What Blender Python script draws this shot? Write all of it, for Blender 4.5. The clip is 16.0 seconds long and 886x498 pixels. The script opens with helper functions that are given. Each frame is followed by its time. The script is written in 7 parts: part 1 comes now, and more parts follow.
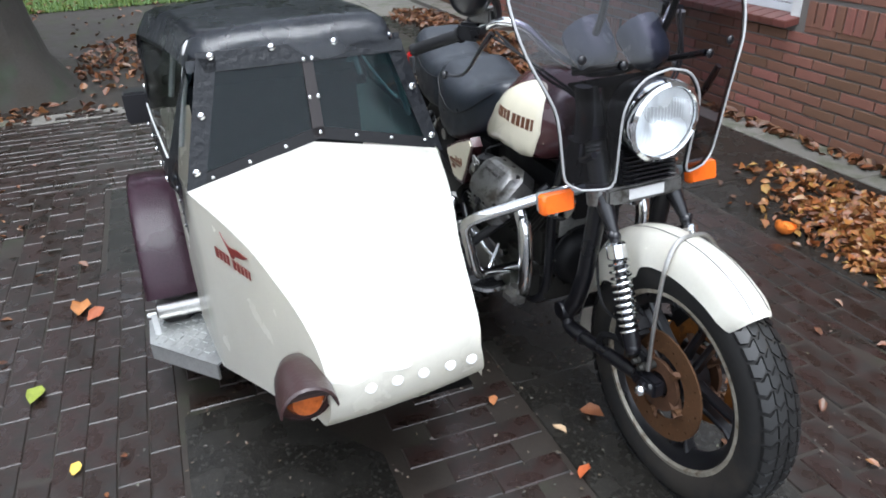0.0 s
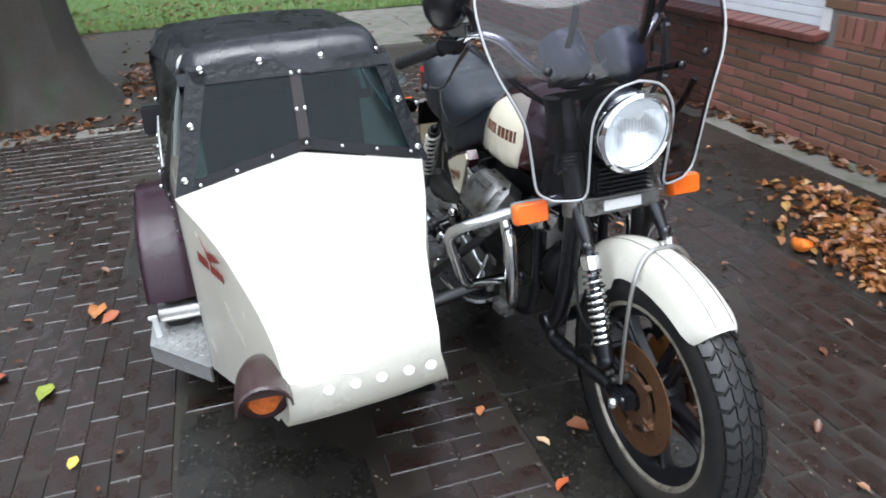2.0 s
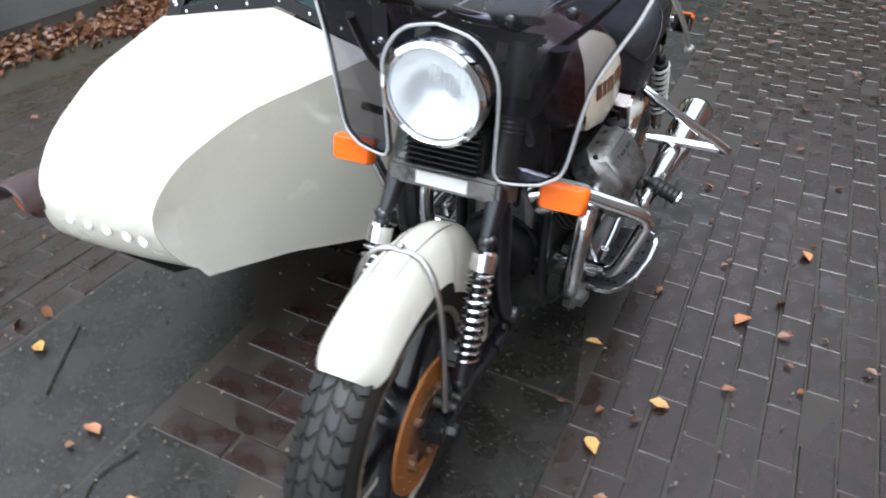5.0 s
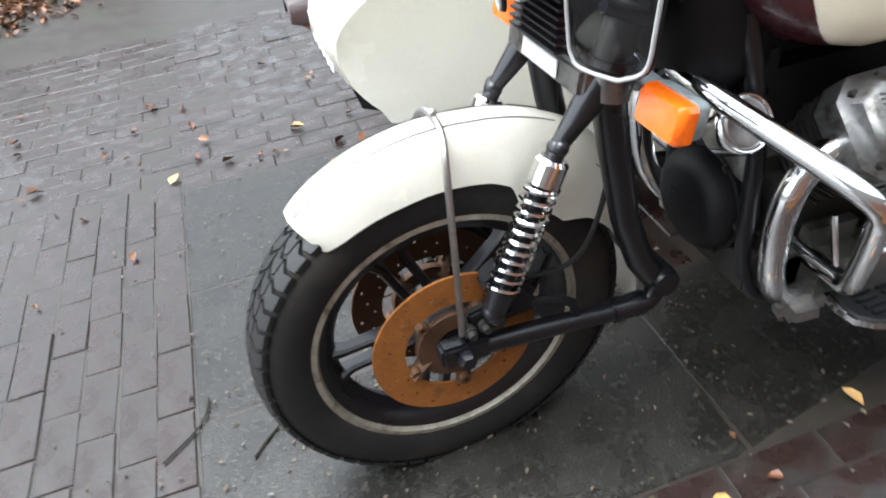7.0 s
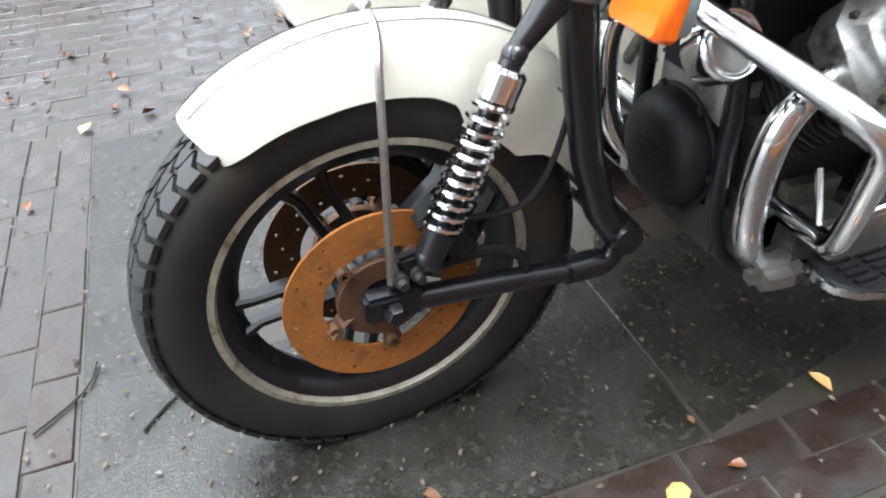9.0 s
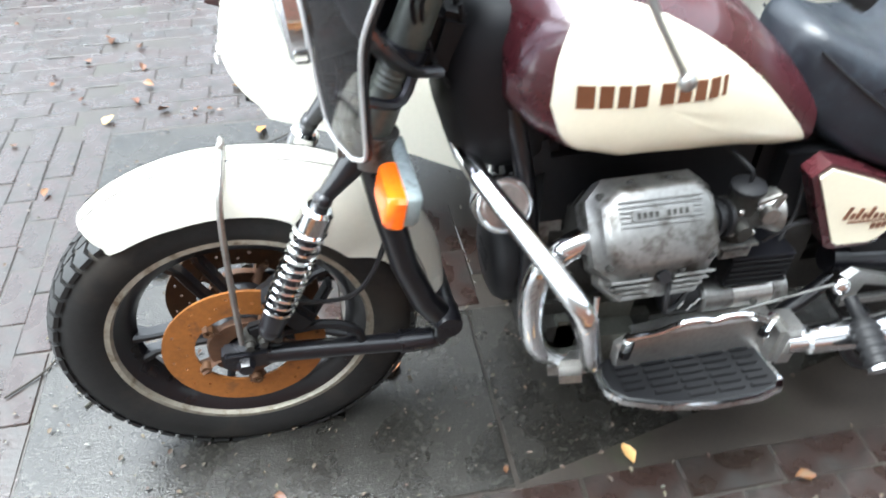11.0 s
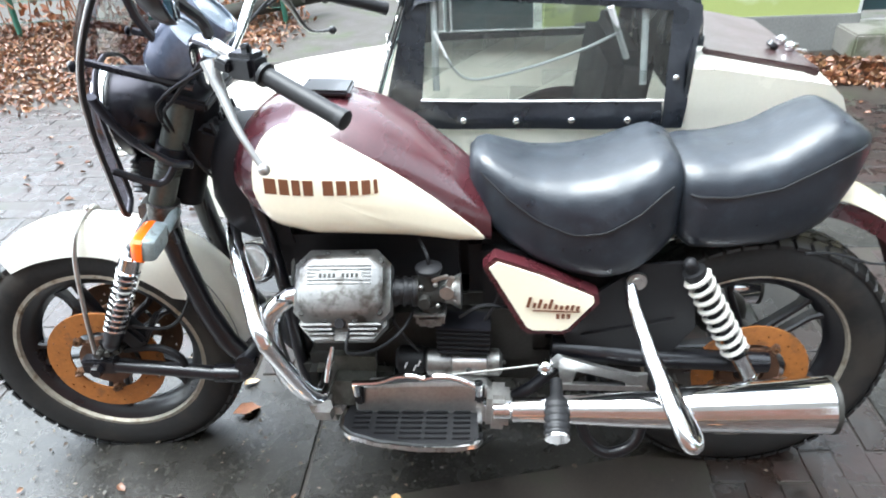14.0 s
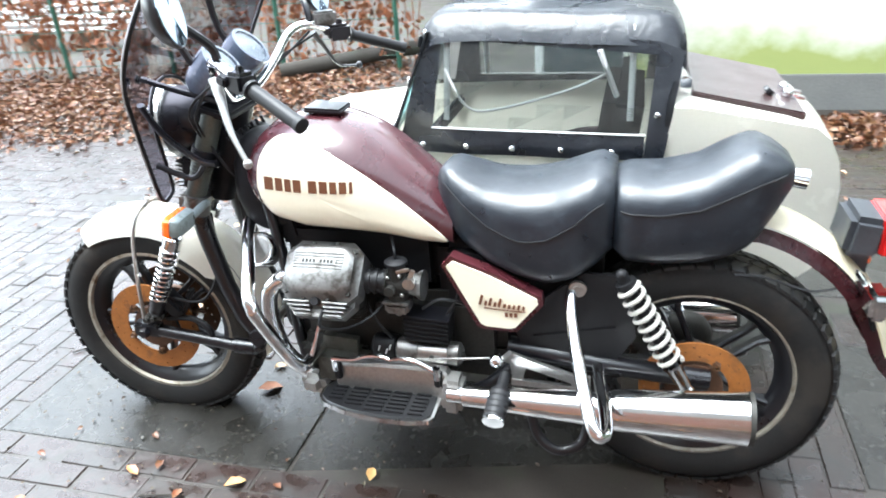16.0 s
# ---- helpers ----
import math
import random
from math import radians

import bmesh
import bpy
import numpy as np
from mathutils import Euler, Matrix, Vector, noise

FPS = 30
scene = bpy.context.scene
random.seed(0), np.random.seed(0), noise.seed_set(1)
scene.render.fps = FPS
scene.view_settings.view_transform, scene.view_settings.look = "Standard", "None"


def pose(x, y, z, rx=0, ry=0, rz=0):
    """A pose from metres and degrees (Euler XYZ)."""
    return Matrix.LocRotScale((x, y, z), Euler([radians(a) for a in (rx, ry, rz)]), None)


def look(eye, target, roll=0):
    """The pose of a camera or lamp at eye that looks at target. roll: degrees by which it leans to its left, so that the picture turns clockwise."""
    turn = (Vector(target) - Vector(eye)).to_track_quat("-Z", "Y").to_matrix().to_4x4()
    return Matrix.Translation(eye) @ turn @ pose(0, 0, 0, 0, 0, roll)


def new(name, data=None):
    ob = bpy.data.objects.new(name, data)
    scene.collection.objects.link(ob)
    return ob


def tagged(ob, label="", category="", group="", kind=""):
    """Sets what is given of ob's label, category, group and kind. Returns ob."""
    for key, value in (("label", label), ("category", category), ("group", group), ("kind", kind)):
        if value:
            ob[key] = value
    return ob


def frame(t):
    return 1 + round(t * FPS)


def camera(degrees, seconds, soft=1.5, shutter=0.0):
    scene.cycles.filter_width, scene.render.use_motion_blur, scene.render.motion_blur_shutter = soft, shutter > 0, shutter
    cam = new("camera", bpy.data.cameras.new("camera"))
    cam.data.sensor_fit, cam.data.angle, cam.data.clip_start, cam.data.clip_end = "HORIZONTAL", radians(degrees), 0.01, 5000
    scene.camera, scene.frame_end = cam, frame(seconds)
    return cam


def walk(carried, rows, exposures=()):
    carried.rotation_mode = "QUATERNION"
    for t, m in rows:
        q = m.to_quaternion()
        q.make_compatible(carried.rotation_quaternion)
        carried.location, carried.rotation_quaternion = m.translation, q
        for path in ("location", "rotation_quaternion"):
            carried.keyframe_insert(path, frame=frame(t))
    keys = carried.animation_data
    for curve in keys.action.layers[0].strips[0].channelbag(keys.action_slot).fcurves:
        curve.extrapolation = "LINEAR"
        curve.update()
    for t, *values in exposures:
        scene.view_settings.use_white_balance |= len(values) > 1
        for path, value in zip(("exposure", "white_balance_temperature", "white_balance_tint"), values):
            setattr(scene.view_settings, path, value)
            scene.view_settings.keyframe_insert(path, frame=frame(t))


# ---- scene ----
cam = camera(63.8, 16.0, soft=1.8, shutter=0.5)
PATH = [
    (0, (-1.136, 1.051, 1.423), (0.52, 0.43, 0.489), -1.7),
    (0.5, (-1.138, 1.054, 1.415), (0.52, 0.432, 0.486), -1.8),
    (1, (-1.143, 1.045, 1.418), (0.52, 0.436, 0.488), -2.1),
    (1.5, (-1.191, 0.995, 1.428), (0.482, 0.377, 0.524), -1.5),
    (2, (-1.229, 0.889, 1.412), (0.493, 0.392, 0.525), -2.8),
    (2.5, (-1.185, 0.689, 1.407), (0.566, 0.382, 0.491), -0.7),
    (3, (-1.186, 0.461, 1.409), (0.577, 0.386, 0.468), -3.2),
    (3.5, (-1.256, 0.187, 1.426), (0.479, 0.303, 0.439), -0.9),
    (4, (-1.213, -0.005, 1.399), (0.493, 0.255, 0.388), -2.1),
    (4.2, (-1.131, -0.1, 1.398), (0.527, 0.284, 0.349), -1.6),
    (6.5, (-0.399, -0.879, 1.291), (0.2, 0.091, 0.315), -3.6),
    (7, (-0.196, -0.866, 1.153), (0.066, 0.28, 0.221), -8.7),
    (7.5, (-0.157, -0.808, 0.916), (0.134, 0.413, 0.096), -5.8),
    (8, (-0.18, -0.731, 0.766), (0.238, 0.466, -0.035), -2.5),
    (10.3, (-0.028, -0.899, 1.27), (0.26, 0.15, 0.097), -1.5),
    (10.5, (0.031, -0.9, 1.256), (0.31, 0.116, 0.189), 0.6),
    (11, (0.189, -0.939, 1.297), (0.386, 0.147, 0.281), -0.5),
    (11.5, (0.469, -1.03, 1.346), (0.402, 0.524, 0.088), -1.8),
    (12, (0.614, -1.075, 1.329), (0.425, 0.525, 0.143), -2.8),
    (12.5, (0.672, -1.081, 1.329), (0.511, 0.556, 0.192), -2.0),
    (13, (0.794, -1.21, 1.342), (0.619, 0.464, 0.261), -2.4),
    (13.5, (0.889, -1.324, 1.362), (0.723, 0.364, 0.303), -2.8),
    (14, (0.941, -1.388, 1.387), (0.801, 0.329, 0.373), -3.2),
    (14.5, (1.032, -1.511, 1.415), (0.851, 0.25, 0.484), -3.3),
    (15, (1.112, -1.634, 1.414), (0.846, 0.146, 0.542), -3.4),
    (15.5, (1.205, -1.676, 1.407), (0.894, 0.087, 0.516), -3.4),
    (16, (1.342, -1.59, 1.38), (0.841, 0.139, 0.509), -4.1),
]
ROWS = [(t, look(eye, target, roll)) for t, eye, target, roll in PATH]
walk(cam, ROWS, [(0, 1.68, 5900, 9), (4.2, 1.68, 5900, 9), (6.3, 2.25, 6050, 7), (8.2, 2.48, 6100, 6), (10.3, 3.10, 6050, 4), (12.5, 3.14, 5900, 4), (16, 3.23, 5920, 4)])

# ---- light ----
world = bpy.data.worlds.new("overcast")
scene.world = world
world.use_nodes = True
wn, wl = world.node_tree.nodes, world.node_tree.links
sky = wn.new("ShaderNodeTexSky")
sky.sky_type, sky.sun_disc = "NISHITA", False
sky.sun_elevation, sky.sun_rotation = radians(70), radians(274)
sky.air_density, sky.dust_density = 1.0, 1.5
pale = wn.new("ShaderNodeHueSaturation")
pale.inputs["Saturation"].default_value = 0.16
wl.new(sky.outputs[0], pale.inputs["Color"])
wl.new(pale.outputs[0], wn["Background"].inputs["Color"])
wn["Background"].inputs["Strength"].default_value = 0.15
sun = new("sun", bpy.data.lights.new("sun", "SUN"))
sun.data.energy, sun.data.angle, sun.data.color = 1.3, radians(50), (1.0, 0.985, 0.96)
sun.matrix_world = look((-2.5, 0.6, 8), (0, 0.4, 0))


# ---- materials ----
def mat(name, colour, rough=0.5, metal=0.0, coat=0.0, vary=0.12, scale=8.0, fine=120.0, bump=0.0, bump_scale=0.0, spot=None, spot_at=0.6,
        spot_scale=6.0, rough_vary=0.15, random_tone=0.0, island=False, spec=0.5):
    """A surface with two scales of tone, uneven gloss, fine relief and, if spot is given, stains of that colour."""
    m = bpy.data.materials.new(name)
    m.use_nodes = True
    n, l = m.node_tree.nodes, m.node_tree.links
    p = n["Principled BSDF"]
    co = n.new("ShaderNodeTexCoord")
    big, small = n.new("ShaderNodeTexNoise"), n.new("ShaderNodeTexNoise")
    big.inputs["Scale"].default_value, small.inputs["Scale"].default_value = scale, fine
    big.inputs["Detail"].default_value, small.inputs["Detail"].default_value = 5, 3
    for x in (big, small):
        l.new(co.outputs["Object"], x.inputs["Vector"])
    add = n.new("ShaderNodeMath")
    add.operation = "ADD"
    l.new(big.outputs["Fac"], add.inputs[0])
    l.new(small.outputs["Fac"], add.inputs[1])
    tone = n.new("ShaderNodeMapRange")
    tone.inputs["From Min"].default_value, tone.inputs["From Max"].default_value = 0.6, 1.4
    tone.inputs["To Min"].default_value, tone.inputs["To Max"].default_value = 1 - vary, 1 + vary
    l.new(add.outputs[0], tone.inputs["Value"])
    mul = n.new("ShaderNodeVectorMath")
    mul.operation = "SCALE"
    mul.inputs[0].default_value = colour
    l.new(tone.outputs[0], mul.inputs["Scale"])
    out = mul.outputs[0]
    if random_tone:
        who = n.new("ShaderNodeNewGeometry") if island else n.new("ShaderNodeObjectInfo")
        rnd = who.outputs["Random Per Island"] if island else who.outputs["Random"]
        ramp = n.new("ShaderNodeMapRange")
        ramp.inputs["To Min"].default_value, ramp.inputs["To Max"].default_value = 1 - random_tone, 1 + random_tone
        l.new(rnd, ramp.inputs["Value"])
        hue = n.new("ShaderNodeHueSaturation")
        l.new(out, hue.inputs["Color"])
        l.new(ramp.outputs[0], hue.inputs["Value"])
        tilt = n.new("ShaderNodeMapRange")
        tilt.inputs["To Min"].default_value, tilt.inputs["To Max"].default_value = 0.5 + 0.06 * random_tone, 0.5 - 0.06 * random_tone
        l.new(rnd, tilt.inputs["Value"])
        l.new(tilt.outputs[0], hue.inputs["Hue"])
        out = hue.outputs[0]
    if spot:
        sn = n.new("ShaderNodeTexNoise")
        sn.inputs["Scale"].default_value, sn.inputs["Detail"].default_value, sn.inputs["Roughness"].default_value = spot_scale, 8, 0.65
        l.new(co.outputs["Object"], sn.inputs["Vector"])
        edge = n.new("ShaderNodeMapRange")
        edge.inputs["From Min"].default_value, edge.inputs["From Max"].default_value = spot_at - 0.06, spot_at + 0.06
        l.new(sn.outputs["Fac"], edge.inputs["Value"])
        mix = n.new("ShaderNodeMix")
        mix.data_type = "RGBA"
        l.new(edge.outputs[0], mix.inputs["Factor"])
        l.new(out, mix.inputs["A"])
        mix.inputs["B"].default_value = (*spot, 1)
        out = mix.outputs["Result"]
    l.new(out, p.inputs["Base Color"])
    rr = n.new("ShaderNodeMapRange")
    rr.inputs["From Min"].default_value, rr.inputs["From Max"].default_value = 0.3, 0.7
    rr.inputs["To Min"].default_value, rr.inputs["To Max"].default_value = max(0.02, rough * (1 - rough_vary)), min(1, rough * (1 + rough_vary))
    l.new(big.outputs["Fac"], rr.inputs["Value"])
    l.new(rr.outputs[0], p.inputs["Roughness"])
    p.inputs["Metallic"].default_value = metal
    p.inputs["Coat Weight"].default_value = coat
    p.inputs["Coat Roughness"].default_value = 0.06
    p.inputs["Specular IOR Level"].default_value = spec
    if bump:
        b = n.new("ShaderNodeBump")
        b.inputs["Strength"].default_value, b.inputs["Distance"].default_value = bump, 0.004
        src = small
        if bump_scale:
            src = n.new("ShaderNodeTexNoise")
            src.inputs["Scale"].default_value, src.inputs["Detail"].default_value = bump_scale, 4
            l.new(co.outputs["Object"], src.inputs["Vector"])
        l.new(src.outputs["Fac"], b.inputs["Height"])
        l.new(b.outputs[0], p.inputs["Normal"])
    return m


def sheet_mat(name, tint, gloss=0.06, rough=0.05):
    """Thin clear or smoked sheet: light passes straight through it, tinted, with a gloss on top."""
    m = bpy.data.materials.new(name)
    m.use_nodes = True
    n, l = m.node_tree.nodes, m.node_tree.links
    n.remove(n["Principled BSDF"])
    clear, shine, mix, fres = (n.new("ShaderNodeBsdfTransparent"), n.new("ShaderNodeBsdfGlossy"), n.new("ShaderNodeMixShader"), n.new("ShaderNodeLayerWeight"))
    grime, ramp = n.new("ShaderNodeTexNoise"), n.new("ShaderNodeMapRange")
    grime.inputs["Scale"].default_value, grime.inputs["Detail"].default_value = 25, 6
    ramp.inputs["To Min"].default_value, ramp.inputs["To Max"].default_value = rough * 0.5, rough * 2.2
    l.new(grime.outputs["Fac"], ramp.inputs["Value"])
    l.new(ramp.outputs[0], shine.inputs["Roughness"])
    clear.inputs["Color"].default_value = (*tint, 1)
    power, plus = n.new("ShaderNodeMath"), n.new("ShaderNodeMath")
    power.operation, plus.operation = "POWER", "MULTIPLY_ADD"
    power.inputs[1].default_value = 4.0
    plus.inputs[1].default_value, plus.inputs[2].default_value = 0.45, gloss
    l.new(fres.outputs["Facing"], power.inputs[0])
    l.new(power.outputs[0], plus.inputs[0])
    l.new(plus.outputs[0], mix.inputs["Fac"])
    l.new(clear.outputs[0], mix.inputs[1])
    l.new(shine.outputs[0], mix.inputs[2])
    l.new(mix.outputs[0], n["Material Output"].inputs["Surface"])
    return m


CREAM = mat("cream_paint", (0.84, 0.78, 0.60), 0.22, coat=0.6, vary=0.03, spot=(0.66, 0.56, 0.38), spot_at=0.76, spot_scale=9)
WHITE = mat("white_cream_paint", (0.86, 0.84, 0.76), 0.25, coat=0.5, vary=0.03, spot=(0.62, 0.58, 0.48), spot_at=0.78, spot_scale=5)
PATCH = mat("rubbed_paint", (0.87, 0.865, 0.83), 0.4, vary=0.05, scale=20)
FILLER = mat("white_filler", (0.88, 0.88, 0.87), 0.5, vary=0.08, scale=20)
MAROON = mat("maroon_paint", (0.050, 0.011, 0.0145), 0.28, coat=0.55, vary=0.2, scale=14, rough_vary=0.4, bump=0.04, bump_scale=260)
BROWN = mat("brown_lacquer", (0.032, 0.015, 0.015), 0.35, coat=0.3, vary=0.15, bump=0.25, bump_scale=180)
BLACK = mat("black_lacquer", (0.006, 0.006, 0.008), 0.30, coat=0.15, vary=0.25, spot=(0.022, 0.02, 0.018), spot_at=0.70, spot_scale=14)
DULL = mat("dull_black", (0.006, 0.006, 0.007), 0.55, spec=0.28, vary=0.3, scale=14)
RUBBER = mat("tyre_rubber", (0.012, 0.0115, 0.011), 0.75, spec=0.35, vary=0.3, scale=9, spot=(0.026, 0.022, 0.018), spot_at=0.56, spot_scale=5)
TREAD = mat("tread_rubber", (0.010, 0.010, 0.010), 0.5, vary=0.3, scale=20)
GRIP = mat("grip_rubber", (0.008, 0.008, 0.009), 0.5, spec=0.35, vary=0.2)
VINYL = mat("seat_vinyl", (0.0095, 0.0125, 0.0175), 0.39, spec=0.55, vary=0.3, scale=22, fine=400, bump=0.10, bump_scale=140, spot=(0.016, 0.021, 0.028), spot_at=0.58, spot_scale=30, rough_vary=0.30)
# darker copy of the hood cloth, for the strips turned away from the sky
BORDER = mat("shaded_hood_cloth", (0.006, 0.007, 0.009), 0.38, spec=0.32, vary=0.3, bump=1.0, bump_scale=60, rough_vary=0.4)
STRIP = mat("strip_vinyl", (0.022, 0.018, 0.018), 0.5, spec=0.35, vary=0.25)
# base and gloss raised for the sky's sheen on the roof
CLOTH = mat("hood_leathercloth", (0.015, 0.018, 0.025), 0.30, spec=0.8, coat=0.35, vary=0.3, bump=0.8, bump_scale=34, rough_vary=0.45)
CHROME = mat("chrome", (0.78, 0.79, 0.80), 0.09, metal=1, vary=0.06, scale=20, spot=(0.45, 0.40, 0.34), spot_at=0.74, spot_scale=30, rough_vary=0.5)
STEEL = mat("worn_steel", (0.45, 0.44, 0.42), 0.35, metal=1, vary=0.2, scale=18)
ALLOY = mat("cast_alloy", (0.21, 0.208, 0.20), 0.42, metal=0.85, vary=0.18, scale=16, bump=0.1, bump_scale=200, spot=(0.085, 0.078, 0.068), spot_at=0.57, spot_scale=22)
HOUSING = mat("lamp_housing", (0.028, 0.031, 0.036), 0.5, vary=0.25, scale=16)
BRIGHT = mat("rubbed_alloy", (0.38, 0.375, 0.36), 0.36, metal=0.9, vary=0.16, scale=10, bump=0.05, spot=(0.22, 0.21, 0.19), spot_at=0.62, spot_scale=9)
OLIVE = mat("stained_case", (0.085, 0.085, 0.072), 0.42, metal=0.5, vary=0.25, scale=12, spot=(0.04, 0.037, 0.03), spot_at=0.56, spot_scale=16)
# alloy with a near black base, for the engine castings
DARK_ALLOY = mat("darkened_alloy", (0.030, 0.029, 0.026), 0.55, metal=0.35, spec=0.3, vary=0.3, scale=14)
RIM = mat("weathered_rim", (0.36, 0.33, 0.27), 0.5, metal=0.6, vary=0.25, scale=30, spot=(0.16, 0.12, 0.08), spot_at=0.6, spot_scale=25)
RUST = mat("rusty_disc", (0.30, 0.110, 0.022), 0.62, metal=0.25, vary=0.25, scale=12, spot=(0.16, 0.065, 0.022), spot_at=0.60, spot_scale=20, bump=0.1)
# darker copy of the rust; the far disc's shaded inner face is in it
BROWN_RUST = mat("darkened_rust_disc", (0.085, 0.040, 0.016), 0.6, metal=0.25, vary=0.3, scale=12, spot=(0.10, 0.045, 0.018), spot_at=0.55, spot_scale=14, bump=0.1)
DARK_RUST = mat("brown_rust", (0.085, 0.04, 0.02), 0.7, metal=0.3, vary=0.3, scale=15)
AMBER = mat("amber_lens", (0.80, 0.13, 0.006), 0.18, coat=0.6, vary=0.15, scale=40)
DIM_AMBER = mat("dim_amber_lens", (0.38, 0.085, 0.010), 0.2, coat=0.5, vary=0.3, scale=60)
RED = mat("red_lens", (0.55, 0.012, 0.012), 0.16, coat=0.6, vary=0.1)
LETTER = mat("brown_lettering", (0.14, 0.055, 0.025), 0.4, vary=0.1)
SPRING = mat("white_spring", (0.40, 0.385, 0.35), 0.4, vary=0.1, scale=30, spot=(0.35, 0.28, 0.2), spot_at=0.66, spot_scale=30)
PLATE = mat("tread_plate", (0.56, 0.57, 0.56), 0.36, metal=0.8, vary=0.15, scale=20)
FORKGREY = mat("grey_fork", (0.105, 0.115, 0.098), 0.4, metal=0.5, vary=0.2)
# blue grey pods, base made paler for the sky they reflect
POD = mat("blue_grey_pod", (0.10, 0.125, 0.165), 0.25, spec=0.9, coat=0.4, vary=0.2, scale=20)
SIGNALGREY = mat("pale_grey_housing", (0.20, 0.235, 0.235), 0.4, vary=0.2, scale=30, spot=(0.09, 0.10, 0.10), spot_at=0.62, spot_scale=40)
EDGE = mat("screen_edging", (0.36, 0.36, 0.36), 0.4, vary=0.1)
DIAL = mat("dial_face", (0.25, 0.28, 0.31), 0.3, vary=0.25, scale=30)
SMOKE = sheet_mat("smoked_screen", (0.30, 0.29, 0.335), 0.045, 0.05)
# darker copy of the window vinyl; the shade inside is in its tint
FRONT_CLEAR = sheet_mat("shaded_vinyl", (0.32, 0.47, 0.49), 0.024, 0.08)
SILVER = mat("silvered_bowl", (0.87, 0.875, 0.88), 0.30, metal=0.6, vary=0.03)
CLEAR = sheet_mat("clear_vinyl", (0.66, 0.69, 0.68), 0.14, 0.14)
LENS = sheet_mat("clear_glass", (0.92, 0.94, 0.95), 0.05, 0.03)
MIRROR = mat("mirror_glass", (0.55, 0.66, 0.80), 0.03, metal=1, vary=0.02)
TRIM = mat("pale_edging", (0.55, 0.55, 0.54), 0.35, vary=0.08)
# near black, with the dimness under the hood put into the colour
SKIN = mat("dark_interior", (0.010, 0.011, 0.013), 0.8, spec=0.2, vary=0.3)

PAVER = mat("paving_brick", (0.0185, 0.0110, 0.0088), 0.32, spec=0.60, vary=0.22, scale=14, fine=160, bump=0.22, bump_scale=70, spot=(0.0125, 0.0105, 0.0085), spot_at=0.56,
            spot_scale=9, rough_vary=0.55, random_tone=0.20)
PAVER_LOOSE = mat("paving_brick_rest", (0.0185, 0.0110, 0.0088), 0.32, spec=0.60, vary=0.22, scale=14, fine=160, bump=0.22, bump_scale=70, spot=(0.0125, 0.0105, 0.0085),
                  spot_at=0.56, spot_scale=9, rough_vary=0.55, random_tone=0.20, island=True)
SLAB = mat("washed_concrete", (0.0150, 0.0138, 0.0118), 0.26, spec=0.46, vary=0.6, scale=7, fine=180, bump=0.4, bump_scale=200, spot=(0.040, 0.0385, 0.033), spot_at=0.60,
           spot_scale=60, rough_vary=0.5, random_tone=0.12)
KERB = mat("pale_slab", (0.15, 0.142, 0.125), 0.5, vary=0.2, scale=5, fine=150, bump=0.4, spot=(0.08, 0.085, 0.055), spot_at=0.56, spot_scale=5, random_tone=0.15)
SOIL = mat("joint_soil", (0.030, 0.025, 0.021), 0.8, vary=0.35, scale=6, fine=90, bump=0.6, spot=(0.03, 0.036, 0.016), spot_at=0.58, spot_scale=3)
WALLBRICK = mat("wall_brick", (0.19, 0.086, 0.057), 0.75, vary=0.25, scale=12, fine=180, bump=0.35, random_tone=0.3, spot=(0.13, 0.07, 0.06), spot_at=0.64, spot_scale=8)
WALLBRICK_REST = mat("wall_brick_rest", (0.19, 0.086, 0.057), 0.75, vary=0.25, scale=12, fine=180, bump=0.35, random_tone=0.3, island=True, spot=(0.13, 0.07, 0.06),
                     spot_at=0.64, spot_scale=8)
MORTAR = mat("mortar", (0.17, 0.155, 0.14), 0.85, vary=0.2, fine=150, bump=0.4)


# ---- mesh tools ----
def put(name, bm, material, parent=None, label="", angle=38, smooth=True):
    """One mesh object out of a bmesh, under parent if there is one."""
    bmesh.ops.recalc_face_normals(bm, faces=bm.faces)
    me = bpy.data.meshes.new(name)
    bm.to_mesh(me)
    bm.free()
    me.materials.append(material)
    if smooth:
        me.polygons.foreach_set("use_smooth", [True] * len(me.polygons))
        me.set_sharp_from_angle(angle=radians(angle))
    ob = new(name, me)
    if parent:
        ob.parent = parent
    if label:
        tagged(ob, label)
    return ob


part = put


def empty(name, label, category, group="", kind=""):
    e = new(name)
    e.empty_display_size = 0.1
    return tagged(e, label, category, group, kind)


def box(bm, c, s, turn=(0, 0, 0), bev=0.0):
    """A box of size s about c, turned by degrees, with bevelled edges."""
    m = pose(*c, *turn) @ Matrix.Diagonal((*s, 1))
    made = bmesh.ops.create_cube(bm, size=1, matrix=m)["verts"]
    if bev:
        edges = list({e for v in made for e in v.link_edges})
        bmesh.ops.bevel(bm, geom=edges, offset=bev, segments=2, affect="EDGES")


def curve(points, steps=6):
    """Points along a smooth line through the given ones."""
    p = [Vector(q) for q in points]
    out = []
    for i in range(len(p) - 1):
        a, b, c, d = p[max(i - 1, 0)], p[i], p[i + 1], p[min(i + 2, len(p) - 1)]
        for k in range(steps):
            t = k / steps
            out.append(0.5 * (2 * b + (c - a) * t + (2 * a - 5 * b + 4 * c - d) * t * t + (3 * b - a - 3 * c + d) * t ** 3))
    return out + [p[-1]]


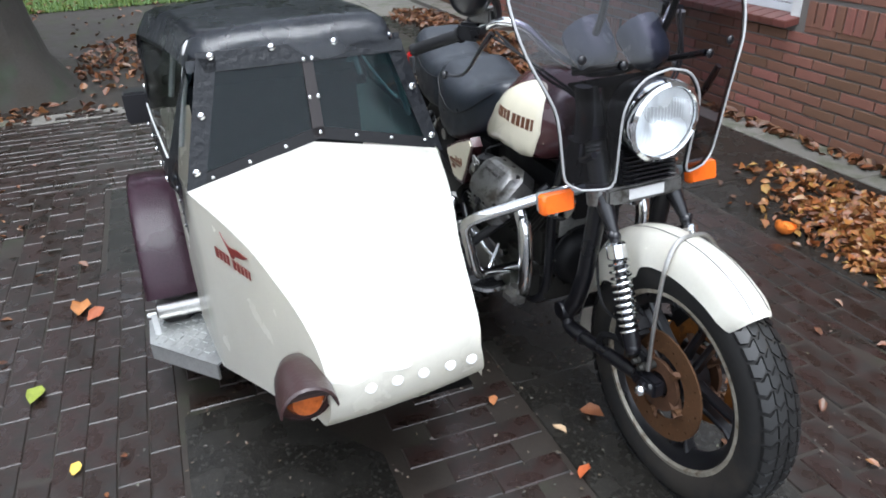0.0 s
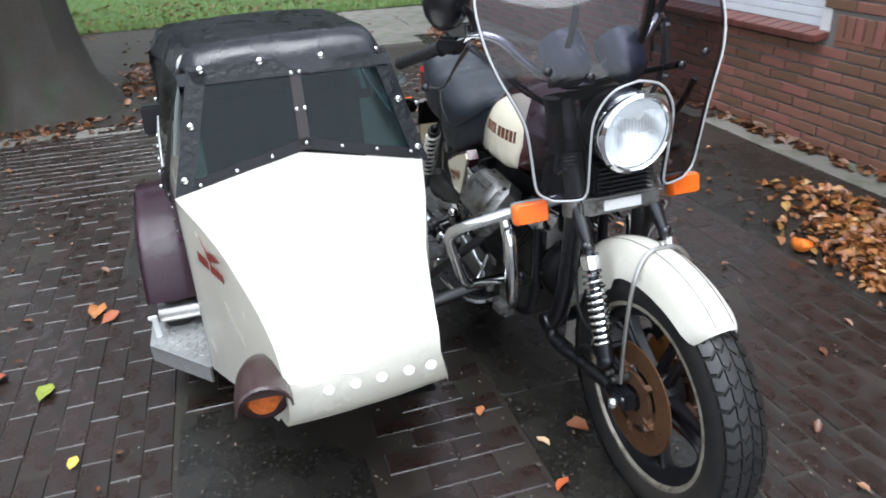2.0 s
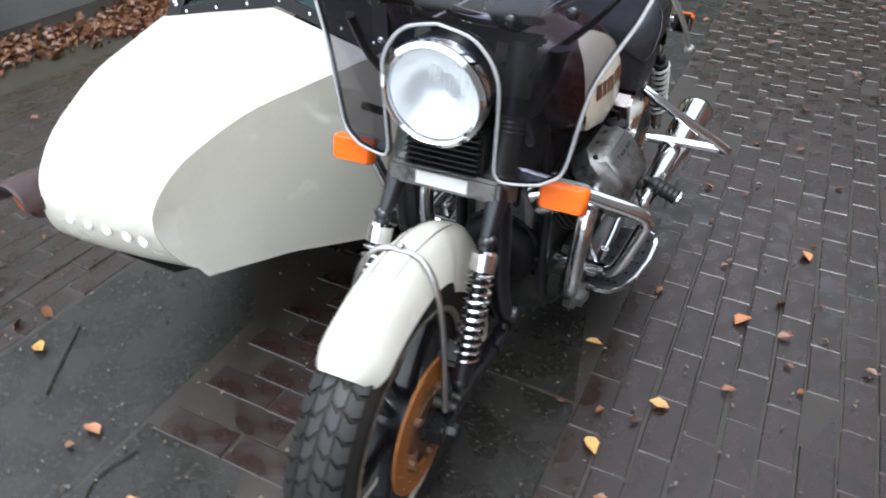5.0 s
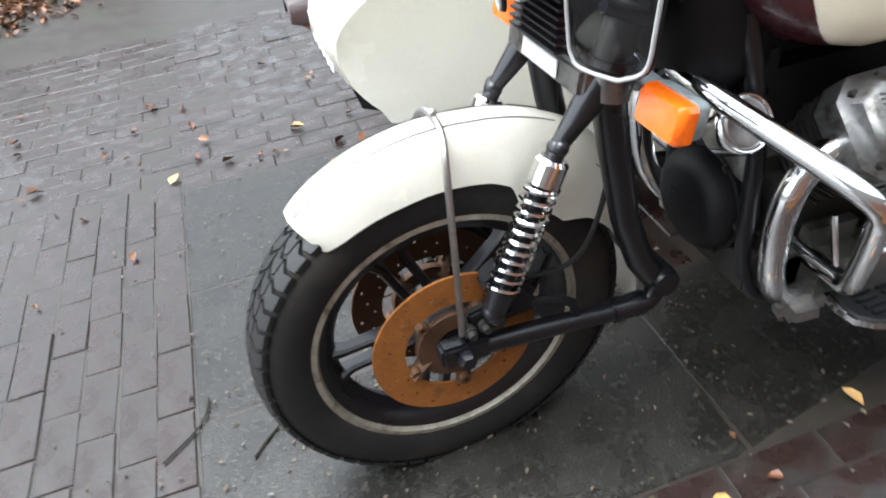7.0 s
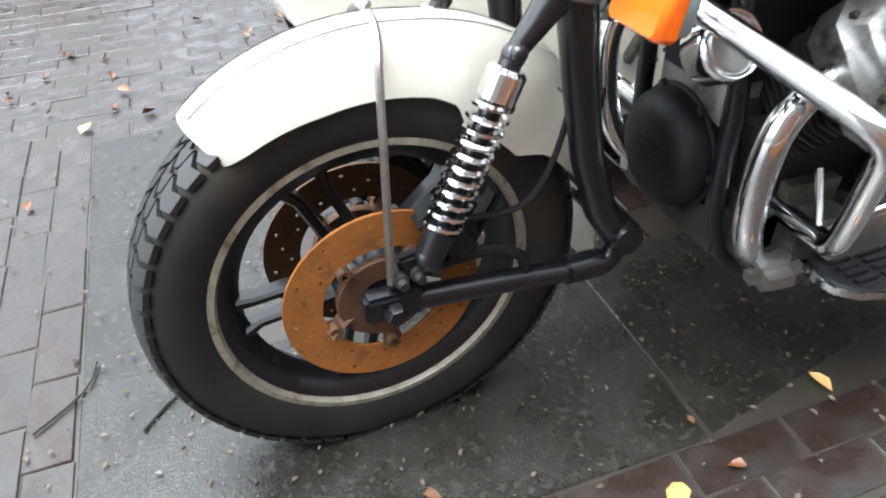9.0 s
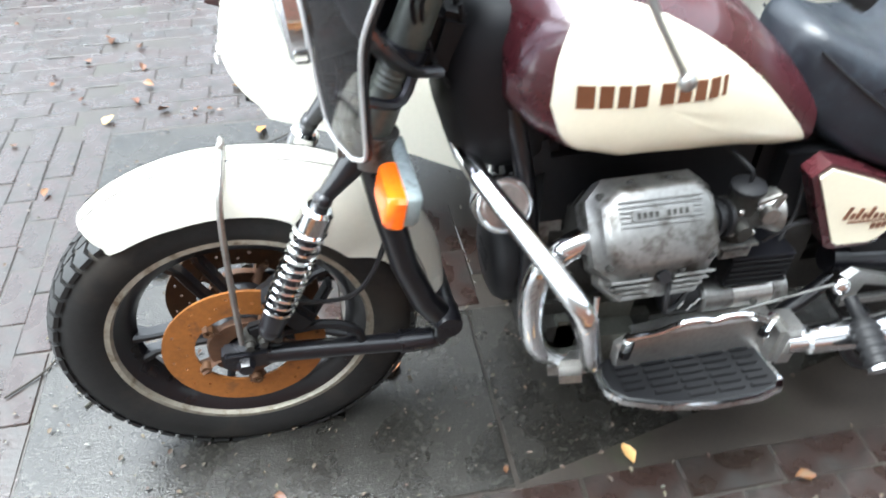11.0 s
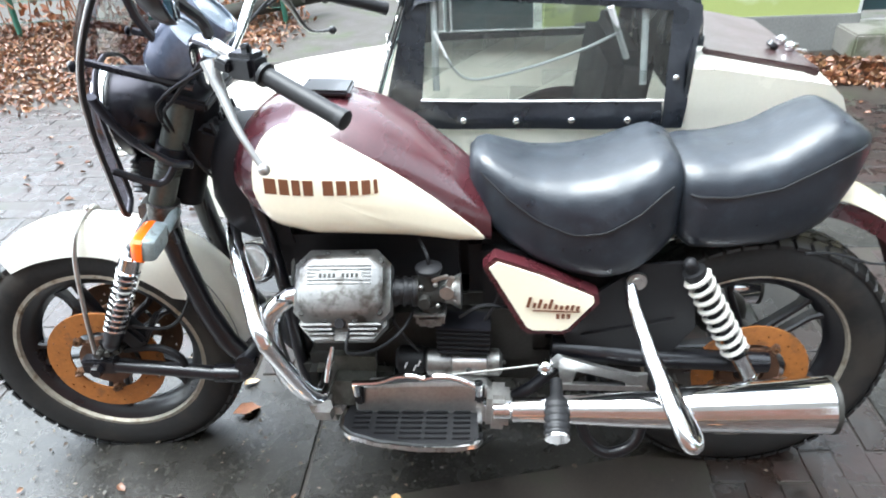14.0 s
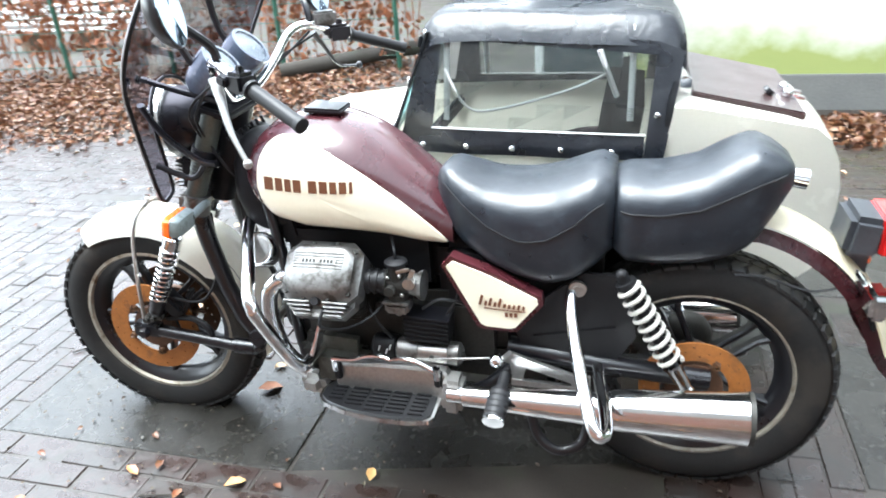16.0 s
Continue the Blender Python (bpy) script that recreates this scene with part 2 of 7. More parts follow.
def loft(bm, rings, cap=True, close=True):
    """A skin over rings of equally many points."""
    vs = [[bm.verts.new(q) for q in ring] for ring in rings]
    n = len(vs[0])
    for a, b in zip(vs, vs[1:]):
        for i in range(n if close else n - 1):
            j = (i + 1) % n
            bm.faces.new((a[i], a[j], b[j], b[i]))
    if cap and close:
        bm.faces.new(vs[0][::-1])
        bm.faces.new(vs[-1])
    return vs


def tube(bm, points, r, n=10, closed=False, flat=1.0):
    """A round bar along points; r is one radius or one for each point."""
    p = [Vector(q) for q in points]
    count = len(p)
    rad = r if isinstance(r, (list, tuple)) else [r] * count
    rings, side = [], None
    for i in range(count):
        ahead = p[(i + 1) % count] if closed or i < count - 1 else p[i]
        behind = p[i - 1] if closed or i > 0 else p[i]
        d = (ahead - behind).normalized()
        if side is None:
            side = d.cross(Vector((0, 0, 1)))
            if side.length < 0.05:
                side = d.cross(Vector((0, 1, 0)))
        side = (side - d * side.dot(d)).normalized()
        up = d.cross(side)
        rings.append([p[i] + (side * math.cos(a) + up * math.sin(a) * flat) * rad[i] for a in [2 * math.pi * k / n for k in range(n)]])
    if closed:
        rings.append(rings[0])
        vs = [[bm.verts.new(q) for q in ring] for ring in rings[:-1]]
        vs.append(vs[0])
        for a, b in zip(vs, vs[1:]):
            for i in range(n):
                j = (i + 1) % n
                bm.faces.new((a[i], a[j], b[j], b[i]))
    else:
        loft(bm, rings)


def lathe(bm, profile, m=None, n=32, close=False):
    """A turned shape: profile of (radius, height) about the z axis of the pose m."""
    m = m or Matrix()
    rings = []
    for k in range(n):
        a = 2 * math.pi * k / n
        rings.append([bm.verts.new(m @ Vector((r * math.cos(a), r * math.sin(a), h))) for r, h in profile])
    c = len(profile)
    for k in range(n):
        a, b = rings[k], rings[(k + 1) % n]
        for i in range(c if close else c - 1):
            j = (i + 1) % c
            if (profile[i][0] > 1e-6 or profile[j][0] > 1e-6):
                bm.faces.new((a[i], b[i], b[j], a[j]))
    bmesh.ops.remove_doubles(bm, verts=[v for ring in rings for v in ring], dist=1e-6)


def extrude(bm, outline, depth, m=None):
    """A plate: a flat outline of (u, v) in the plane of the pose m, depth thick along its z axis."""
    m = m or Matrix()
    low = [bm.verts.new(m @ Vector((u, v, 0))) for u, v in outline]
    top = [bm.verts.new(m @ Vector((u, v, depth))) for u, v in outline]
    bm.faces.new(low[::-1])
    bm.faces.new(top)
    for i in range(len(low)):
        j = (i + 1) % len(low)
        bm.faces.new((low[i], low[j], top[j], top[i]))


def ball(bm, c, r, n=10, squash=(1, 1, 1)):
    bmesh.ops.create_uvsphere(bm, u_segments=n, v_segments=max(5, n // 2 + 1), radius=1,
                              matrix=Matrix.Translation(c) @ Matrix.Diagonal((r * squash[0], r * squash[1], r * squash[2], 1)))


def made(fn, *args, **kw):
    bm = bmesh.new()
    fn(bm, *args, **kw)
    return bm


def lerp(table, x):
    """Reads a value off a table of (x, value)."""
    if x <= table[0][0]:
        return table[0][1]
    for (a, u), (b, v) in zip(table, table[1:]):
        if x <= b:
            return u + (v - u) * (x - a) / (b - a)
    return table[-1][1]


SIDE = Matrix(((1, 0, 0, 0), (0, 0, -1, 0), (0, 1, 0, 0), (0, 0, 0, 1)))   # plate drawn in x and z, thick towards -y


def side_at(y):
    return Matrix.Translation((0, y, 0)) @ SIDE


AXLE = Matrix.Rotation(radians(90), 4, "X")   # turned about the y axis


def hub_at(x, y, z):
    return Matrix.Translation((x, y, z)) @ AXLE


# ---- ground ----
GZ = -0.011      # level of the paving


def ground_sheet():
    bm = bmesh.new()
    bmesh.ops.create_grid(bm, x_segments=60, y_segments=60, size=60, matrix=Matrix.Translation((0, 0, GZ - 0.012)))
    ob = put("ground", bm, SOIL)
    return tagged(ob, "dark damp soil and sand under and between the paving", "ground", kind="structure")


ground = ground_sheet()
WALL_Y = -2.35


# ---- brick house along the drive ----
def house_wall():
    bm = bmesh.new()
    # the wall behind its facing bricks, with the window's opening left free
    for x0, x1, z0, z1 in ((-4, 2.05, -0.1, 3.2), (2.05, 3.75, -0.1, 0.60), (2.05, 3.75, 1.9, 3.2), (3.75, 8.2, -0.1, 3.2)):
        box(bm, ((x0 + x1) / 2, WALL_Y - 0.16, (z0 + z1) / 2), (x1 - x0, 0.30, z1 - z0))
    box(bm, (8.05, WALL_Y - 2.3, 1.55), (0.3, 4.0, 3.3))
    ob = put("wall_south", bm, MORTAR, smooth=False)
    return tagged(ob, "red brick house wall with pale mortar joints", "wall", kind="structure")


wall_south = house_wall()


# ---- the motorcycle ----
bike = empty("motorcycle", "cream and maroon touring motorcycle with chrome exhausts and sidecar coupling", "motorcycle")
bike.matrix_world = pose(-0.012, 0, 0)


def tyre_mesh(radius, width, rim, flat, n=72):
    """A tyre about the y axis at the origin, cut level where its view-fitted radius meets the paving."""
    bm = bmesh.new()
    half = width / 2
    prof = [(rim - 0.006, half * 0.62), (rim + 0.012, half * 0.86), (rim + 0.35 * (radius - rim), half * 1.0), (rim + 0.62 * (radius - rim), half * 0.99),
            (radius - 0.020, half * 0.86), (radius - 0.008, half * 0.62), (radius - 0.003, half * 0.3)]
    prof = prof + [(radius - 0.002, 0)] + [(r, -h) for r, h in prof[::-1]]
    lathe(bm, prof, AXLE, n)
    for v in bm.verts:
        v.co.z = max(v.co.z, -flat)
    return bm


def tread_mesh(radius, width, flat, count=54):
    """Zigzag tread blocks from the crown to both shoulders, with narrow grooves."""
    bm = bmesh.new()
    half = width / 2
    for k in range(count):
        for s in (-1, 1):
            a = 2 * math.pi * (k + (0.5 if s > 0 else 0)) / count
            for lot in (((0.05, 0.0), (0.30, 0.050), (0.44, 0.030)), ((0.50, 0.035), (0.72, 0.075), (0.94, 0.060))):
                rows = []
                for f, lag in lot:
                    y = s * half * f
                    r = radius - 0.002 - 0.0175 * f ** 3.2
                    aa = a + lag
                    w = 0.047
                    rows.append([Vector(((r + d) * math.cos(aa + e), y, max(-flat, (r + d) * math.sin(aa + e)))) for d, e in ((-0.004, -w), (0.0035, -w * 0.92), (0.0035, w * 0.92), (-0.004, w))])
                loft(bm, rows)
    return bm


def rim_mesh(r):
    bm = bmesh.new()
    prof = [(r + 0.010, 0.038), (r + 0.012, 0.046), (r + 0.001, 0.047), (r - 0.003, 0.040), (r - 0.006, 0.030)]
    lathe(bm, prof + [(p, -h) for p, h in prof[::-1]], AXLE, 72, close=True)
    return bm


def wheel(name, parent, at, radius, width, flat, discs, start):
    """A cast wheel with five twin spokes, a tyre and rusty brake discs."""
    w = new(name)
    w.parent = parent
    w.location = at
    rr = 0.226
    part("tyre", tyre_mesh(radius, width, rr, flat), RUBBER, w, "worn black tyre with block tread")
    tagged(part("tread", tread_mesh(radius, width, flat), TREAD, w), "black zigzag tread blocks", kind="stuff")
    part("rim", rim_mesh(rr), RIM, w, "weathered grey wheel rim")
    well = bmesh.new()
    lathe(well, [(rr - 0.003, 0.039), (rr - 0.024, 0.028), (rr - 0.038, 0.0), (rr - 0.024, -0.028), (rr - 0.003, -0.039)], AXLE, 64)
    part("rim_well", well, BLACK, w, "black inner rim")
    for k in range(5):
        a = start + k * 2 * math.pi / 5
        for s in (-1, 1):
            bm = bmesh.new()
            side = 0.020 * s
            d, q = Vector((math.cos(a), 0, math.sin(a))), Vector((-math.sin(a), 0, math.cos(a)))
            rows = []
            for r, o, hw, hy in ((0.045, side * 0.9, 0.010, 0.020), (0.10, side, 0.0075, 0.015), (0.17, side * 1.05, 0.0075, 0.014), (0.214, side * 1.7, 0.012, 0.022)):
                c = d * r + q * o
                rows.append([c + q * hw * u + Vector((0, hy * v, 0)) for u, v in ((-1, -0.7), (-0.5, -1), (0.5, -1), (1, -0.7), (1, 0.7), (0.5, 1), (-0.5, 1), (-1, 0.7))])
            loft(bm, rows)
            part("spoke", bm, BLACK, w)
    hub = bmesh.new()
    lathe(hub, [(0.0, 0.07), (0.028, 0.07), (0.032, 0.05), (0.055, 0.045), (0.060, 0.02), (0.060, -0.02), (0.055, -0.045), (0.032, -0.05), (0.028, -0.07), (0.0, -0.07)], AXLE, 32)
    part("hub", hub, BLACK, w)
    for y in discs:
        disc = bmesh.new()
        size = 0.89 if len(discs) == 1 else 1.0
        radii = [size * q for q in (0.088, 0.099, 0.1035, 0.1125, 0.117, 0.1265, 0.131, 0.143)]
        grid = [[disc.verts.new((q * math.cos(2 * math.pi * k / 132), y - 0.0025, q * math.sin(2 * math.pi * k / 132))) for k in range(132)] for q in radii]
        for i in range(len(radii) - 1):
            for k in range(132):
                if i in (1, 3, 5) and (k + 2 * i) % 11 == 0:
                    continue
                disc.faces.new((grid[i][k], grid[i][(k + 1) % 132], grid[i + 1][(k + 1) % 132], grid[i + 1][k]))
        bmesh.ops.recalc_face_normals(disc, faces=disc.faces[:])
        bmesh.ops.solidify(disc, geom=disc.faces[:], thickness=0.005)
        d = part("brake_disc", disc, RUST if y < 0 else BROWN_RUST, w, "rusty orange drilled brake disc" if y < 0 else "rusty drilled brake disc, darkened as on its shaded inner face", angle=40)
        carrier = bmesh.new()
        s = 1 if y > 0 else -1
        lathe(carrier, [(0.034, 0.006), (0.066, 0.006), (0.068, -0.006), (0.034, -0.006)], Matrix.Translation((0, y * 0.95, 0)) @ AXLE, 32, close=True)
        part("disc_carrier", carrier, DARK_RUST, d, "brown rusted disc carrier")
        for k in range(5):
            a = start + 0.3 + k * 2 * math.pi / 5
            c = Vector((math.cos(a), 0, math.sin(a)))
            arm = bmesh.new()
            tube(arm, [c * 0.05 + Vector((0, y * 0.8, 0)), c * 0.074 + Vector((0, y * 0.95, 0)), c * 0.094 + Vector((0, y, 0))], [0.016, 0.013, 0.018], 8, flat=0.35)
            part("carrier_arm", arm, DARK_RUST, d)
            bolt = bmesh.new()
            lathe(bolt, [(0.0045, 0.004), (0.0045, 0.009), (0.0095, 0.009), (0.0105, -0.007), (0, -0.007), (0, 0.004)], Matrix.Translation((0.082 * math.cos(a), y + s * 0.004, 0.082 * math.sin(a))) @ AXLE, 10)
            part("bolt", bolt, BROWN_RUST, d)
    return w


front_wheel = wheel("front_wheel", bike, (-0.006, 0, 0.297), 0.326, 0.110, 0.308, (-0.068, 0.068), radians(113))
rear_wheel = wheel("rear_wheel", bike, (1.524, -0.030, 0.302), 0.326, 0.120, 0.313, (-0.084,), radians(40))

# tank: half width, top and bottom along x
TANK_W = [(0.44, 0.115), (0.47, 0.150), (0.52, 0.174), (0.60, 0.182), (0.70, 0.176), (0.80, 0.150), (0.88, 0.125), (0.95, 0.105)]
TANK_T = [(0.44, 0.86), (0.46, 0.90), (0.50, 0.93), (0.57, 0.945), (0.66, 0.94), (0.73, 0.915), (0.80, 0.87), (0.88, 0.80), (0.95, 0.735)]
TANK_B = [(0.44, 0.775), (0.47, 0.732), (0.53, 0.694), (0.60, 0.676), (0.70, 0.670), (0.80, 0.656), (0.88, 0.637), (0.95, 0.632)]


def tank_side(x, z):
    """Half width of the tank at x and z."""
    t, b = lerp(TANK_T, x), lerp(TANK_B, x)
    u = min(0.999, abs((z - (b + (t - b) * 0.30)) / ((t - b) * (0.70 if z > b + (t - b) * 0.30 else 0.30))))
    return lerp(TANK_W, x) * (1 - u ** 2.7) ** (1 / 2.4)


def build_tank():
    bm = bmesh.new()
    rings = []
    for i in range(27):
        x = 0.44 + 0.51 * i / 26
        t, b = lerp(TANK_T, x), lerp(TANK_B, x)
        ring = []
        for k in range(36):
            a = 2 * math.pi * k / 36
            z = (b + (t - b) * 0.30) + math.sin(a) * (t - b) * (0.70 if math.sin(a) > 0 else 0.30)
            y = tank_side(x, z) * (1 if math.cos(a) >= 0 else -1) if abs(math.cos(a)) > 1e-6 else 0
            ring.append((x, y, z))
        rings.append(ring)
    loft(bm, rings)
    tank = part("fuel_tank", bm, MAROON, bike, "maroon fuel tank with cream side panels")
    outline = curve([(0.488, 0, 0.80), (0.496, 0, 0.86), (0.525, 0, 0.905), (0.575, 0, 0.918), (0.64, 0, 0.900), (0.72, 0, 0.857), (0.80, 0, 0.797), (0.87, 0, 0.732),
                     (0.935, 0, 0.662), (0.918, 0, 0.648), (0.85, 0, 0.662), (0.77, 0, 0.679), (0.68, 0, 0.688), (0.60, 0, 0.696), (0.545, 0, 0.714), (0.508, 0, 0.748), (0.488, 0, 0.80)], 4)[:-1]
    c = Vector((0.64, 0, 0.79))
    for s in (-1, 1):
        bm = bmesh.new()
        rings = []
        for f in (1.0, 0.985, 0.9, 0.75, 0.5, 0.25, 0.05):
            ring = []
            for q in outline:
                v = c.lerp(q, f)
                ring.append((v.x, s * (tank_side(v.x, v.z) + (0.0035 if f < 1 else 0.0)), v.z))
            rings.append(ring)
        loft(bm, rings)
        part("side_panel", bm, CREAM, tank, "cream tank panel")
        # lettering stands as plain blocks
        x = 0.517
        for w in (0.024, 0.019, 0.016, 0.019, 0, 0.020, 0.019, 0.016, 0.016, 0.007):
            if w == 0:
                x += 0.012
                continue
            xx = x if s < 0 else 1.245 - x
            x += w + 0.0062
            bm = bmesh.new()
            x0, x1 = (xx, xx + w) if s < 0 else (xx - w, xx)
            pts = [(x0, 0.801 - 0.035 * (x0 - 0.517)), (x1, 0.801 - 0.035 * (x1 - 0.517)), (x1, 0.832 - 0.055 * (x1 - 0.517)), (x0, 0.832 - 0.055 * (x0 - 0.517))]
            a = [bm.verts.new((px, s * (tank_side(px, pz) + 0.003), pz)) for px, pz in pts]
            b = [bm.verts.new((px, s * (tank_side(px, pz) + 0.0048), pz)) for px, pz in pts]
            bm.faces.new(b)
            for i in range(4):
                j = (i + 1) % 4
                bm.faces.new((a[i], a[j], b[j], b[i]))
            part("lettering", bm, LETTER, tank, "brown block on the tank panel")
    bm = bmesh.new()
    box(bm, (0.625, 0.0, 0.951), (0.10, 0.085, 0.012), (0, 3, 0), 0.005)
    part("filler_cap", bm, BLACK, tank, "black flat filler cap lid")


build_tank()


def padded(name, stations, label, tail=False):
    """A seat cushion: stations of x, half width, bottom and top."""
    bm = bmesh.new()
    rings = []
    xs = [s[0] for s in stations]
    n = 22
    for i in range(n + 1):
        x = xs[0] + (xs[-1] - xs[0]) * i / n
        w, b, t = (lerp([(s[0], s[k]) for s in stations], x) for k in (1, 2, 3))
        ring = []
        for k in range(28):
            a = 2 * math.pi * k / 28
            ca, sa = math.cos(a), math.sin(a)
            y = w * (abs(ca) ** 0.55) * (1 if ca >= 0 else -1) * (0.90 + 0.10 * (0 if sa > 0 else -sa))
            z = (b + t) / 2 + (t - b) / 2 * (abs(sa) ** (0.75 if sa > 0 else 0.42)) * (1 if sa >= 0 else -1) - (0.012 * math.cos(y / w * 1.4) if sa > 0.3 else 0)
            ring.append((x, y, z))
        rings.append(ring)
    loft(bm, rings)
    bmesh.ops.smooth_vert(bm, verts=bm.verts, factor=0.5, use_axis_x=True, use_axis_y=True, use_axis_z=True)
    seat = part(name, bm, VINYL, bike, label, angle=70)
    for s in (-1, 1):
        bm = bmesh.new()
        pts = []
        for i in range(19):
            x = xs[0] + (xs[-1] - xs[0]) * (0.06 + 0.88 * i / 18)
            w, b, t = (lerp([(q[0], q[k]) for q in stations], x) for k in (1, 2, 3))
            sa = 0.22 if tail else 0.30 - 0.30 * math.sin(math.pi * i / 18)
            pts.append((x, s * (w * math.sqrt(1 - sa * sa) ** 0.55 * 0.90 + 0.0015), (b + t) / 2 + (t - b) / 2 * max(sa, 0.001) ** 0.75))
        tube(bm, curve(pts, 2), 0.0022, 6)
        part("seam", bm, GRIP, seat, "stitched seam")
    return seat


padded("rider_seat", [(0.905, 0.055, 0.735, 0.815), (0.93, 0.095, 0.68, 0.842), (0.98, 0.13, 0.635, 0.820), (1.04, 0.155, 0.60, 0.800), (1.11, 0.17, 0.572, 0.796), (1.18, 0.178, 0.558, 0.806),
                      (1.24, 0.178, 0.575, 0.828), (1.285, 0.165, 0.61, 0.846), (1.325, 0.13, 0.65, 0.83)], "black vinyl rider seat with stitched seam")
padded("passenger_seat", [(1.315, 0.12, 0.65, 0.812), (1.35, 0.15, 0.620, 0.822), (1.42, 0.155, 0.620, 0.822), (1.50, 0.152, 0.625, 0.842), (1.56, 0.145, 0.637, 0.880), (1.61, 0.135, 0.665, 0.902),
                          (1.65, 0.115, 0.74, 0.882), (1.685, 0.07, 0.80, 0.855)], "black vinyl pillion seat", True)

# ---- sidecar, blocks of its body ----
car = empty("sidecar", "cream white sidecar with black folding hood", "sidecar")


def flank_l(x):
    return lerp([(-0.045, 0.882), (0.0, 0.893), (0.58, 1.066), (0.9, 1.10), (1.5, 1.105), (1.8, 1.05), (1.96, 0.96)], x)


def flank_r(x):
    return lerp([(-0.045, 0.560), (0.0, 0.557), (0.06, 0.549), (0.15, 0.530), (0.34, 0.474), (0.60, 0.405), (0.9, 0.378), (1.4, 0.366), (1.75, 0.42), (1.9, 0.50), (1.97, 0.60)], x)


def waist(x):
    return lerp([(0.0, 0.62), (0.58, 0.757), (1.428, 0.760), (1.446, 0.850), (1.48, 0.847), (1.75, 0.794), (1.82, 0.772)], x)


NOSE = curve([(0.590, 0, 0.757), (0.40, 0, 0.748), (0.25, 0, 0.736), (0.14, 0, 0.706), (0.05, 0, 0.672), (-0.010, 0, 0.625), (-0.038, 0, 0.572), (-0.042, 0, 0.515), (-0.028, 0, 0.468), (-0.002, 0, 0.432)], 4)


def keel(x):
    return lerp([(0.0, 0.425), (0.30, 0.33), (0.62, 0.215), (1.6, 0.20), (1.92, 0.36)], x)


def inset(x, z):
    """How far the inner panel draws in towards the lower front corner."""
    return 0.030 * max(0.0, (0.56 - z) / 0.13) * max(0.0, 1 - max(x, 0.0) / 0.30)


def build_sidecar_shell():
    # bent nose sheet with a crown that dies out towards the front
    bm = bmesh.new()
    rings = []
    for q in NOSE:
        l, r = flank_l(q.x), flank_r(q.x)
        crown = 0.058 * max(0.0, min(1.0, (q.x - 0.05) / 0.52))
        ring = []
        for k in range(13):
            f = k / 12
            rise = 1 - abs(2 * f - 1)
            skew = max(0.0, (q.x - 0.40) / 0.175)
            tuck = 0.045 * (1 - f) ** 2 * max(0.0, (0.60 - q.z) / 0.17)
            ring.append((q.x + tuck + skew * (0.045 * rise + 0.030 * (0.5 - f)), r - inset(q.x, q.z) * (1 - f) + (l - r) * f, q.z + crown * rise))
        rings.append(ring)
    loft(bm, rings, close=False)
    bmesh.ops.solidify(bm, geom=bm.faces[:], thickness=0.006)
    part("nose", bm, WHITE, car, "blank cream white nose sheet", angle=25)
    for s, fy in ((-1, flank_r), (1, flank_l)):
        bm = bmesh.new()
        tuck = [0.045 * max(0.0, (0.60 - q.z) / 0.17) if s < 0 else 0.0 for q in NOSE]
        front = [(q.x + d, q.z) for q, d in zip(NOSE, tuck)]
        tip = min(range(len(front)), key=lambda i: front[i][0])
        under = front[tip:]
        rows = []
        for x, z in front[tip::-1] + [(x, waist(x)) for x in (0.70, 0.9, 1.1, 1.3, 1.428, 1.446, 1.5, 1.62, 1.75, 1.82)]:
            lo = lerp(under, x) if x < under[-1][0] else max(keel(x) if x > 0.05 else under[-1][1], 0.0)
            rows.append([(x, fy(x) - (inset(x, lo + (z - lo) * k / 6) if s < 0 else 0.0), lo + (z - lo) * k / 6) for k in range(7)])
        # rounded tail
        for x, z in ((1.868, 0.730), (1.90, 0.665), (1.922, 0.58)):
            lo = keel(x)
            rows.append([(x, fy(x), lo + (z - lo) * k / 6) for k in range(7)])
        loft(bm, rows, close=False)
        bmesh.ops.solidify(bm, geom=bm.faces[:], thickness=0.006)
        part("flank", bm, WHITE, car, "cream white side panel", angle=30)
    # deck behind the hood, tail and floor
    bm = bmesh.new()
    rings = []
    for x, z in ((1.446, 0.850), (1.5, 0.846), (1.62, 0.821), (1.75, 0.794), (1.82, 0.772), (1.868, 0.730), (1.90, 0.665), (1.922, 0.58), (1.925, 0.45), (1.915, 0.36)):
        l, r = flank_l(x), flank_r(x)
        rings.append([(x, r + (l - r) * k / 10, z + 0.02 * math.sin(math.pi * k / 10)) for k in range(11)])
    loft(bm, rings, close=False)
    bmesh.ops.solidify(bm, geom=bm.faces[:], thickness=0.006)
    part("tail", bm, WHITE, car, "rounded cream white tail", angle=50)
    bm = bmesh.new()
    rings = []
    for i in range(16):
        x = 1.915 * i / 15
        l, r = flank_l(x) - 0.008, flank_r(x) + 0.008
        rings.append([(x, r, keel(x) + 0.012), (x, l, keel(x) + 0.012)])
    loft(bm, rings, close=False)
    bmesh.ops.solidify(bm, geom=bm.faces[:], thickness=0.008)
    part("floor_pan", bm, DULL, car, "black floor pan")


build_sidecar_shell()

# ---- motorcycle: front end ----
F = 0.027        # the steering axis stands this far towards the sidecar
front_wheel.location.y = F


def arc_point(cx, cz, r, a, y):
    return Vector((cx + r * math.cos(a), y, cz + r * math.sin(a)))


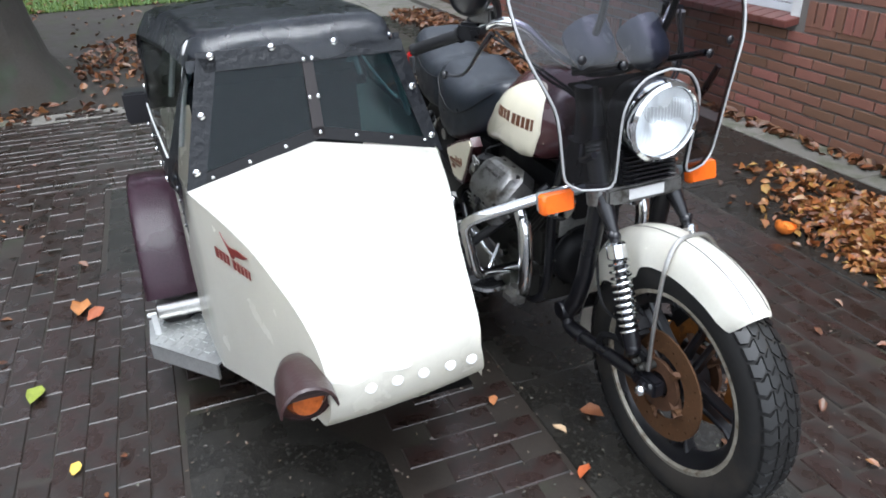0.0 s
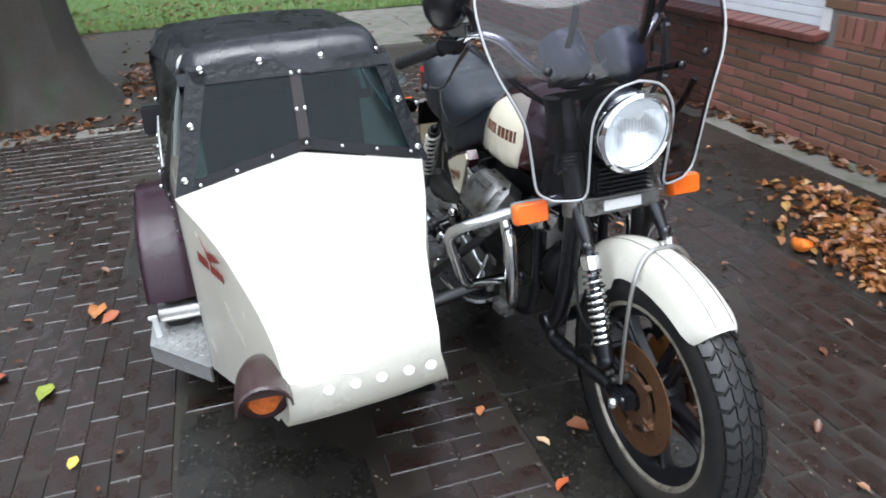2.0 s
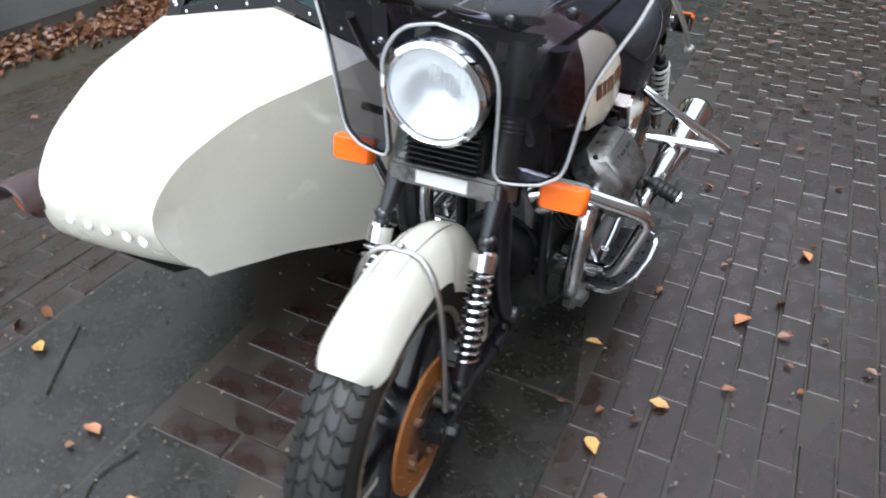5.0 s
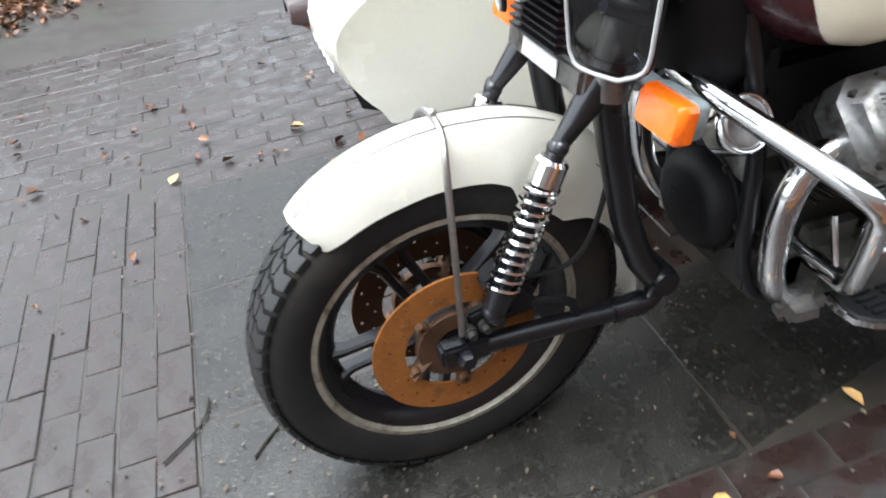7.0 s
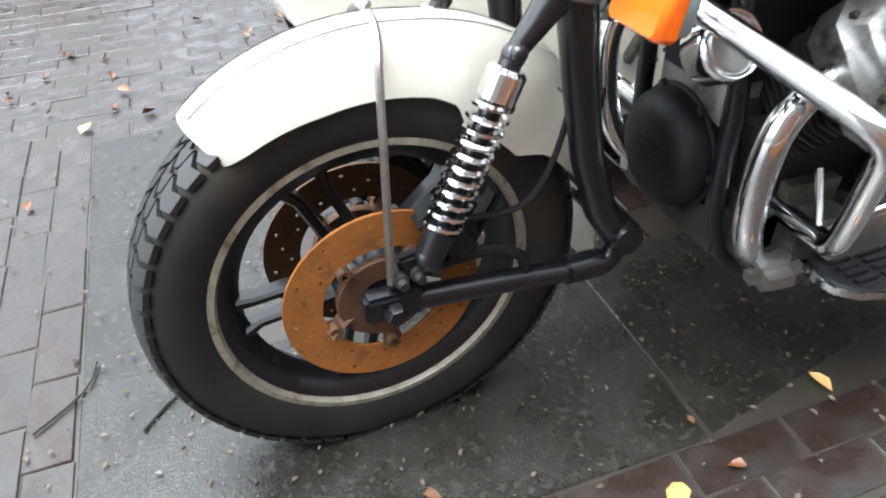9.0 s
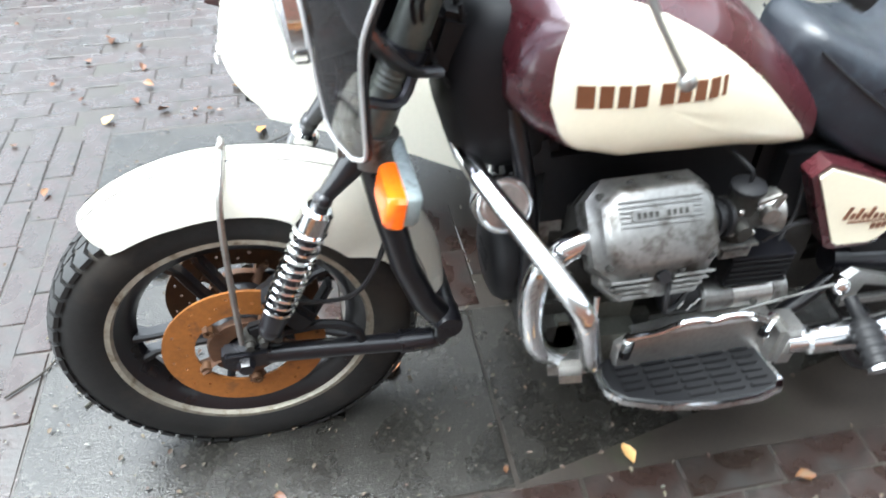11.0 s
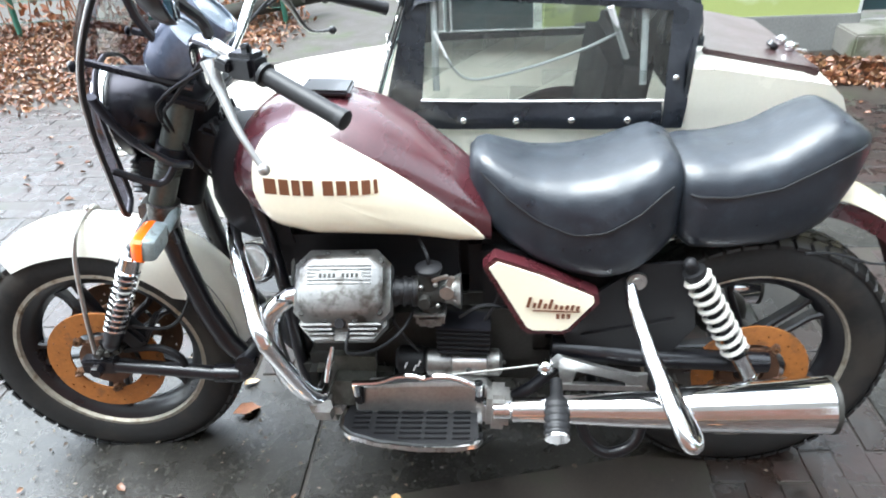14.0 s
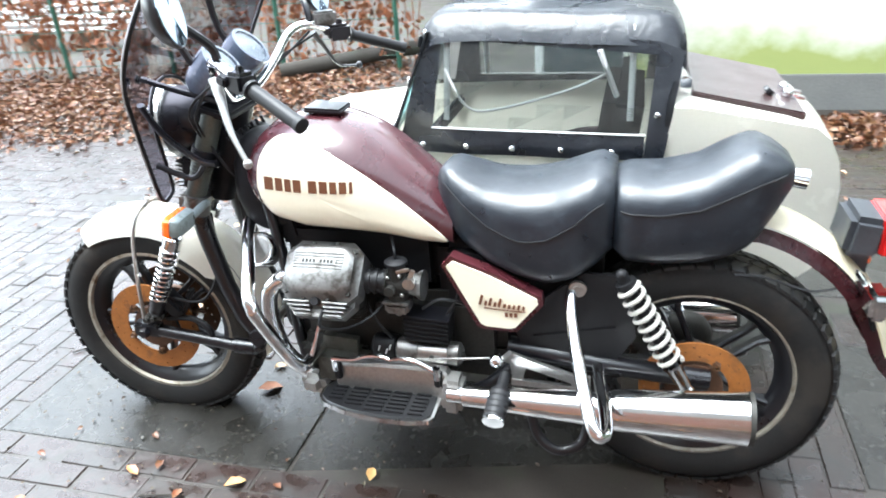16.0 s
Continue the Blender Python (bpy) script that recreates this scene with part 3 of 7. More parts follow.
def mudguard(name, centre, stations, half, drop, material, parent, label, u0=-1.0, u1=1.0, lift=0.0, tip=True, edge=None, tail=False):
    """A rounded guard: stations of (degrees, radius), a crown that drops towards its edges, or down to the radii of edge."""
    bm = bmesh.new()
    n = 84 if edge else 48
    a0, a1 = stations[0][0], stations[-1][0]
    rings = []
    for i in range(n + 1):
        a = a0 + (a1 - a0) * i / n
        table = [(abs(s[0] - a0), s[1]) for s in stations]
        r = lerp(table, abs(a - a0)) + lift
        depth = r - lerp([(abs(e[0] - a0), e[1]) for e in edge], abs(a - a0)) if edge else drop
        w = half * (min(1.0, 0.74 + 0.26 * math.sqrt(min(1, i / 4))) if tip else 1.0)
        if tail:
            close_in = math.sqrt(min(1.0, (n - i) / 7))
            w, depth = w * (0.45 + 0.55 * close_in), depth * (0.35 + 0.65 * close_in)
        ring = []
        for k in range(13):
            u = u0 + (u1 - u0) * k / 12
            ring.append(arc_point(centre[0], centre[2], r - depth * abs(u) ** 3.0, radians(a), centre[1] + u * w * (1 - 0.06 * abs(u) ** 6)))
        rings.append(ring)
    loft(bm, rings, close=False)
    bmesh.ops.solidify(bm, geom=bm.faces[:], thickness=0.0035)
    return part(name, bm, material, parent, label, angle=55)


CROWN = [(127, 0.343), (118, 0.347), (95, 0.353), (78, 0.358), (60, 0.372), (45, 0.384), (20, 0.382), (-16, 0.362)]
guard = mudguard("front_fender", (0.0, F, 0.316), CROWN, 0.070, 0.066, WHITE, bike, "cream front fender with thin black pinstripes",
                 edge=[(127, 0.286), (101, 0.277), (72, 0.279), (65, 0.274), (60, 0.250), (38, 0.252), (31, 0.284), (16, 0.312), (-16, 0.354)])
for y in (-0.022, 0.022):
    bm = bmesh.new()
    tube(bm, [arc_point(0.0, 0.316, lerp([(127 - d, c) for d, c in CROWN], 127 - a) + 0.0004 - 0.0018 * (y / 0.022) ** 2, radians(a), F + y) for a in range(125, 55, -3)], 0.0008, 6)
    part("pinstripe", bm, BLACK, guard)
for k in (-1, 1):
    bm = bmesh.new()
    tube(bm, [arc_point(0.0, 0.316, 0.352 - 0.0004 * (44 - a), radians(a), F + k * 0.0690) for a in range(44, -2, -3)], 0.0010, 6)
    part("pinstripe", bm, BLACK, guard)
bm = bmesh.new()
ball(bm, (0.030, F, 0.682), 0.007, 10)
part("stay_bolt", bm, STEEL, guard)
bm = bmesh.new()
tube(bm, curve([(-0.004, F - 0.106, 0.350), (0.004, F - 0.098, 0.48), (0.014, F - 0.080, 0.606), (0.026, F - 0.047, 0.664), (0.030, F, 0.675), (0.026, F + 0.047, 0.664),
                (0.014, F + 0.080, 0.606), (0.004, F + 0.098, 0.48), (-0.004, F + 0.106, 0.350)], 5), 0.0055, 8)
part("fender_stay", bm, STEEL, guard, "bent steel fender stay")

for s in (-1, 1):
    y = F + s * 0.099
    bm = bmesh.new()
    tube(bm, curve([(0.03, y, 0.307), (0.17, y, 0.287), (0.295, y, 0.268), (0.342, y + s * 0.003, 0.272), (0.360, y + s * 0.003, 0.318)], 5), 0.018, 12)
    tube(bm, [(0.270, y, 0.272), (0.330, y, 0.268)], 0.0225, 14)
    box(bm, (-0.002, y, 0.312), (0.085, 0.034, 0.044), (0, 2, 0), 0.006)
    lathe(bm, [(0.0, 0.024), (0.013, 0.024), (0.016, 0.016), (0.016, -0.016), (0.0, -0.016)], hub_at(-0.005, y + s * 0.010, 0.309), 6)
    lathe(bm, [(0.0, 0.03), (0.024, 0.03), (0.027, 0.02), (0.027, -0.02), (0.024, -0.03), (0.0, -0.03)], hub_at(0.358, y, 0.318), 16)
    part("leading_link", bm, BLACK, bike, "black tubular leading link")
    bm = bmesh.new()
    tube(bm, [(0.360, y, 0.305), (0.318, y, 0.372), (0.286, y, 0.47), (0.262, F + s * 0.102, 0.60), (0.245, F + s * 0.10, 0.725)], [0.024, 0.024, 0.023, 0.024, 0.026], 12)
    tube(bm, [(0.256, F + s * 0.10, 0.735), (0.214, F + s * 0.104, 0.686), (0.172, F + s * 0.107, 0.640)], [0.026, 0.021, 0.013], 10)
    ball(bm, (0.170, F + s * 0.116, 0.640), 0.012, 10)
    part("fork_leg", bm, BLACK, bike, "black fork leg")
    bm = bmesh.new()
    foot, head = Vector((0.245, F + s * 0.10, 0.72)), Vector((0.345, F + s * 0.092, 0.955))
    fs = [0.0] + [0.10 + 0.018 * k for k in range(24)] + [1.0]
    tube(bm, [foot.lerp(head, f) for f in fs], [0.0262] + [0.0262 if k < 14 else 0.0262 + 0.0018 * (k % 2) for k in range(24)] + [0.0262], 18)
    part("fork_tube", bm, FORKGREY, bike, "grey upper fork tube")
    # sprung shock absorber with chrome cap
    a, b = Vector((0.168, F + s * 0.108, 0.635)), Vector((0.050, F + s * 0.114, 0.385))
    d = (b - a).normalized()
    bm = bmesh.new()
    tube(bm, [a, b], 0.014, 12)
    tube(bm, [a.lerp(b, 0.84), a.lerp(b, 0.98)], [0.024, 0.020], 12)
    ball(bm, b, 0.021, 10)
    ball(bm, a, 0.016, 10)
    shock = part("front_shock_absorber", bm, BLACK, bike, "black front shock absorber with chrome spring")
    bm = bmesh.new()
    tube(bm, [a.lerp(b, 0.05), a.lerp(b, 0.07), a.lerp(b, 0.19), a.lerp(b, 0.20)], [0.020, 0.0255, 0.0255, 0.022], 16)
    part("cap", bm, CHROME, shock, "chrome spring cap")
    bm = bmesh.new()
    side = d.cross(Vector((0, 1, 0))).normalized()
    up = d.cross(side)
    pts = []
    for k in range(11 * 14 + 1):
        f = k / (11 * 14)
        an = 2 * math.pi * 11 * f
        pts.append(a.lerp(b, 0.20 + 0.66 * f) + (side * math.cos(an) + up * math.sin(an)) * 0.0235)
    tube(bm, pts, 0.0042, 6)
    part("spring", bm, CHROME, shock, "chrome coil spring")
    # brake caliper behind the disc
    bm = bmesh.new()
    box(bm, (0.085, F + s * 0.088, 0.405), (0.05, 0.05, 0.10), (0, -35, 0), 0.010)
    caliper = part("brake_caliper", bm, DULL, bike, "grimy black brake caliper with bolts")
    bm = bmesh.new()
    box(bm, (0.04, F + s * 0.095, 0.372), (0.06, 0.02, 0.03), (0, -10, 0), 0.005)
    part("bracket", bm, DULL, caliper)
    bm = bmesh.new()
    box(bm, (0.135, F + s * 0.085, 0.400), (0.012, 0.03, 0.10), (0, 30, 0), 0.004)
    part("pad_plate", bm, DULL, caliper)
    for px, pz in ((0.010, 0.352), (0.034, 0.356), (0.058, 0.362)):
        bm = bmesh.new()
        lathe(bm, [(0, 0.026), (0.007, 0.026), (0.008, 0.016), (0.011, 0.015), (0.011, -0.02), (0, -0.02)][::s], Matrix.Translation((px, F + s * 0.098, pz)) @ Matrix.Rotation(radians(-90 * s), 4, "X"), 10)
        part("bolt", bm, DARK_ALLOY, caliper)
    bm = bmesh.new()
    tube(bm, curve([(0.06, F + s * 0.09, 0.345), (0.14, F + s * 0.095, 0.352), (0.19, F + s * 0.10, 0.330), (0.20, F + s * 0.10, 0.300)], 4), 0.009, 8)
    part("torque_arm", bm, DULL, caliper)
    bm = bmesh.new()
    tube(bm, curve([(0.10, F + s * 0.10, 0.42), (0.20, F + s * 0.10, 0.42), (0.26, F + s * 0.085, 0.52), (0.27, F + s * 0.08, 0.68)], 6), 0.0045, 6)
    part("brake_hose", bm, GRIP, bike)
    # turn signal
    ind = bmesh.new()
    T = pose(0.272, F + s * 0.220, 0.713, 0, 12, 0)
    loft(ind, [[T @ Vector((d, 0.045 * k * math.copysign(abs(math.cos(2 * math.pi * j / 20)) ** 0.3, math.cos(2 * math.pi * j / 20)),
                            0.026 * k * math.copysign(abs(math.sin(2 * math.pi * j / 20)) ** 0.3, math.sin(2 * math.pi * j / 20)))) for j in range(20)]
               for d, k in ((-0.006, 0.98), (0.004, 0.98), (0.011, 0.95), (0.016, 0.86), (0.018, 0.6))])
    tube(ind, [(0.284, F + s * 0.11, 0.722), (0.284, F + s * 0.19, 0.716)], 0.011, 10)
    ind = part("turn_signal", ind, SIGNALGREY, bike, "grey front turn signal with amber lens")
    bm = bmesh.new()
    loft(bm, [[pose(0.266, F + s * 0.220, 0.711, 0, 12, 0) @ Vector((-d, y * k, z * k)) for y, z in ((-0.046, -0.020), (-0.040, -0.026), (0.040, -0.026), (0.046, -0.020), (0.046, 0.020), (0.040, 0.026), (-0.040, 0.026), (-0.046, 0.020))]
              for d, k in ((0.0, 1.0), (0.010, 1.0), (0.019, 0.95), (0.024, 0.84))])
    part("lens", bm, AMBER, ind, "amber ribbed lens")

bm = bmesh.new()
tube(bm, [(0.362, F - 0.11, 0.322), (0.362, F + 0.11, 0.322)], 0.020, 12)
part("link_cross_tube", bm, BLACK, bike)
bm = bmesh.new()
tube(bm, [(-0.008, F + 0.10, 0.306), (-0.010, F + 0.120, 0.304)], 0.011, 10)
ball(bm, (-0.011, F + 0.128, 0.303), 0.015, 10)
part("axle_nut", bm, CHROME, bike, "domed chrome axle nut")

# lower clamp with its plain badge plate, upper clamp
bm = bmesh.new()
box(bm, (0.228, F, 0.716), (0.055, 0.225, 0.044), (0, 10, 0), 0.007)
for s in (-1, 1):
    tube(bm, [(0.245, F + s * 0.10, 0.69), (0.258, F + s * 0.10, 0.742)], 0.034, 14)
clamp = part("lower_fork_clamp", bm, ALLOY, bike, "grey alloy fork clamp with pale badge plate")
bm = bmesh.new()
box(bm, (0.1985, F, 0.7215), (0.003, 0.105, 0.026), (0, 10, 0), 0.001)
part("badge_plate", bm, TRIM, clamp, "pale badge plate")
bm = bmesh.new()
box(bm, (0.36, F, 0.957), (0.085, 0.24, 0.022), (0, 18, 0), 0.006)
part("upper_fork_clamp", bm, DULL, bike)
bm = bmesh.new()
tube(bm, [(0.268, F, 0.70), (0.365, F, 0.95)], 0.034, 16)
box(bm, (0.372, F - 0.045, 0.842), (0.060, 0.075, 0.090), (0, 18, 0), 0.010)
box(bm, (0.372, F + 0.045, 0.842), (0.060, 0.075, 0.090), (0, 18, 0), 0.010)
stem = part("steering_stem", bm, DULL, bike, "black steering stem and wiring boxes")
for k in range(6):
    bm = bmesh.new()
    y = F - 0.075 + 0.030 * k
    tube(bm, curve([(0.385, y, 0.90), (0.395, y + 0.012 * (k % 2), 0.83), (0.375 + 0.008 * (k % 3), y - 0.010, 0.76), (0.41, y * 0.8, 0.69), (0.46, y * 0.7, 0.66)], 5), 0.0045, 6)
    part("wire", bm, GRIP, stem)
bm = bmesh.new()
box(bm, (0.232, F, 0.785), (0.045, 0.150, 0.085), (0, 8, 0), 0.006)
cooler = part("oil_cooler", bm, DULL, bike, "black finned oil cooler")
for k in range(7):
    bm = bmesh.new()
    box(bm, (0.198 + 0.0015 * k, F, 0.752 + 0.011 * k), (0.024, 0.142, 0.003), (0, 8, 0))
    part("fin", bm, BLACK, cooler)

# headlight
HEAD = Matrix.Translation((0.160, F + 0.003, 0.906)) @ Matrix.Rotation(radians(-93), 4, "Y")
bm = bmesh.new()
lathe(bm, [(0.088, 0.0), (0.093, -0.006), (0.094, -0.03), (0.089, -0.075), (0.074, -0.12), (0.045, -0.15), (0.0, -0.158)], HEAD, 48)
lamp = part("headlight", bm, BLACK, bike, "round headlight with chrome rim and fluted glass")
bm = bmesh.new()
lathe(bm, [(0.083, 0.004), (0.087, 0.008), (0.0955, 0.002), (0.097, -0.012), (0.095, -0.026), (0.0935, -0.026), (0.0935, -0.004), (0.083, -0.002)], HEAD, 56, close=True)
part("rim", bm, CHROME, lamp, "chrome headlight rim")
bm = bmesh.new()
lathe(bm, [(0.082, -0.004), (0.074, -0.020), (0.060, -0.038), (0.040, -0.052), (0.018, -0.060), (0.0, -0.062)], HEAD, 48)
part("reflector", bm, SILVER, lamp, "silvered reflector")
bm = bmesh.new()
prof = [(0.0835, 0.001), (0.076, 0.007), (0.06, 0.012), (0.04, 0.0155), (0.02, 0.0172), (0.0, 0.0178)]
lathe(bm, prof, HEAD, 48)
part("glass", bm, LENS, lamp, "clear fluted glass")
for k in range(-9, 10):
    bm = bmesh.new()
    w = 0.0085 * k
    h = math.sqrt(max(0, 0.079 ** 2 - w * w))
    pts = [HEAD @ Vector((h * f, w, 0.0165 - 0.0165 * ((w * w + h * h * f * f) / 0.0835 ** 2) - 0.0028)) for f in (-1, -0.5, 0, 0.5, 1)]
    tube(bm, pts, 0.0004, 5)
    part("flute", bm, SILVER, lamp)

# windscreen: smoked sheet, wide above, cut out round the headlight
WF = F


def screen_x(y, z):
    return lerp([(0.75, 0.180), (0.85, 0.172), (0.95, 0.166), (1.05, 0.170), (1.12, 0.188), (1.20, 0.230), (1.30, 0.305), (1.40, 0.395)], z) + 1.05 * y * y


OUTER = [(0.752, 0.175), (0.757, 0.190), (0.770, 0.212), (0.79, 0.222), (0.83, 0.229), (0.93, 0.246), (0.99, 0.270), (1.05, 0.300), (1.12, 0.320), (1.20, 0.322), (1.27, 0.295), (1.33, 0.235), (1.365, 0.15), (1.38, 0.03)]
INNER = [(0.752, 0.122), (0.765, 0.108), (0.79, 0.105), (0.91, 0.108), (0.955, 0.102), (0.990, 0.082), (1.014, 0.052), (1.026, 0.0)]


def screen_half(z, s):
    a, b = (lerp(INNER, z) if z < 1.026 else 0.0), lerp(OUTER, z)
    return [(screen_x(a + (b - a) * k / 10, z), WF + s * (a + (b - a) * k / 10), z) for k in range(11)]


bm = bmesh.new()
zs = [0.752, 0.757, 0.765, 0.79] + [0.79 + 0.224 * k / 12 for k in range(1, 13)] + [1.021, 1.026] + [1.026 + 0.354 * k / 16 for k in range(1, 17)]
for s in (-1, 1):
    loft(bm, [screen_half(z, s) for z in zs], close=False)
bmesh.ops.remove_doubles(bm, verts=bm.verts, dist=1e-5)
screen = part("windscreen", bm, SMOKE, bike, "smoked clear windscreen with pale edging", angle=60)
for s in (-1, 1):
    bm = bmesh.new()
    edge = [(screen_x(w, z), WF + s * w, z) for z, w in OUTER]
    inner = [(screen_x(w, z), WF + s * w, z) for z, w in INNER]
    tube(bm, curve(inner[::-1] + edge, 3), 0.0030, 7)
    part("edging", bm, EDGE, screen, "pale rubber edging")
    # black tube added behind the pale edging to stand for its unlit side
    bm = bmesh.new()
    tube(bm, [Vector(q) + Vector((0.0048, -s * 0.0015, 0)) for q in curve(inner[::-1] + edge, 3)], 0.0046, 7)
    part("edge_shade", bm, DULL, screen, "black tube added for the unlit back of the edging")
    for y, z in ((0.118, 1.045), (0.205, 1.06), (0.10, 1.25)):
        bm = bmesh.new()
        q = Vector((screen_x(y, z) - 0.006, WF + s * y, z))
        ball(bm, q, 0.011, 10, (0.5, 1, 1))
        part("screen_bolt", bm, BLACK, screen)
    bm = bmesh.new()
    tube(bm, curve([(screen_x(0.118, 1.045) + 0.005, WF + s * 0.118, 1.045), (0.27, F + s * 0.12, 1.02), (0.38, F + s * 0.11, 0.985)], 4), 0.008, 8)
    part("screen_strut", bm, BLACK, screen)
    bm = bmesh.new()
    tube(bm, curve([(screen_x(0.16, 0.84) + 0.004, WF + s * 0.16, 0.84), (0.28, F + s * 0.14, 0.80), (0.31, F + s * 0.12, 0.83)], 4), 0.008, 8)
    tube(bm, curve([(screen_x(0.19, 1.00) + 0.014, WF + s * 0.19, 1.00), (0.245, F + s * 0.165, 0.92), (0.30, F + s * 0.13, 0.845), (0.345, F + s * 0.12, 0.83)], 4), [0.021] * 13, 8, flat=0.4)
    tube(bm, [(0.295, F + s * 0.0965, 0.838), (0.307, F + s * 0.0955, 0.866)], 0.033, 16)
    part("lower_strut", bm, BLACK, screen)
    bm = bmesh.new()
    tube(bm, curve([(screen_x(0.10, 1.25) + 0.004, WF + s * 0.10, 1.25), (0.30, F + s * 0.10, 1.12), (0.38, F + s * 0.10, 1.00)], 4), 0.009, 8)
    part("upper_strut", bm, BLACK, screen)

# gauges
for y, z, x in ((0.085, 1.045, 0.345), (-0.072, 1.035, 0.345)):
    G = Matrix.Translation((x, F + y, z)) @ Matrix.Rotation(radians(48), 4, "Y")
    bm = bmesh.new()
    lathe(bm, [(0.048, 0.058), (0.056, 0.058), (0.058, 0.046), (0.055, 0.0), (0.048, -0.034), (0.032, -0.052), (0.0, -0.058)], G, 32)
    lathe(bm, [(0.048, 0.058), (0.048, 0.050), (0.0, 0.050)], G, 32)
    gauge = part("gauge", bm, POD, bike, "round gauge in a blue black pod")
    bm = bmesh.new()
    lathe(bm, [(0.047, 0.0515), (0.0, 0.0515)], G, 32)
    part("dial", bm, DIAL, gauge, "grey dial face")
    bm = bmesh.new()
    lathe(bm, [(0.048, 0.056), (0.0, 0.0575)], G, 32)
    part("gauge_glass", bm, LENS, gauge)
    bm = bmesh.new()
    box(bm, G @ Vector((0.008, 0.008, 0.053)), (0.003, 0.028, 0.002), (0, 48, 20))
    part("needle", bm, TRIM, gauge)

# handlebar with grips, switches, levers and mirrors
bar = bmesh.new()
BAR = [(0.385, 0.03, 0.975), (0.392, 0.08, 0.985), (0.415, 0.155, 1.035), (0.440, 0.215, 1.092), (0.480, 0.262, 1.105), (0.545, 0.300, 1.078), (0.705, 0.392, 1.012)]
full = [(x, F - y, z) for x, y, z in BAR[::-1]] + [(x, F + y, z) for x, y, z in BAR]
tube(bar, curve(full, 5), 0.0115, 12)
handlebar = part("handlebar", bar, CHROME, bike, "chrome handlebar with black grips")
for s in (-1, 1):
    def hb(f, out=0.0, up=0.0):
        a, b = Vector((0.545, F + s * 0.300, 1.078)), Vector((0.708, F + s * 0.394, 1.011))
        return a.lerp(b, f) + Vector((-out * 0.5, s * out * 0.87, up))
    bm = bmesh.new()
    fs = [0.195, 0.2, 0.235, 0.24] + [0.26 + 0.0175 * k for k in range(41)] + [0.98, 1.03, 1.04]
    tube(bm, [hb(f) for f in fs], [0.012, 0.0205, 0.0205, 0.0145] + [0.0150 + 0.0006 * (k % 2) for k in range(41)] + [0.0168, 0.0168, 0.013], 16)
    part("grip", bm, GRIP, handlebar, "black ribbed rubber grip")
    bm = bmesh.new()
    box(bm, hb(0.03), (0.062, 0.045, 0.044), (0, 0, s * 30), 0.008)
    box(bm, hb(0.05, 0, 0.028), (0.018, 0.012, 0.016), (0, 0, s * 30), 0.003)
    box(bm, hb(-0.12, 0.01, -0.006), (0.03, 0.045, 0.02), (0, 12, s * 30), 0.004)
    part("switch_box", bm, BLACK, handlebar, "black switch housing")
    if s > 0:
        bm = bmesh.new()
        box(bm, hb(-0.16, 0.0, 0.030), (0.062, 0.048, 0.036), (0, 0, 32), 0.006)
        part("fluid_reservoir", bm, ALLOY, handlebar, "grey alloy brake fluid reservoir")
    bm = bmesh.new()
    lever = [hb(-0.18, 0, -0.006) + Vector((-0.035, 0, -0.004)), hb(0.05, 0, -0.03) + Vector((-0.055, 0, -0.004)), hb(0.40, 0, -0.060) + Vector((-0.085, 0, -0.012)), hb(0.62 if s < 0 else 0.72, 0, -0.085 if s < 0 else -0.045) + Vector((-0.085, 0, -0.035 if s < 0 else -0.015))]
    tube(bm, curve(lever, 5), [0.014, 0.014, 0.013, 0.013, 0.012, 0.011, 0.0095, 0.0085, 0.008, 0.0075, 0.007, 0.0065, 0.006, 0.006, 0.006, 0.006], 8, flat=0.55)
    ball(bm, lever[-1], 0.011, 8)
    part("lever", bm, BRIGHT if s < 0 else BLACK, handlebar, "polished clutch lever" if s < 0 else "black brake lever")
    bm = bmesh.new()
    foot = Vector((0.485, F + s * 0.265, 1.115))
    head = Vector((0.462, F + s * 0.385, 1.228)) if s < 0 else Vector((0.478, F + s * 0.335, 1.188))
    tube(bm, curve([foot, foot + Vector((-0.01, s * 0.01, 0.035)), head + Vector((-0.02, -s * 0.03, -0.01)), head], 4), 0.010, 8)
    M = Matrix.Translation(head) @ Matrix.Rotation(radians(80), 4, "Y") @ Matrix.Rotation(radians(s * 9), 4, "X")
    for r in range(1):
        rings = []
        for rad, h in ((0.0, -0.034), (0.25, -0.032), (0.55, -0.026), (0.82, -0.014), (0.97, 0.0), (1.0, 0.010), (0.96, 0.013)):
            rings.append([M @ Vector((0.070 * max(rad, 0.01) * math.cos(a), 0.058 * max(rad, 0.01) * math.sin(a), h)) for a in [2 * math.pi * k / 24 for k in range(24)]])
        loft(bm, rings)
    mirror = part("mirror", bm, BLACK, bike, "black oval rear view mirror")
    bm = bmesh.new()
    loft(bm, [[M @ Vector((0.066 * rad * math.cos(a), 0.054 * rad * math.sin(a), 0.0135 + h)) for a in [2 * math.pi * k / 24 for k in range(24)]] for rad, h in ((1.0, 0), (0.98, 0.001), (0.02, 0.001))])
    part("mirror_glass", bm, MIRROR, mirror, "blue tinted mirror glass")
    for k, (dx, dz) in enumerate(((0.0, 0.0), (0.012, -0.01))):
        bm = bmesh.new()
        tube(bm, curve([hb(-0.15 - 0.1 * k, 0, -0.01) + Vector((-0.03, 0, 0)), (0.36 + dx, F + s * 0.20, 1.00 + dz), (0.31 + dx, F + s * 0.13, 0.93), (0.36, F + s * 0.09, 0.80), (0.42, F + s * 0.06, 0.72)], 5), 0.0034, 6)
        part("control_cable", bm, GRIP, handlebar)

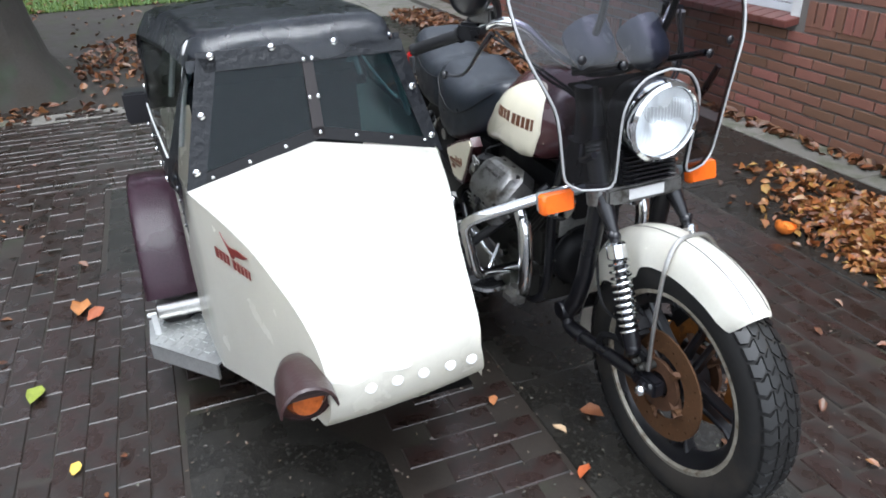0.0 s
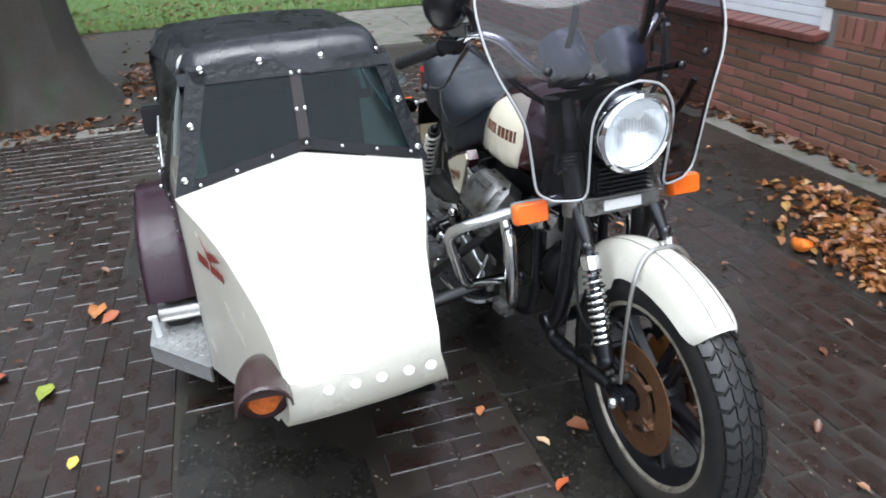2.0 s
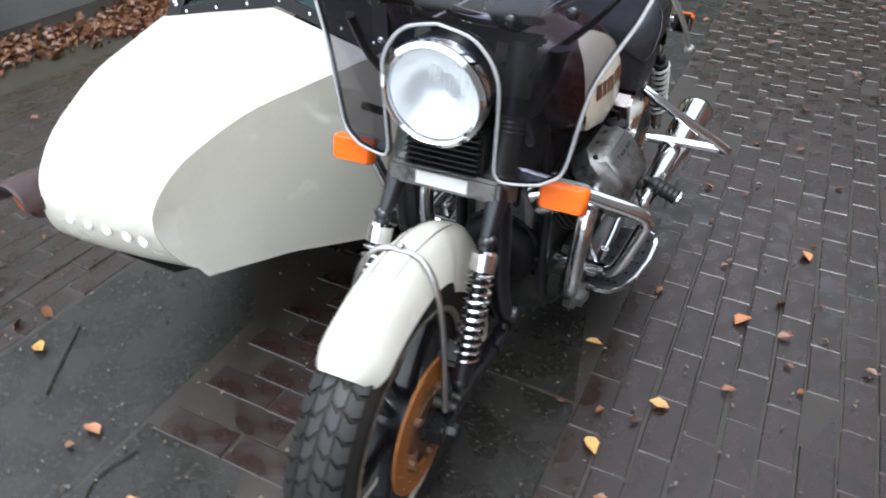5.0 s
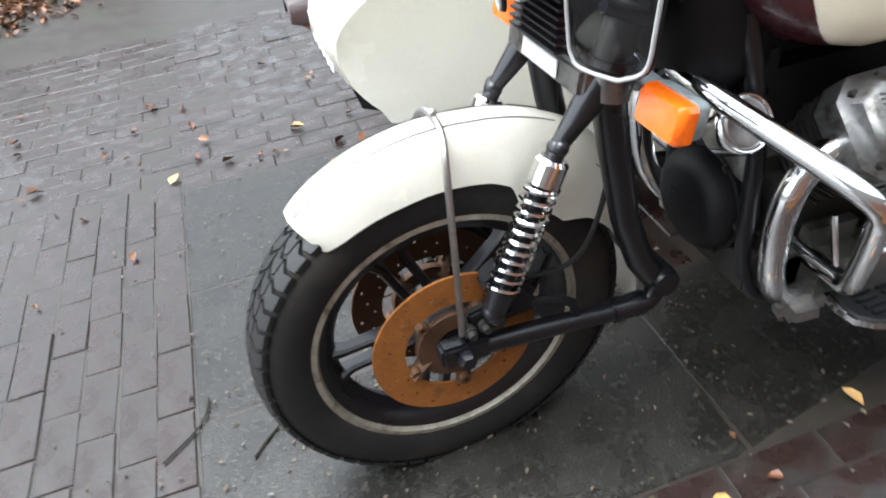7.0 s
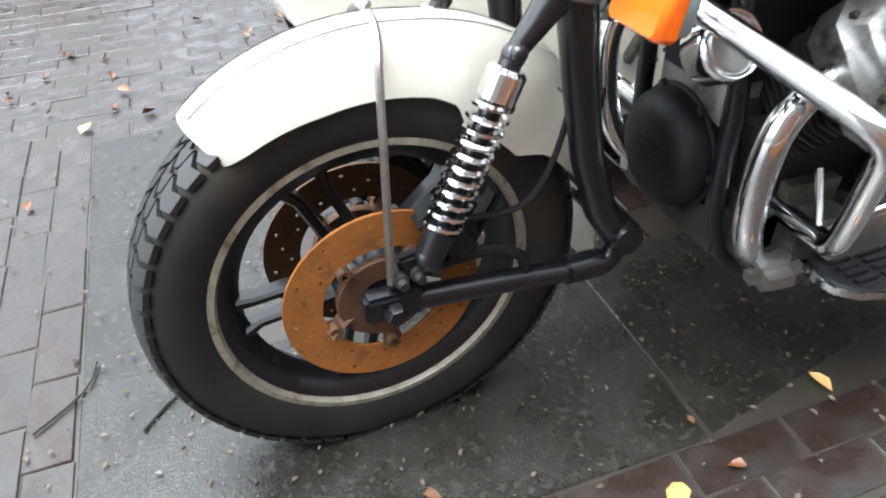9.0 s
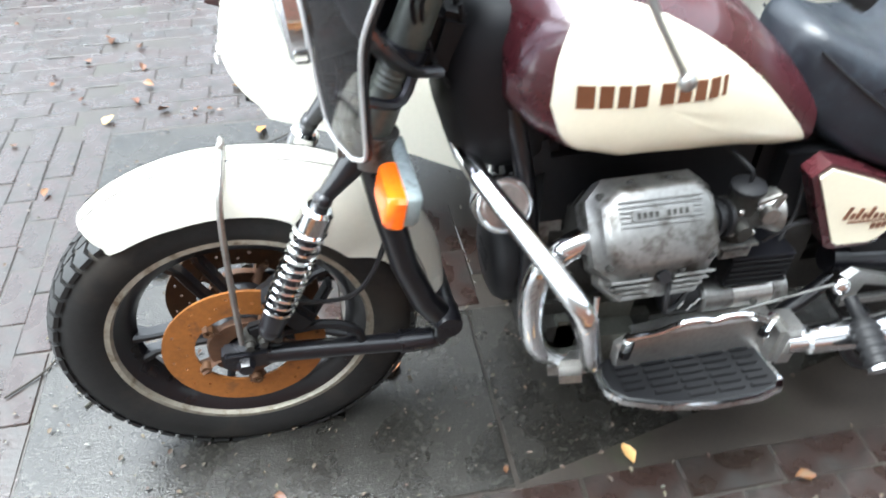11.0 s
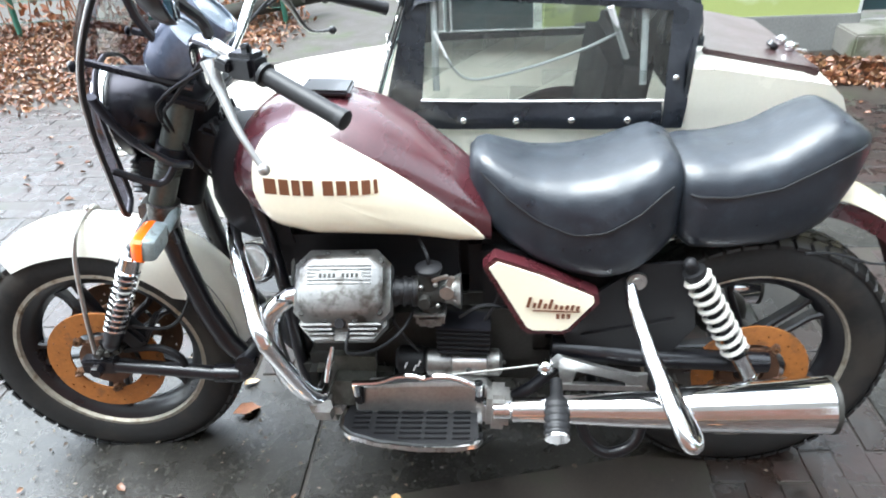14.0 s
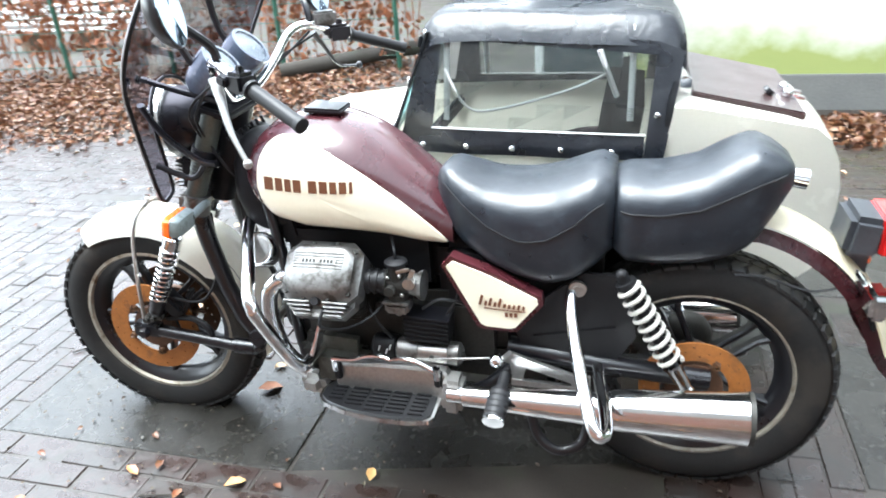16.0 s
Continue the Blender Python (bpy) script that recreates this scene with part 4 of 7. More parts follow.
# the front end is turned a little towards the rider's left
STEER = Matrix.Translation((0.42, F, 0)) @ Matrix.Rotation(radians(2.5), 4, "Z") @ Matrix.Translation((-0.42, -F, 0))
for ob in list(bike.children):
    if ob.name.split(".")[0] not in ("fuel_tank", "rider_seat", "passenger_seat", "rear_wheel"):
        ob.matrix_basis = STEER @ ob.matrix_basis

# ---- motorcycle: engine and frame ----
bm = bmesh.new()
box(bm, (0.74, 0, 0.375), (0.46, 0.22, 0.25), (0, 0, 0), 0.03)
engine = part("engine_block", bm, DARK_ALLOY, bike, "dark alloy engine block")
bm = bmesh.new()
box(bm, (0.60, 0, 0.30), (0.20, 0.30, 0.13), (0, 0, 0), 0.03)
part("sump", bm, DARK_ALLOY, engine)
bm = bmesh.new()
box(bm, (0.95, 0, 0.40), (0.24, 0.20, 0.20), (0, 0, 0), 0.03)
part("clutch_housing", bm, DARK_ALLOY, engine)
bm = bmesh.new()
ALT = Matrix.Translation((0.492, 0, 0.395)) @ Matrix.Rotation(radians(-90), 4, "Y")
lathe(bm, [(0.0, 0.046), (0.060, 0.044), (0.080, 0.036), (0.092, 0.020), (0.094, 0.0), (0.100, -0.002), (0.100, -0.04), (0, -0.04)], ALT, 36)
alt = part("alternator_cover", bm, DULL, engine, "dull black round alternator cover")
for z in (-0.016, 0.0, 0.016):
    bm = bmesh.new()
    box(bm, ALT @ Vector((z, 0, 0.0445)), (0.004, 0.062, 0.005), (0, 0, 0), 0.001)
    part("cast_bar", bm, DULL, alt, "plain raised casting bar")
for k in range(6):
    bm = bmesh.new()
    lathe(bm, [(0, 0.006), (0.007, 0.006), (0.008, -0.002), (0, -0.002)], ALT @ Matrix.Translation((0.097 * math.cos(0.5 + k * math.pi / 3), 0.097 * math.sin(0.5 + k * math.pi / 3), 0)), 6)
    part("bolt", bm, DARK_ALLOY, alt)
bm = bmesh.new()
loft(bm, [[(x, s1 * hy, z) for s1, z in ((-1, 0.455), (-1, 0.52), (-0.55, 0.572), (0.55, 0.572), (1, 0.52), (1, 0.455))] for x, hy in ((0.497, 0.062), (0.505, 0.074), (0.56, 0.080))])
part("timing_cover", bm, ALLOY, engine, "weathered alloy timing cover")
# blocks added to fill the dark gaps below tank and seat, with the headstock cover
bm = bmesh.new()
box(bm, (0.70, 0, 0.59), (0.44, 0.16, 0.21), (0, 0, 0), 0.04)
rings = []
for z, x, hx, hy in ((0.650, 0.470, 0.066, 0.080), (0.672, 0.460, 0.086, 0.092), (0.74, 0.448, 0.092, 0.096), (0.82, 0.448, 0.086, 0.090), (0.868, 0.452, 0.074, 0.074), (0.890, 0.456, 0.058, 0.056), (0.896, 0.458, 0.035, 0.03)):
    rings.append([(x + hx * math.copysign(abs(math.cos(a)) ** 0.7, math.cos(a)), hy * math.copysign(abs(math.sin(a)) ** 0.7, math.sin(a)), z) for a in [2 * math.pi * k / 24 for k in range(24)]])
loft(bm, rings)
box(bm, (0.50, 0, 0.66), (0.09, 0.17, 0.10), (0, -10, 0), 0.02)
box(bm, (1.10, 0, 0.55), (0.40, 0.20, 0.20), (0, 0, 0), 0.03)
part("frame", bm, DULL, bike, "black headstock cover and blocks added to fill the dark frame gaps")
bm = bmesh.new()
for s in (-1, 1):
    tube(bm, curve([(0.46, s * 0.085, 0.76), (0.495, s * 0.105, 0.55), (0.508, s * 0.108, 0.31), (0.58, s * 0.13, 0.235), (0.95, s * 0.14, 0.235), (1.10, s * 0.13, 0.34)], 5), 0.0145, 10)
part("cradle", bm, BLACK, bike, "black cradle tubes")

for s in (-1, 1):
    tilt = s * 45
    C = Matrix.Translation((0.650, s * 0.206, 0.600)) @ Matrix.Rotation(radians(-tilt), 4, "X")
    fins = []
    for k in range(9):
        bm = bmesh.new()
        fins.append(bm)
        w = 0.072 + 0.003 * (k % 2)
        m = C @ Matrix.Translation((0, 0, -0.055 - 0.0135 * k))
        extrude(bm, [(-0.085, -w + 0.02), (-0.065, -w), (0.065, -w), (0.085, -w + 0.02), (0.085, w - 0.02), (0.065, w), (-0.065, w), (-0.085, w - 0.02)], 0.0045, m)
    bm = bmesh.new()
    tube(bm, [C @ Vector((0, 0, -0.19)), C @ Vector((0, 0, -0.03))], 0.062, 20)
    head = part("cylinder", bm, DARK_ALLOY, bike, "finned alloy cylinder")
    for bm in fins:
        part("fin", bm, DARK_ALLOY, head)
    bm = bmesh.new()

    def octagon(hx, hy, cut, z):
        return [C @ Vector((u, v, z)) for u, v in ((-hx + cut, -hy), (hx - cut, -hy), (hx, -hy + cut), (hx, hy - cut), (hx - cut, hy), (-hx + cut, hy), (-hx, hy - cut), (-hx, -hy + cut))]
    loft(bm, [octagon(0.097, 0.078, 0.030, -0.045), octagon(0.098, 0.079, 0.030, -0.030), octagon(0.098, 0.079, 0.030, 0.005), octagon(0.088, 0.068, 0.028, 0.016),
              octagon(0.086, 0.060, 0.026, 0.034), octagon(0.076, 0.050, 0.022, 0.042)])
    cover = part("valve_cover", bm, ALLOY, head, "grey cast alloy valve cover")
    up = -s
    for k in range(6):
        bm = bmesh.new()
        box(bm, C @ Vector((0, up * (0.002 + 0.0072 * k), 0.0425)), (0.128, 0.0032, 0.005), (-tilt, 0, 0), 0.001)
        part("rib", bm, ALLOY, cover)
    bm = bmesh.new()
    box(bm, C @ Vector((0, up * 0.0165, 0.0435)), (0.094, 0.0165, 0.0062), (-tilt, 0, 0), 0.0015)
    part("maker_plate", bm, ALLOY, cover, "plain cast name plate")
    bm = bmesh.new()
    for k in range(9):
        if k != 4:
            box(bm, C @ Vector((-0.036 + 0.009 * k, up * 0.0165, 0.0468)), (0.0055, 0.0085, 0.0008), (-tilt, 0, 0))
    part("plate_mark", bm, DARK_ALLOY, cover, "dark bars of cast lettering")
    bm = bmesh.new()
    extrude(bm, [(-0.088, up * -0.060), (0.088, up * -0.060), (0.088, up * -0.074), (0.060, up * -0.104), (-0.060, up * -0.104), (-0.088, up * -0.074)][::up], 0.030, C @ Matrix.Translation((0, 0, -0.045)))
    part("cover_foot", bm, ALLOY, cover)
    for k in range(4):
        for e in (-1, 1):
            bm = bmesh.new()
            w = 0.064 - 0.007 * k
            box(bm, C @ Vector((e * (0.017 + w / 2), up * (-0.0755 - 0.0080 * k), 0.004 - 0.009 * k)), (w, 0.0042, 0.030), (-tilt, 0, 0), 0.001)
            part("lower_fin", bm, ALLOY, cover)
    bm = bmesh.new()
    tube(bm, [C @ Vector((0, up * -0.068, 0.000)), C @ Vector((0, up * -0.076, 0.024))], [0.013, 0.010], 12)
    part("plug_cap", bm, GRIP, cover, "black spark plug cap")
    for u, v in ((-0.078, -0.052), (0.078, -0.052), (-0.078, 0.052), (0.078, 0.052), (-0.03, 0.066), (0.03, 0.066), (-0.03, -0.066), (0.03, -0.066)):
        bm = bmesh.new()
        lathe(bm, [(0, 0.008), (0.006, 0.008), (0.007, 0), (0, 0)], C @ Matrix.Translation((u, v, 0.012)), 6)
        part("bolt", bm, DARK_ALLOY, cover)
    bm = bmesh.new()
    tube(bm, curve([C @ Vector((0.02, 0.075 * s * -1 * -1, 0.0)), (0.66, s * 0.285, 0.50), (0.71, s * 0.245, 0.475), (0.765, s * 0.19, 0.49), (0.80, s * 0.12, 0.54)], 5), 0.0038, 6)
    part("plug_lead", bm, GRIP, head)
    # exhaust header, link pipe and silencer
    bm = bmesh.new()
    tube(bm, curve([(0.60, s * 0.185, 0.575), (0.535, s * 0.195, 0.573), (0.490, s * 0.198, 0.53), (0.480, s * 0.195, 0.45), (0.500, s * 0.185, 0.34), (0.56, s * 0.165, 0.272), (0.70, s * 0.155, 0.262),
                    (0.86, s * 0.165, 0.285), (0.935, s * 0.192, 0.297), (0.985, s * 0.238, 0.305)], 5), 0.0215, 14)
    lathe(bm, [(0.0, 0.02), (0.030, 0.02), (0.030, -0.01), (0.0, -0.01)], Matrix.Translation((0.575, s * 0.188, 0.575)) @ Matrix.Rotation(radians(90), 4, "Y"), 14)
    part("exhaust_header", bm, CHROME, bike, "heat stained chrome exhaust header")
    bm = bmesh.new()
    line = [(0.95, 0.020), (0.985, 0.020), (0.99, 0.027), (1.03, 0.027), (1.10, 0.030), (1.22, 0.037), (1.33, 0.042), (1.345, 0.047), (1.37, 0.049), (1.52, 0.055), (1.625, 0.058)]
    low = 0.055 if s > 0 else 0.0
    pts = [Vector((x + 0.6 * low, s * (0.238 + 0.045 * (x - 0.95)), lerp([(0.95, 0.303), (1.3, 0.318 - 0.6 * low), (1.63, 0.346 - low)], x))) for x, r in line]
    tube(bm, pts, [r for x, r in line], 28)
    silencer = part("silencer", bm, CHROME, bike, "long tapered chrome silencer")
    bm = bmesh.new()
    E = Matrix.Translation(pts[-1]) @ Matrix.Rotation(radians(90), 4, "Y")
    lathe(bm, [(0.058, -0.004), (0.0595, 0.006), (0.055, 0.006), (0.051, 0.001), (0.0, 0.001)], E, 28)
    part("end_cap", bm, DARK_ALLOY, silencer, "sooty silencer outlet")
    # carburettor
    bm = bmesh.new()
    tube(bm, [(0.735, s * 0.175, 0.570), (0.80, s * 0.165, 0.565)], 0.028, 14)
    for k in range(3):
        tube(bm, [(0.748 + 0.018 * k, s * 0.172, 0.569), (0.755 + 0.018 * k, s * 0.171, 0.568)], 0.032, 14)
    carb = part("intake_boot", bm, GRIP, bike, "black rubber intake boot")
    bm = bmesh.new()
    tube(bm, [(0.79, s * 0.166, 0.565), (0.800, s * 0.166, 0.565), (0.802, s * 0.166, 0.565), (0.855, s * 0.162, 0.562)], [0.033, 0.033, 0.026, 0.026], 16)
    tube(bm, [(0.822, s * 0.166, 0.50), (0.822, s * 0.166, 0.540), (0.822, s * 0.166, 0.541), (0.822, s * 0.166, 0.612), (0.822, s * 0.166, 0.618)], [0.026, 0.026, 0.022, 0.022, 0.027], 14)
    tube(bm, [(0.812, s * 0.19, 0.560), (0.812, s * 0.208, 0.560)], 0.013, 10)
    carburettor = part("carburettor", bm, DARK_ALLOY, bike, "dull alloy carburettor with float bowl and bell")
    bm = bmesh.new()
    tube(bm, [(0.852, s * 0.162, 0.562), (0.866, s * 0.161, 0.561), (0.880, s * 0.160, 0.560), (0.886, s * 0.160, 0.560), (0.884, s * 0.160, 0.560)], [0.026, 0.028, 0.036, 0.038, 0.030], 20)
    part("bell", bm, ALLOY, carburettor, "pale alloy intake bell")
    bm = bmesh.new()
    box(bm, (0.820, s * 0.168, 0.504), (0.060, 0.052, 0.030), (0, 0, 0), 0.007)
    box(bm, (0.820, s * 0.168, 0.522), (0.068, 0.060, 0.006), (0, 0, 0), 0.002)
    tube(bm, [(0.820, s * 0.168, 0.478), (0.820, s * 0.168, 0.492)], 0.010, 8)
    part("float_bowl", bm, ALLOY, carburettor, "alloy float bowl")
    bm = bmesh.new()
    tube(bm, [(0.822, s * 0.166, 0.617), (0.822, s * 0.166, 0.624), (0.822, s * 0.166, 0.630)], [0.028, 0.028, 0.018], 14)
    tube(bm, curve([(0.822, s * 0.166, 0.628), (0.820, s * 0.163, 0.650), (0.80, s * 0.12, 0.665)], 4), 0.0034, 8)
    part("top_cap", bm, DULL, carburettor, "black slide cap with throttle cable")
    bm = bmesh.new()
    box(bm, (0.862, s * 0.190, 0.592), (0.012, 0.006, 0.050), (0, 22, 0), 0.002)
    box(bm, (0.846, s * 0.192, 0.612), (0.036, 0.005, 0.010), (0, -18, 0), 0.002)
    lathe(bm, [(0, 0.006), (0.015, 0.006), (0.015, -0.006), (0, -0.006)], Matrix.Translation((0.858, s * 0.190, 0.578)) @ Matrix.Rotation(radians(90), 4, "X"), 14)
    part("throttle_arm", bm, STEEL, carburettor, "steel throttle lever")
    for px, pz in ((0.802, 0.548), (0.838, 0.545), (0.806, 0.590), (0.836, 0.596)):
        bm = bmesh.new()
        ball(bm, (px, s * 0.190, pz), 0.0055, 8)
        part("screw", bm, STEEL, carburettor)
    # chrome engine guard
    bm = bmesh.new()
    gy = 0.022
    tube(bm, curve([(0.390, gy + s * 0.05, 0.676), (0.402, gy + s * 0.115, 0.662), (0.450, gy + s * 0.220, 0.622), (0.495, gy + s * 0.322, 0.583), (0.512, gy + s * 0.344, 0.560), (0.520, gy + s * 0.342, 0.530),
                    (0.555, gy + s * 0.304, 0.405), (0.570, gy + s * 0.282, 0.364), (0.582, gy + s * 0.250, 0.350), (0.585, gy + s * 0.10, 0.348)], 6), 0.0165, 14)
    tube(bm, [(0.585, gy + s * 0.245, 0.352), (0.600, gy + s * 0.200, 0.430)], 0.0058, 8)
    part("engine_guard", bm, CHROME, bike, "chrome tubular engine guard")
    # horn
    bm = bmesh.new()
    H = Matrix.Translation((0.442, s * 0.128, 0.614)) @ Matrix.Rotation(radians(s * -60), 4, "X") @ Matrix.Rotation(radians(0), 4, "Y") @ Matrix.Scale(1.08, 4)
    lathe(bm, [(0.0, 0.008), (0.033, 0.008), (0.035, 0.011), (0.038, 0.012), (0.041, 0.009), (0.0425, 0.002), (0.0425, -0.030), (0.036, -0.036), (0.0, -0.040)], H, 32)
    horn = part("horn", bm, CHROME, bike, "round chrome horn")
    bm = bmesh.new()
    lathe(bm, [(0.0, 0.011), (0.029, 0.0105), (0.032, 0.008), (0.0, 0.0075)], H, 28)
    part("horn_face", bm, STEEL, horn, "dull steel horn face")
    # footboard
    fb = bmesh.new()
    outline = [(0.617, 0.222), (0.608, 0.265), (0.612, 0.300), (0.635, 0.325), (0.70, 0.350), (0.79, 0.364), (0.87, 0.364), (0.915, 0.352), (0.926, 0.335), (0.922, 0.235)]
    B = Matrix.Translation((0, s * -0.040, 0.238)) @ Matrix.Rotation(radians(s * 4), 4, "X")
    extrude(fb, [(u, s * v) for u, v in outline], 0.012, B)
    board = part("footboard", fb, CHROME, bike, "chrome edged footboard with ribbed rubber")
    bm = bmesh.new()
    extrude(bm, [(0.765 + (u - 0.765) * 0.94, s * (0.293 + (v - 0.293) * 0.88)) for u, v in outline], 0.016, B)
    mat_ob = part("rubber_mat", bm, GRIP, board, "black ribbed rubber mat")
    for k in range(7):
        for j in range(5):
            bm = bmesh.new()
            v = 0.240 + 0.0165 * k
            w = 0.048 if 0 < j < 4 else 0.038
            if v > 0.318 and j == 0 or v > 0.335 and j in (0, 1):
                continue
            box(bm, B @ Vector((0.660 + 0.055 * j, s * v, 0.0185)), (w, 0.0095, 0.006), (s * 4, 0, 0), 0.0015)
            part("rib", bm, GRIP, board)
    bm = bmesh.new()
    plate = [(0.642, 0.322), (0.662, 0.336), (0.76, 0.346), (0.90, 0.348), (0.935, 0.340), (0.948, 0.322), (0.962, 0.245), (0.945, 0.236), (0.905, 0.250), (0.66, 0.262), (0.642, 0.275)]
    rows = []
    for dy, k in ((0.178, 1.0), (0.204, 1.0), (0.210, 0.975), (0.211, 0.94)):
        rows.append([(0.80 + (u - 0.80) * k, s * (dy + 0.10 * (0.30 - v)), 0.295 + (v - 0.295) * (k - (0.10 if k < 0.99 else 0))) for u, v in plate])
    loft(bm, rows)
    box(bm, (0.958, s * 0.214, 0.292), (0.050, 0.066, 0.098), (0, 4, 0), 0.012)
    part("side_bracket", bm, BRIGHT, bike, "polished alloy bracket over the footboard")
    for px, pz in ((0.656, 0.326), (0.920, 0.330)):
        bm = bmesh.new()
        box(bm, (px, s * 0.216, pz), (0.020, 0.016, 0.052), (0, 4, 0), 0.005)
        part("strap", bm, DULL, bike, "black rubber strap")
    bm = bmesh.new()
    box(bm, (0.635, s * 0.140, 0.305), (0.175, 0.10, 0.150), (0, 4, 0), 0.040)
    part("lower_case", bm, OLIVE, bike, "dark olive stained lower engine case")
    # brighter alloy block at the lower front corner of the case
    bm = bmesh.new()
    box(bm, (0.570, s * 0.183, 0.258), (0.080, 0.060, 0.062), (0, -8, s * 12), 0.020)
    part("case_corner", bm, BRIGHT, bike, "bright corner block of the engine case")
    bm = bmesh.new()
    tube(bm, curve([(0.645, s * 0.222, 0.364), (0.70, s * 0.222, 0.366), (0.745, s * 0.222, 0.382), (0.78, s * 0.222, 0.382), (0.80, s * 0.222, 0.376), (0.83, s * 0.222, 0.382), (0.87, s * 0.222, 0.376), (0.918, s * 0.222, 0.350)], 4), 0.0065, 8)
    tube(bm, [(0.918, s * 0.218, 0.330), (0.918, s * 0.222, 0.364)], 0.010, 8)
    tube(bm, [(0.652, s * 0.218, 0.330), (0.652, s * 0.222, 0.364)], 0.010, 8)
    part("heel_lever", bm, CHROME, bike, "wavy chrome heel and toe lever")
    # side panel
    bm = bmesh.new()
    outline = [(0.932, 0.618), (0.957, 0.643), (1.045, 0.609), (1.168, 0.549), (1.172, 0.528), (1.114, 0.455), (1.10, 0.449), (1.026, 0.451), (1.012, 0.460)]
    extrude(bm, outline, 0.035, side_at(0.128 * s + (0.035 if s > 0 else 0)))
    panel = part("side_cover", bm, MAROON, bike, "maroon side cover with cream inset")
    bm = bmesh.new()
    inset = [(0.945, 0.618), (0.962, 0.632), (1.05, 0.598), (1.158, 0.545), (1.160, 0.531), (1.108, 0.466), (1.095, 0.460), (1.035, 0.462), (1.022, 0.470)]
    extrude(bm, inset, 0.004, side_at(s * 0.163 + (0.004 if s > 0 else 0.0)))
    part("inset", bm, CREAM, panel, "cream inset")
    heights = (0.026, 0.012, 0.022, 0.012, 0.024, 0.011, 0.010, 0.011, 0.013, 0.011)
    marks = [(1.026 + 0.0112 * k, 0.5225 + h / 2 - 0.0010 * k, 0.0062, h, 14) for k, h in enumerate(heights)] + [(1.082, 0.5120, 0.098, 0.0022, 3)] + [(1.086 + 0.011 * k, 0.4990, 0.0075, 0.011, 0) for k in range(3)]
    for x, z, w, h, lean in marks:
        bm = bmesh.new()
        box(bm, (x, s * 0.1685, z), (w, 0.002, h), (0, lean if s < 0 else lean, 0))
        part("lettering", bm, LETTER, panel, "brown bar on the cream inset")
    # rear shock absorber
    a, b = Vector((1.345, s * 0.160, 0.618)), Vector((1.505, s * 0.165, 0.330))
    d = (b - a).normalized()
    bm = bmesh.new()
    tube(bm, [a, b], 0.014, 12)
    ball(bm, a, 0.015, 10)
    tube(bm, [a.lerp(b, 0.05), a.lerp(b, 0.09)], 0.024, 14)
    shock = part("rear_shock_absorber", bm, DULL, bike, "rear shock absorber with white spring")
    bm = bmesh.new()
    tube(bm, [a.lerp(b, 0.76), a.lerp(b, 0.80), a.lerp(b, 0.97)], [0.026, 0.020, 0.016], 14)
    ball(bm, b, 0.018, 10)
    part("lower_eye", bm, CHROME, shock, "chrome lower eye")
    side = d.cross(Vector((0, 1, 0))).normalized()
    up = d.cross(side)
    bm = bmesh.new()
    pts = []
    for k in range(9 * 14 + 1):
        f = k / (9 * 14)
        an = 2 * math.pi * 9 * f
        pts.append(a.lerp(b, 0.09 + 0.67 * f) + (side * math.cos(an) + up * math.sin(an)) * 0.0255)
    tube(bm, pts, 0.0054, 7)
    part("spring", bm, SPRING, shock, "white coil spring")
    bm = bmesh.new()
    tube(bm, [(1.08, s * 0.115, 0.375), (1.30, s * 0.125, 0.355), (1.555, s * 0.115, 0.332)], [0.028, 0.024, 0.026], 12)
    part("swingarm", bm, BLACK, bike, "black swingarm tube")
    bm = bmesh.new()
    extrude(bm, [(1.17, 0.53), (1.26, 0.60), (1.36, 0.60), (1.385, 0.44), (1.34, 0.37), (1.12, 0.38), (1.10, 0.43)], 0.012, side_at(s * 0.118))
    box(bm, (1.24, s * 0.132, 0.44), (0.20, 0.006, 0.012), (0, -12, 0), 0.002)
    part("battery_cover", bm, DULL, bike, "dull black battery cover")
    bm = bmesh.new()
    lathe(bm, [(0, 0.006), (0.010, 0.006), (0.011, 0.003), (0.020, 0.003), (0.021, -0.004), (0, -0.004)], hub_at(1.248, s * 0.142, 0.566) if s < 0 else hub_at(1.248, s * 0.142, 0.566), 20)
    part("washer", bm, STEEL, bike, "steel washer and bolt")
    # passenger peg, its bracket and the rear guard
    bm = bmesh.new()
    y0 = s * 0.165 + (0.012 if s > 0 else 0)
    loft(bm, [[(1.066, s * 0.165, 0.372), (1.090, s * 0.165, 0.398), (1.100, s * 0.178, 0.398), (1.076, s * 0.178, 0.372)], [(1.150, s * 0.165, 0.352), (1.158, s * 0.165, 0.374), (1.162, s * 0.178, 0.374), (1.154, s * 0.178, 0.352)],
              [(1.255, s * 0.165, 0.320), (1.262, s * 0.165, 0.342), (1.266, s * 0.178, 0.342), (1.259, s * 0.178, 0.320)]])
    extrude(bm, [(1.095, 0.320), (1.275, 0.314), (1.275, 0.300), (1.095, 0.304)], 0.012, side_at(y0))
    extrude(bm, [(1.090, 0.375), (1.135, 0.368), (1.120, 0.312), (1.098, 0.312)], 0.008, side_at(y0))
    extrude(bm, [(1.240, 0.345), (1.285, 0.345), (1.285, 0.298), (1.240, 0.298)], 0.010, side_at(y0))
    part("peg_bracket", bm, BRIGHT, bike, "alloy passenger peg bracket")
    bm = bmesh.new()
    ball(bm, (1.062, s * 0.187, 0.378), 0.019, 12)
    part("bracket_bolt", bm, CHROME, bike, "domed chrome bolt")
    bm = bmesh.new()
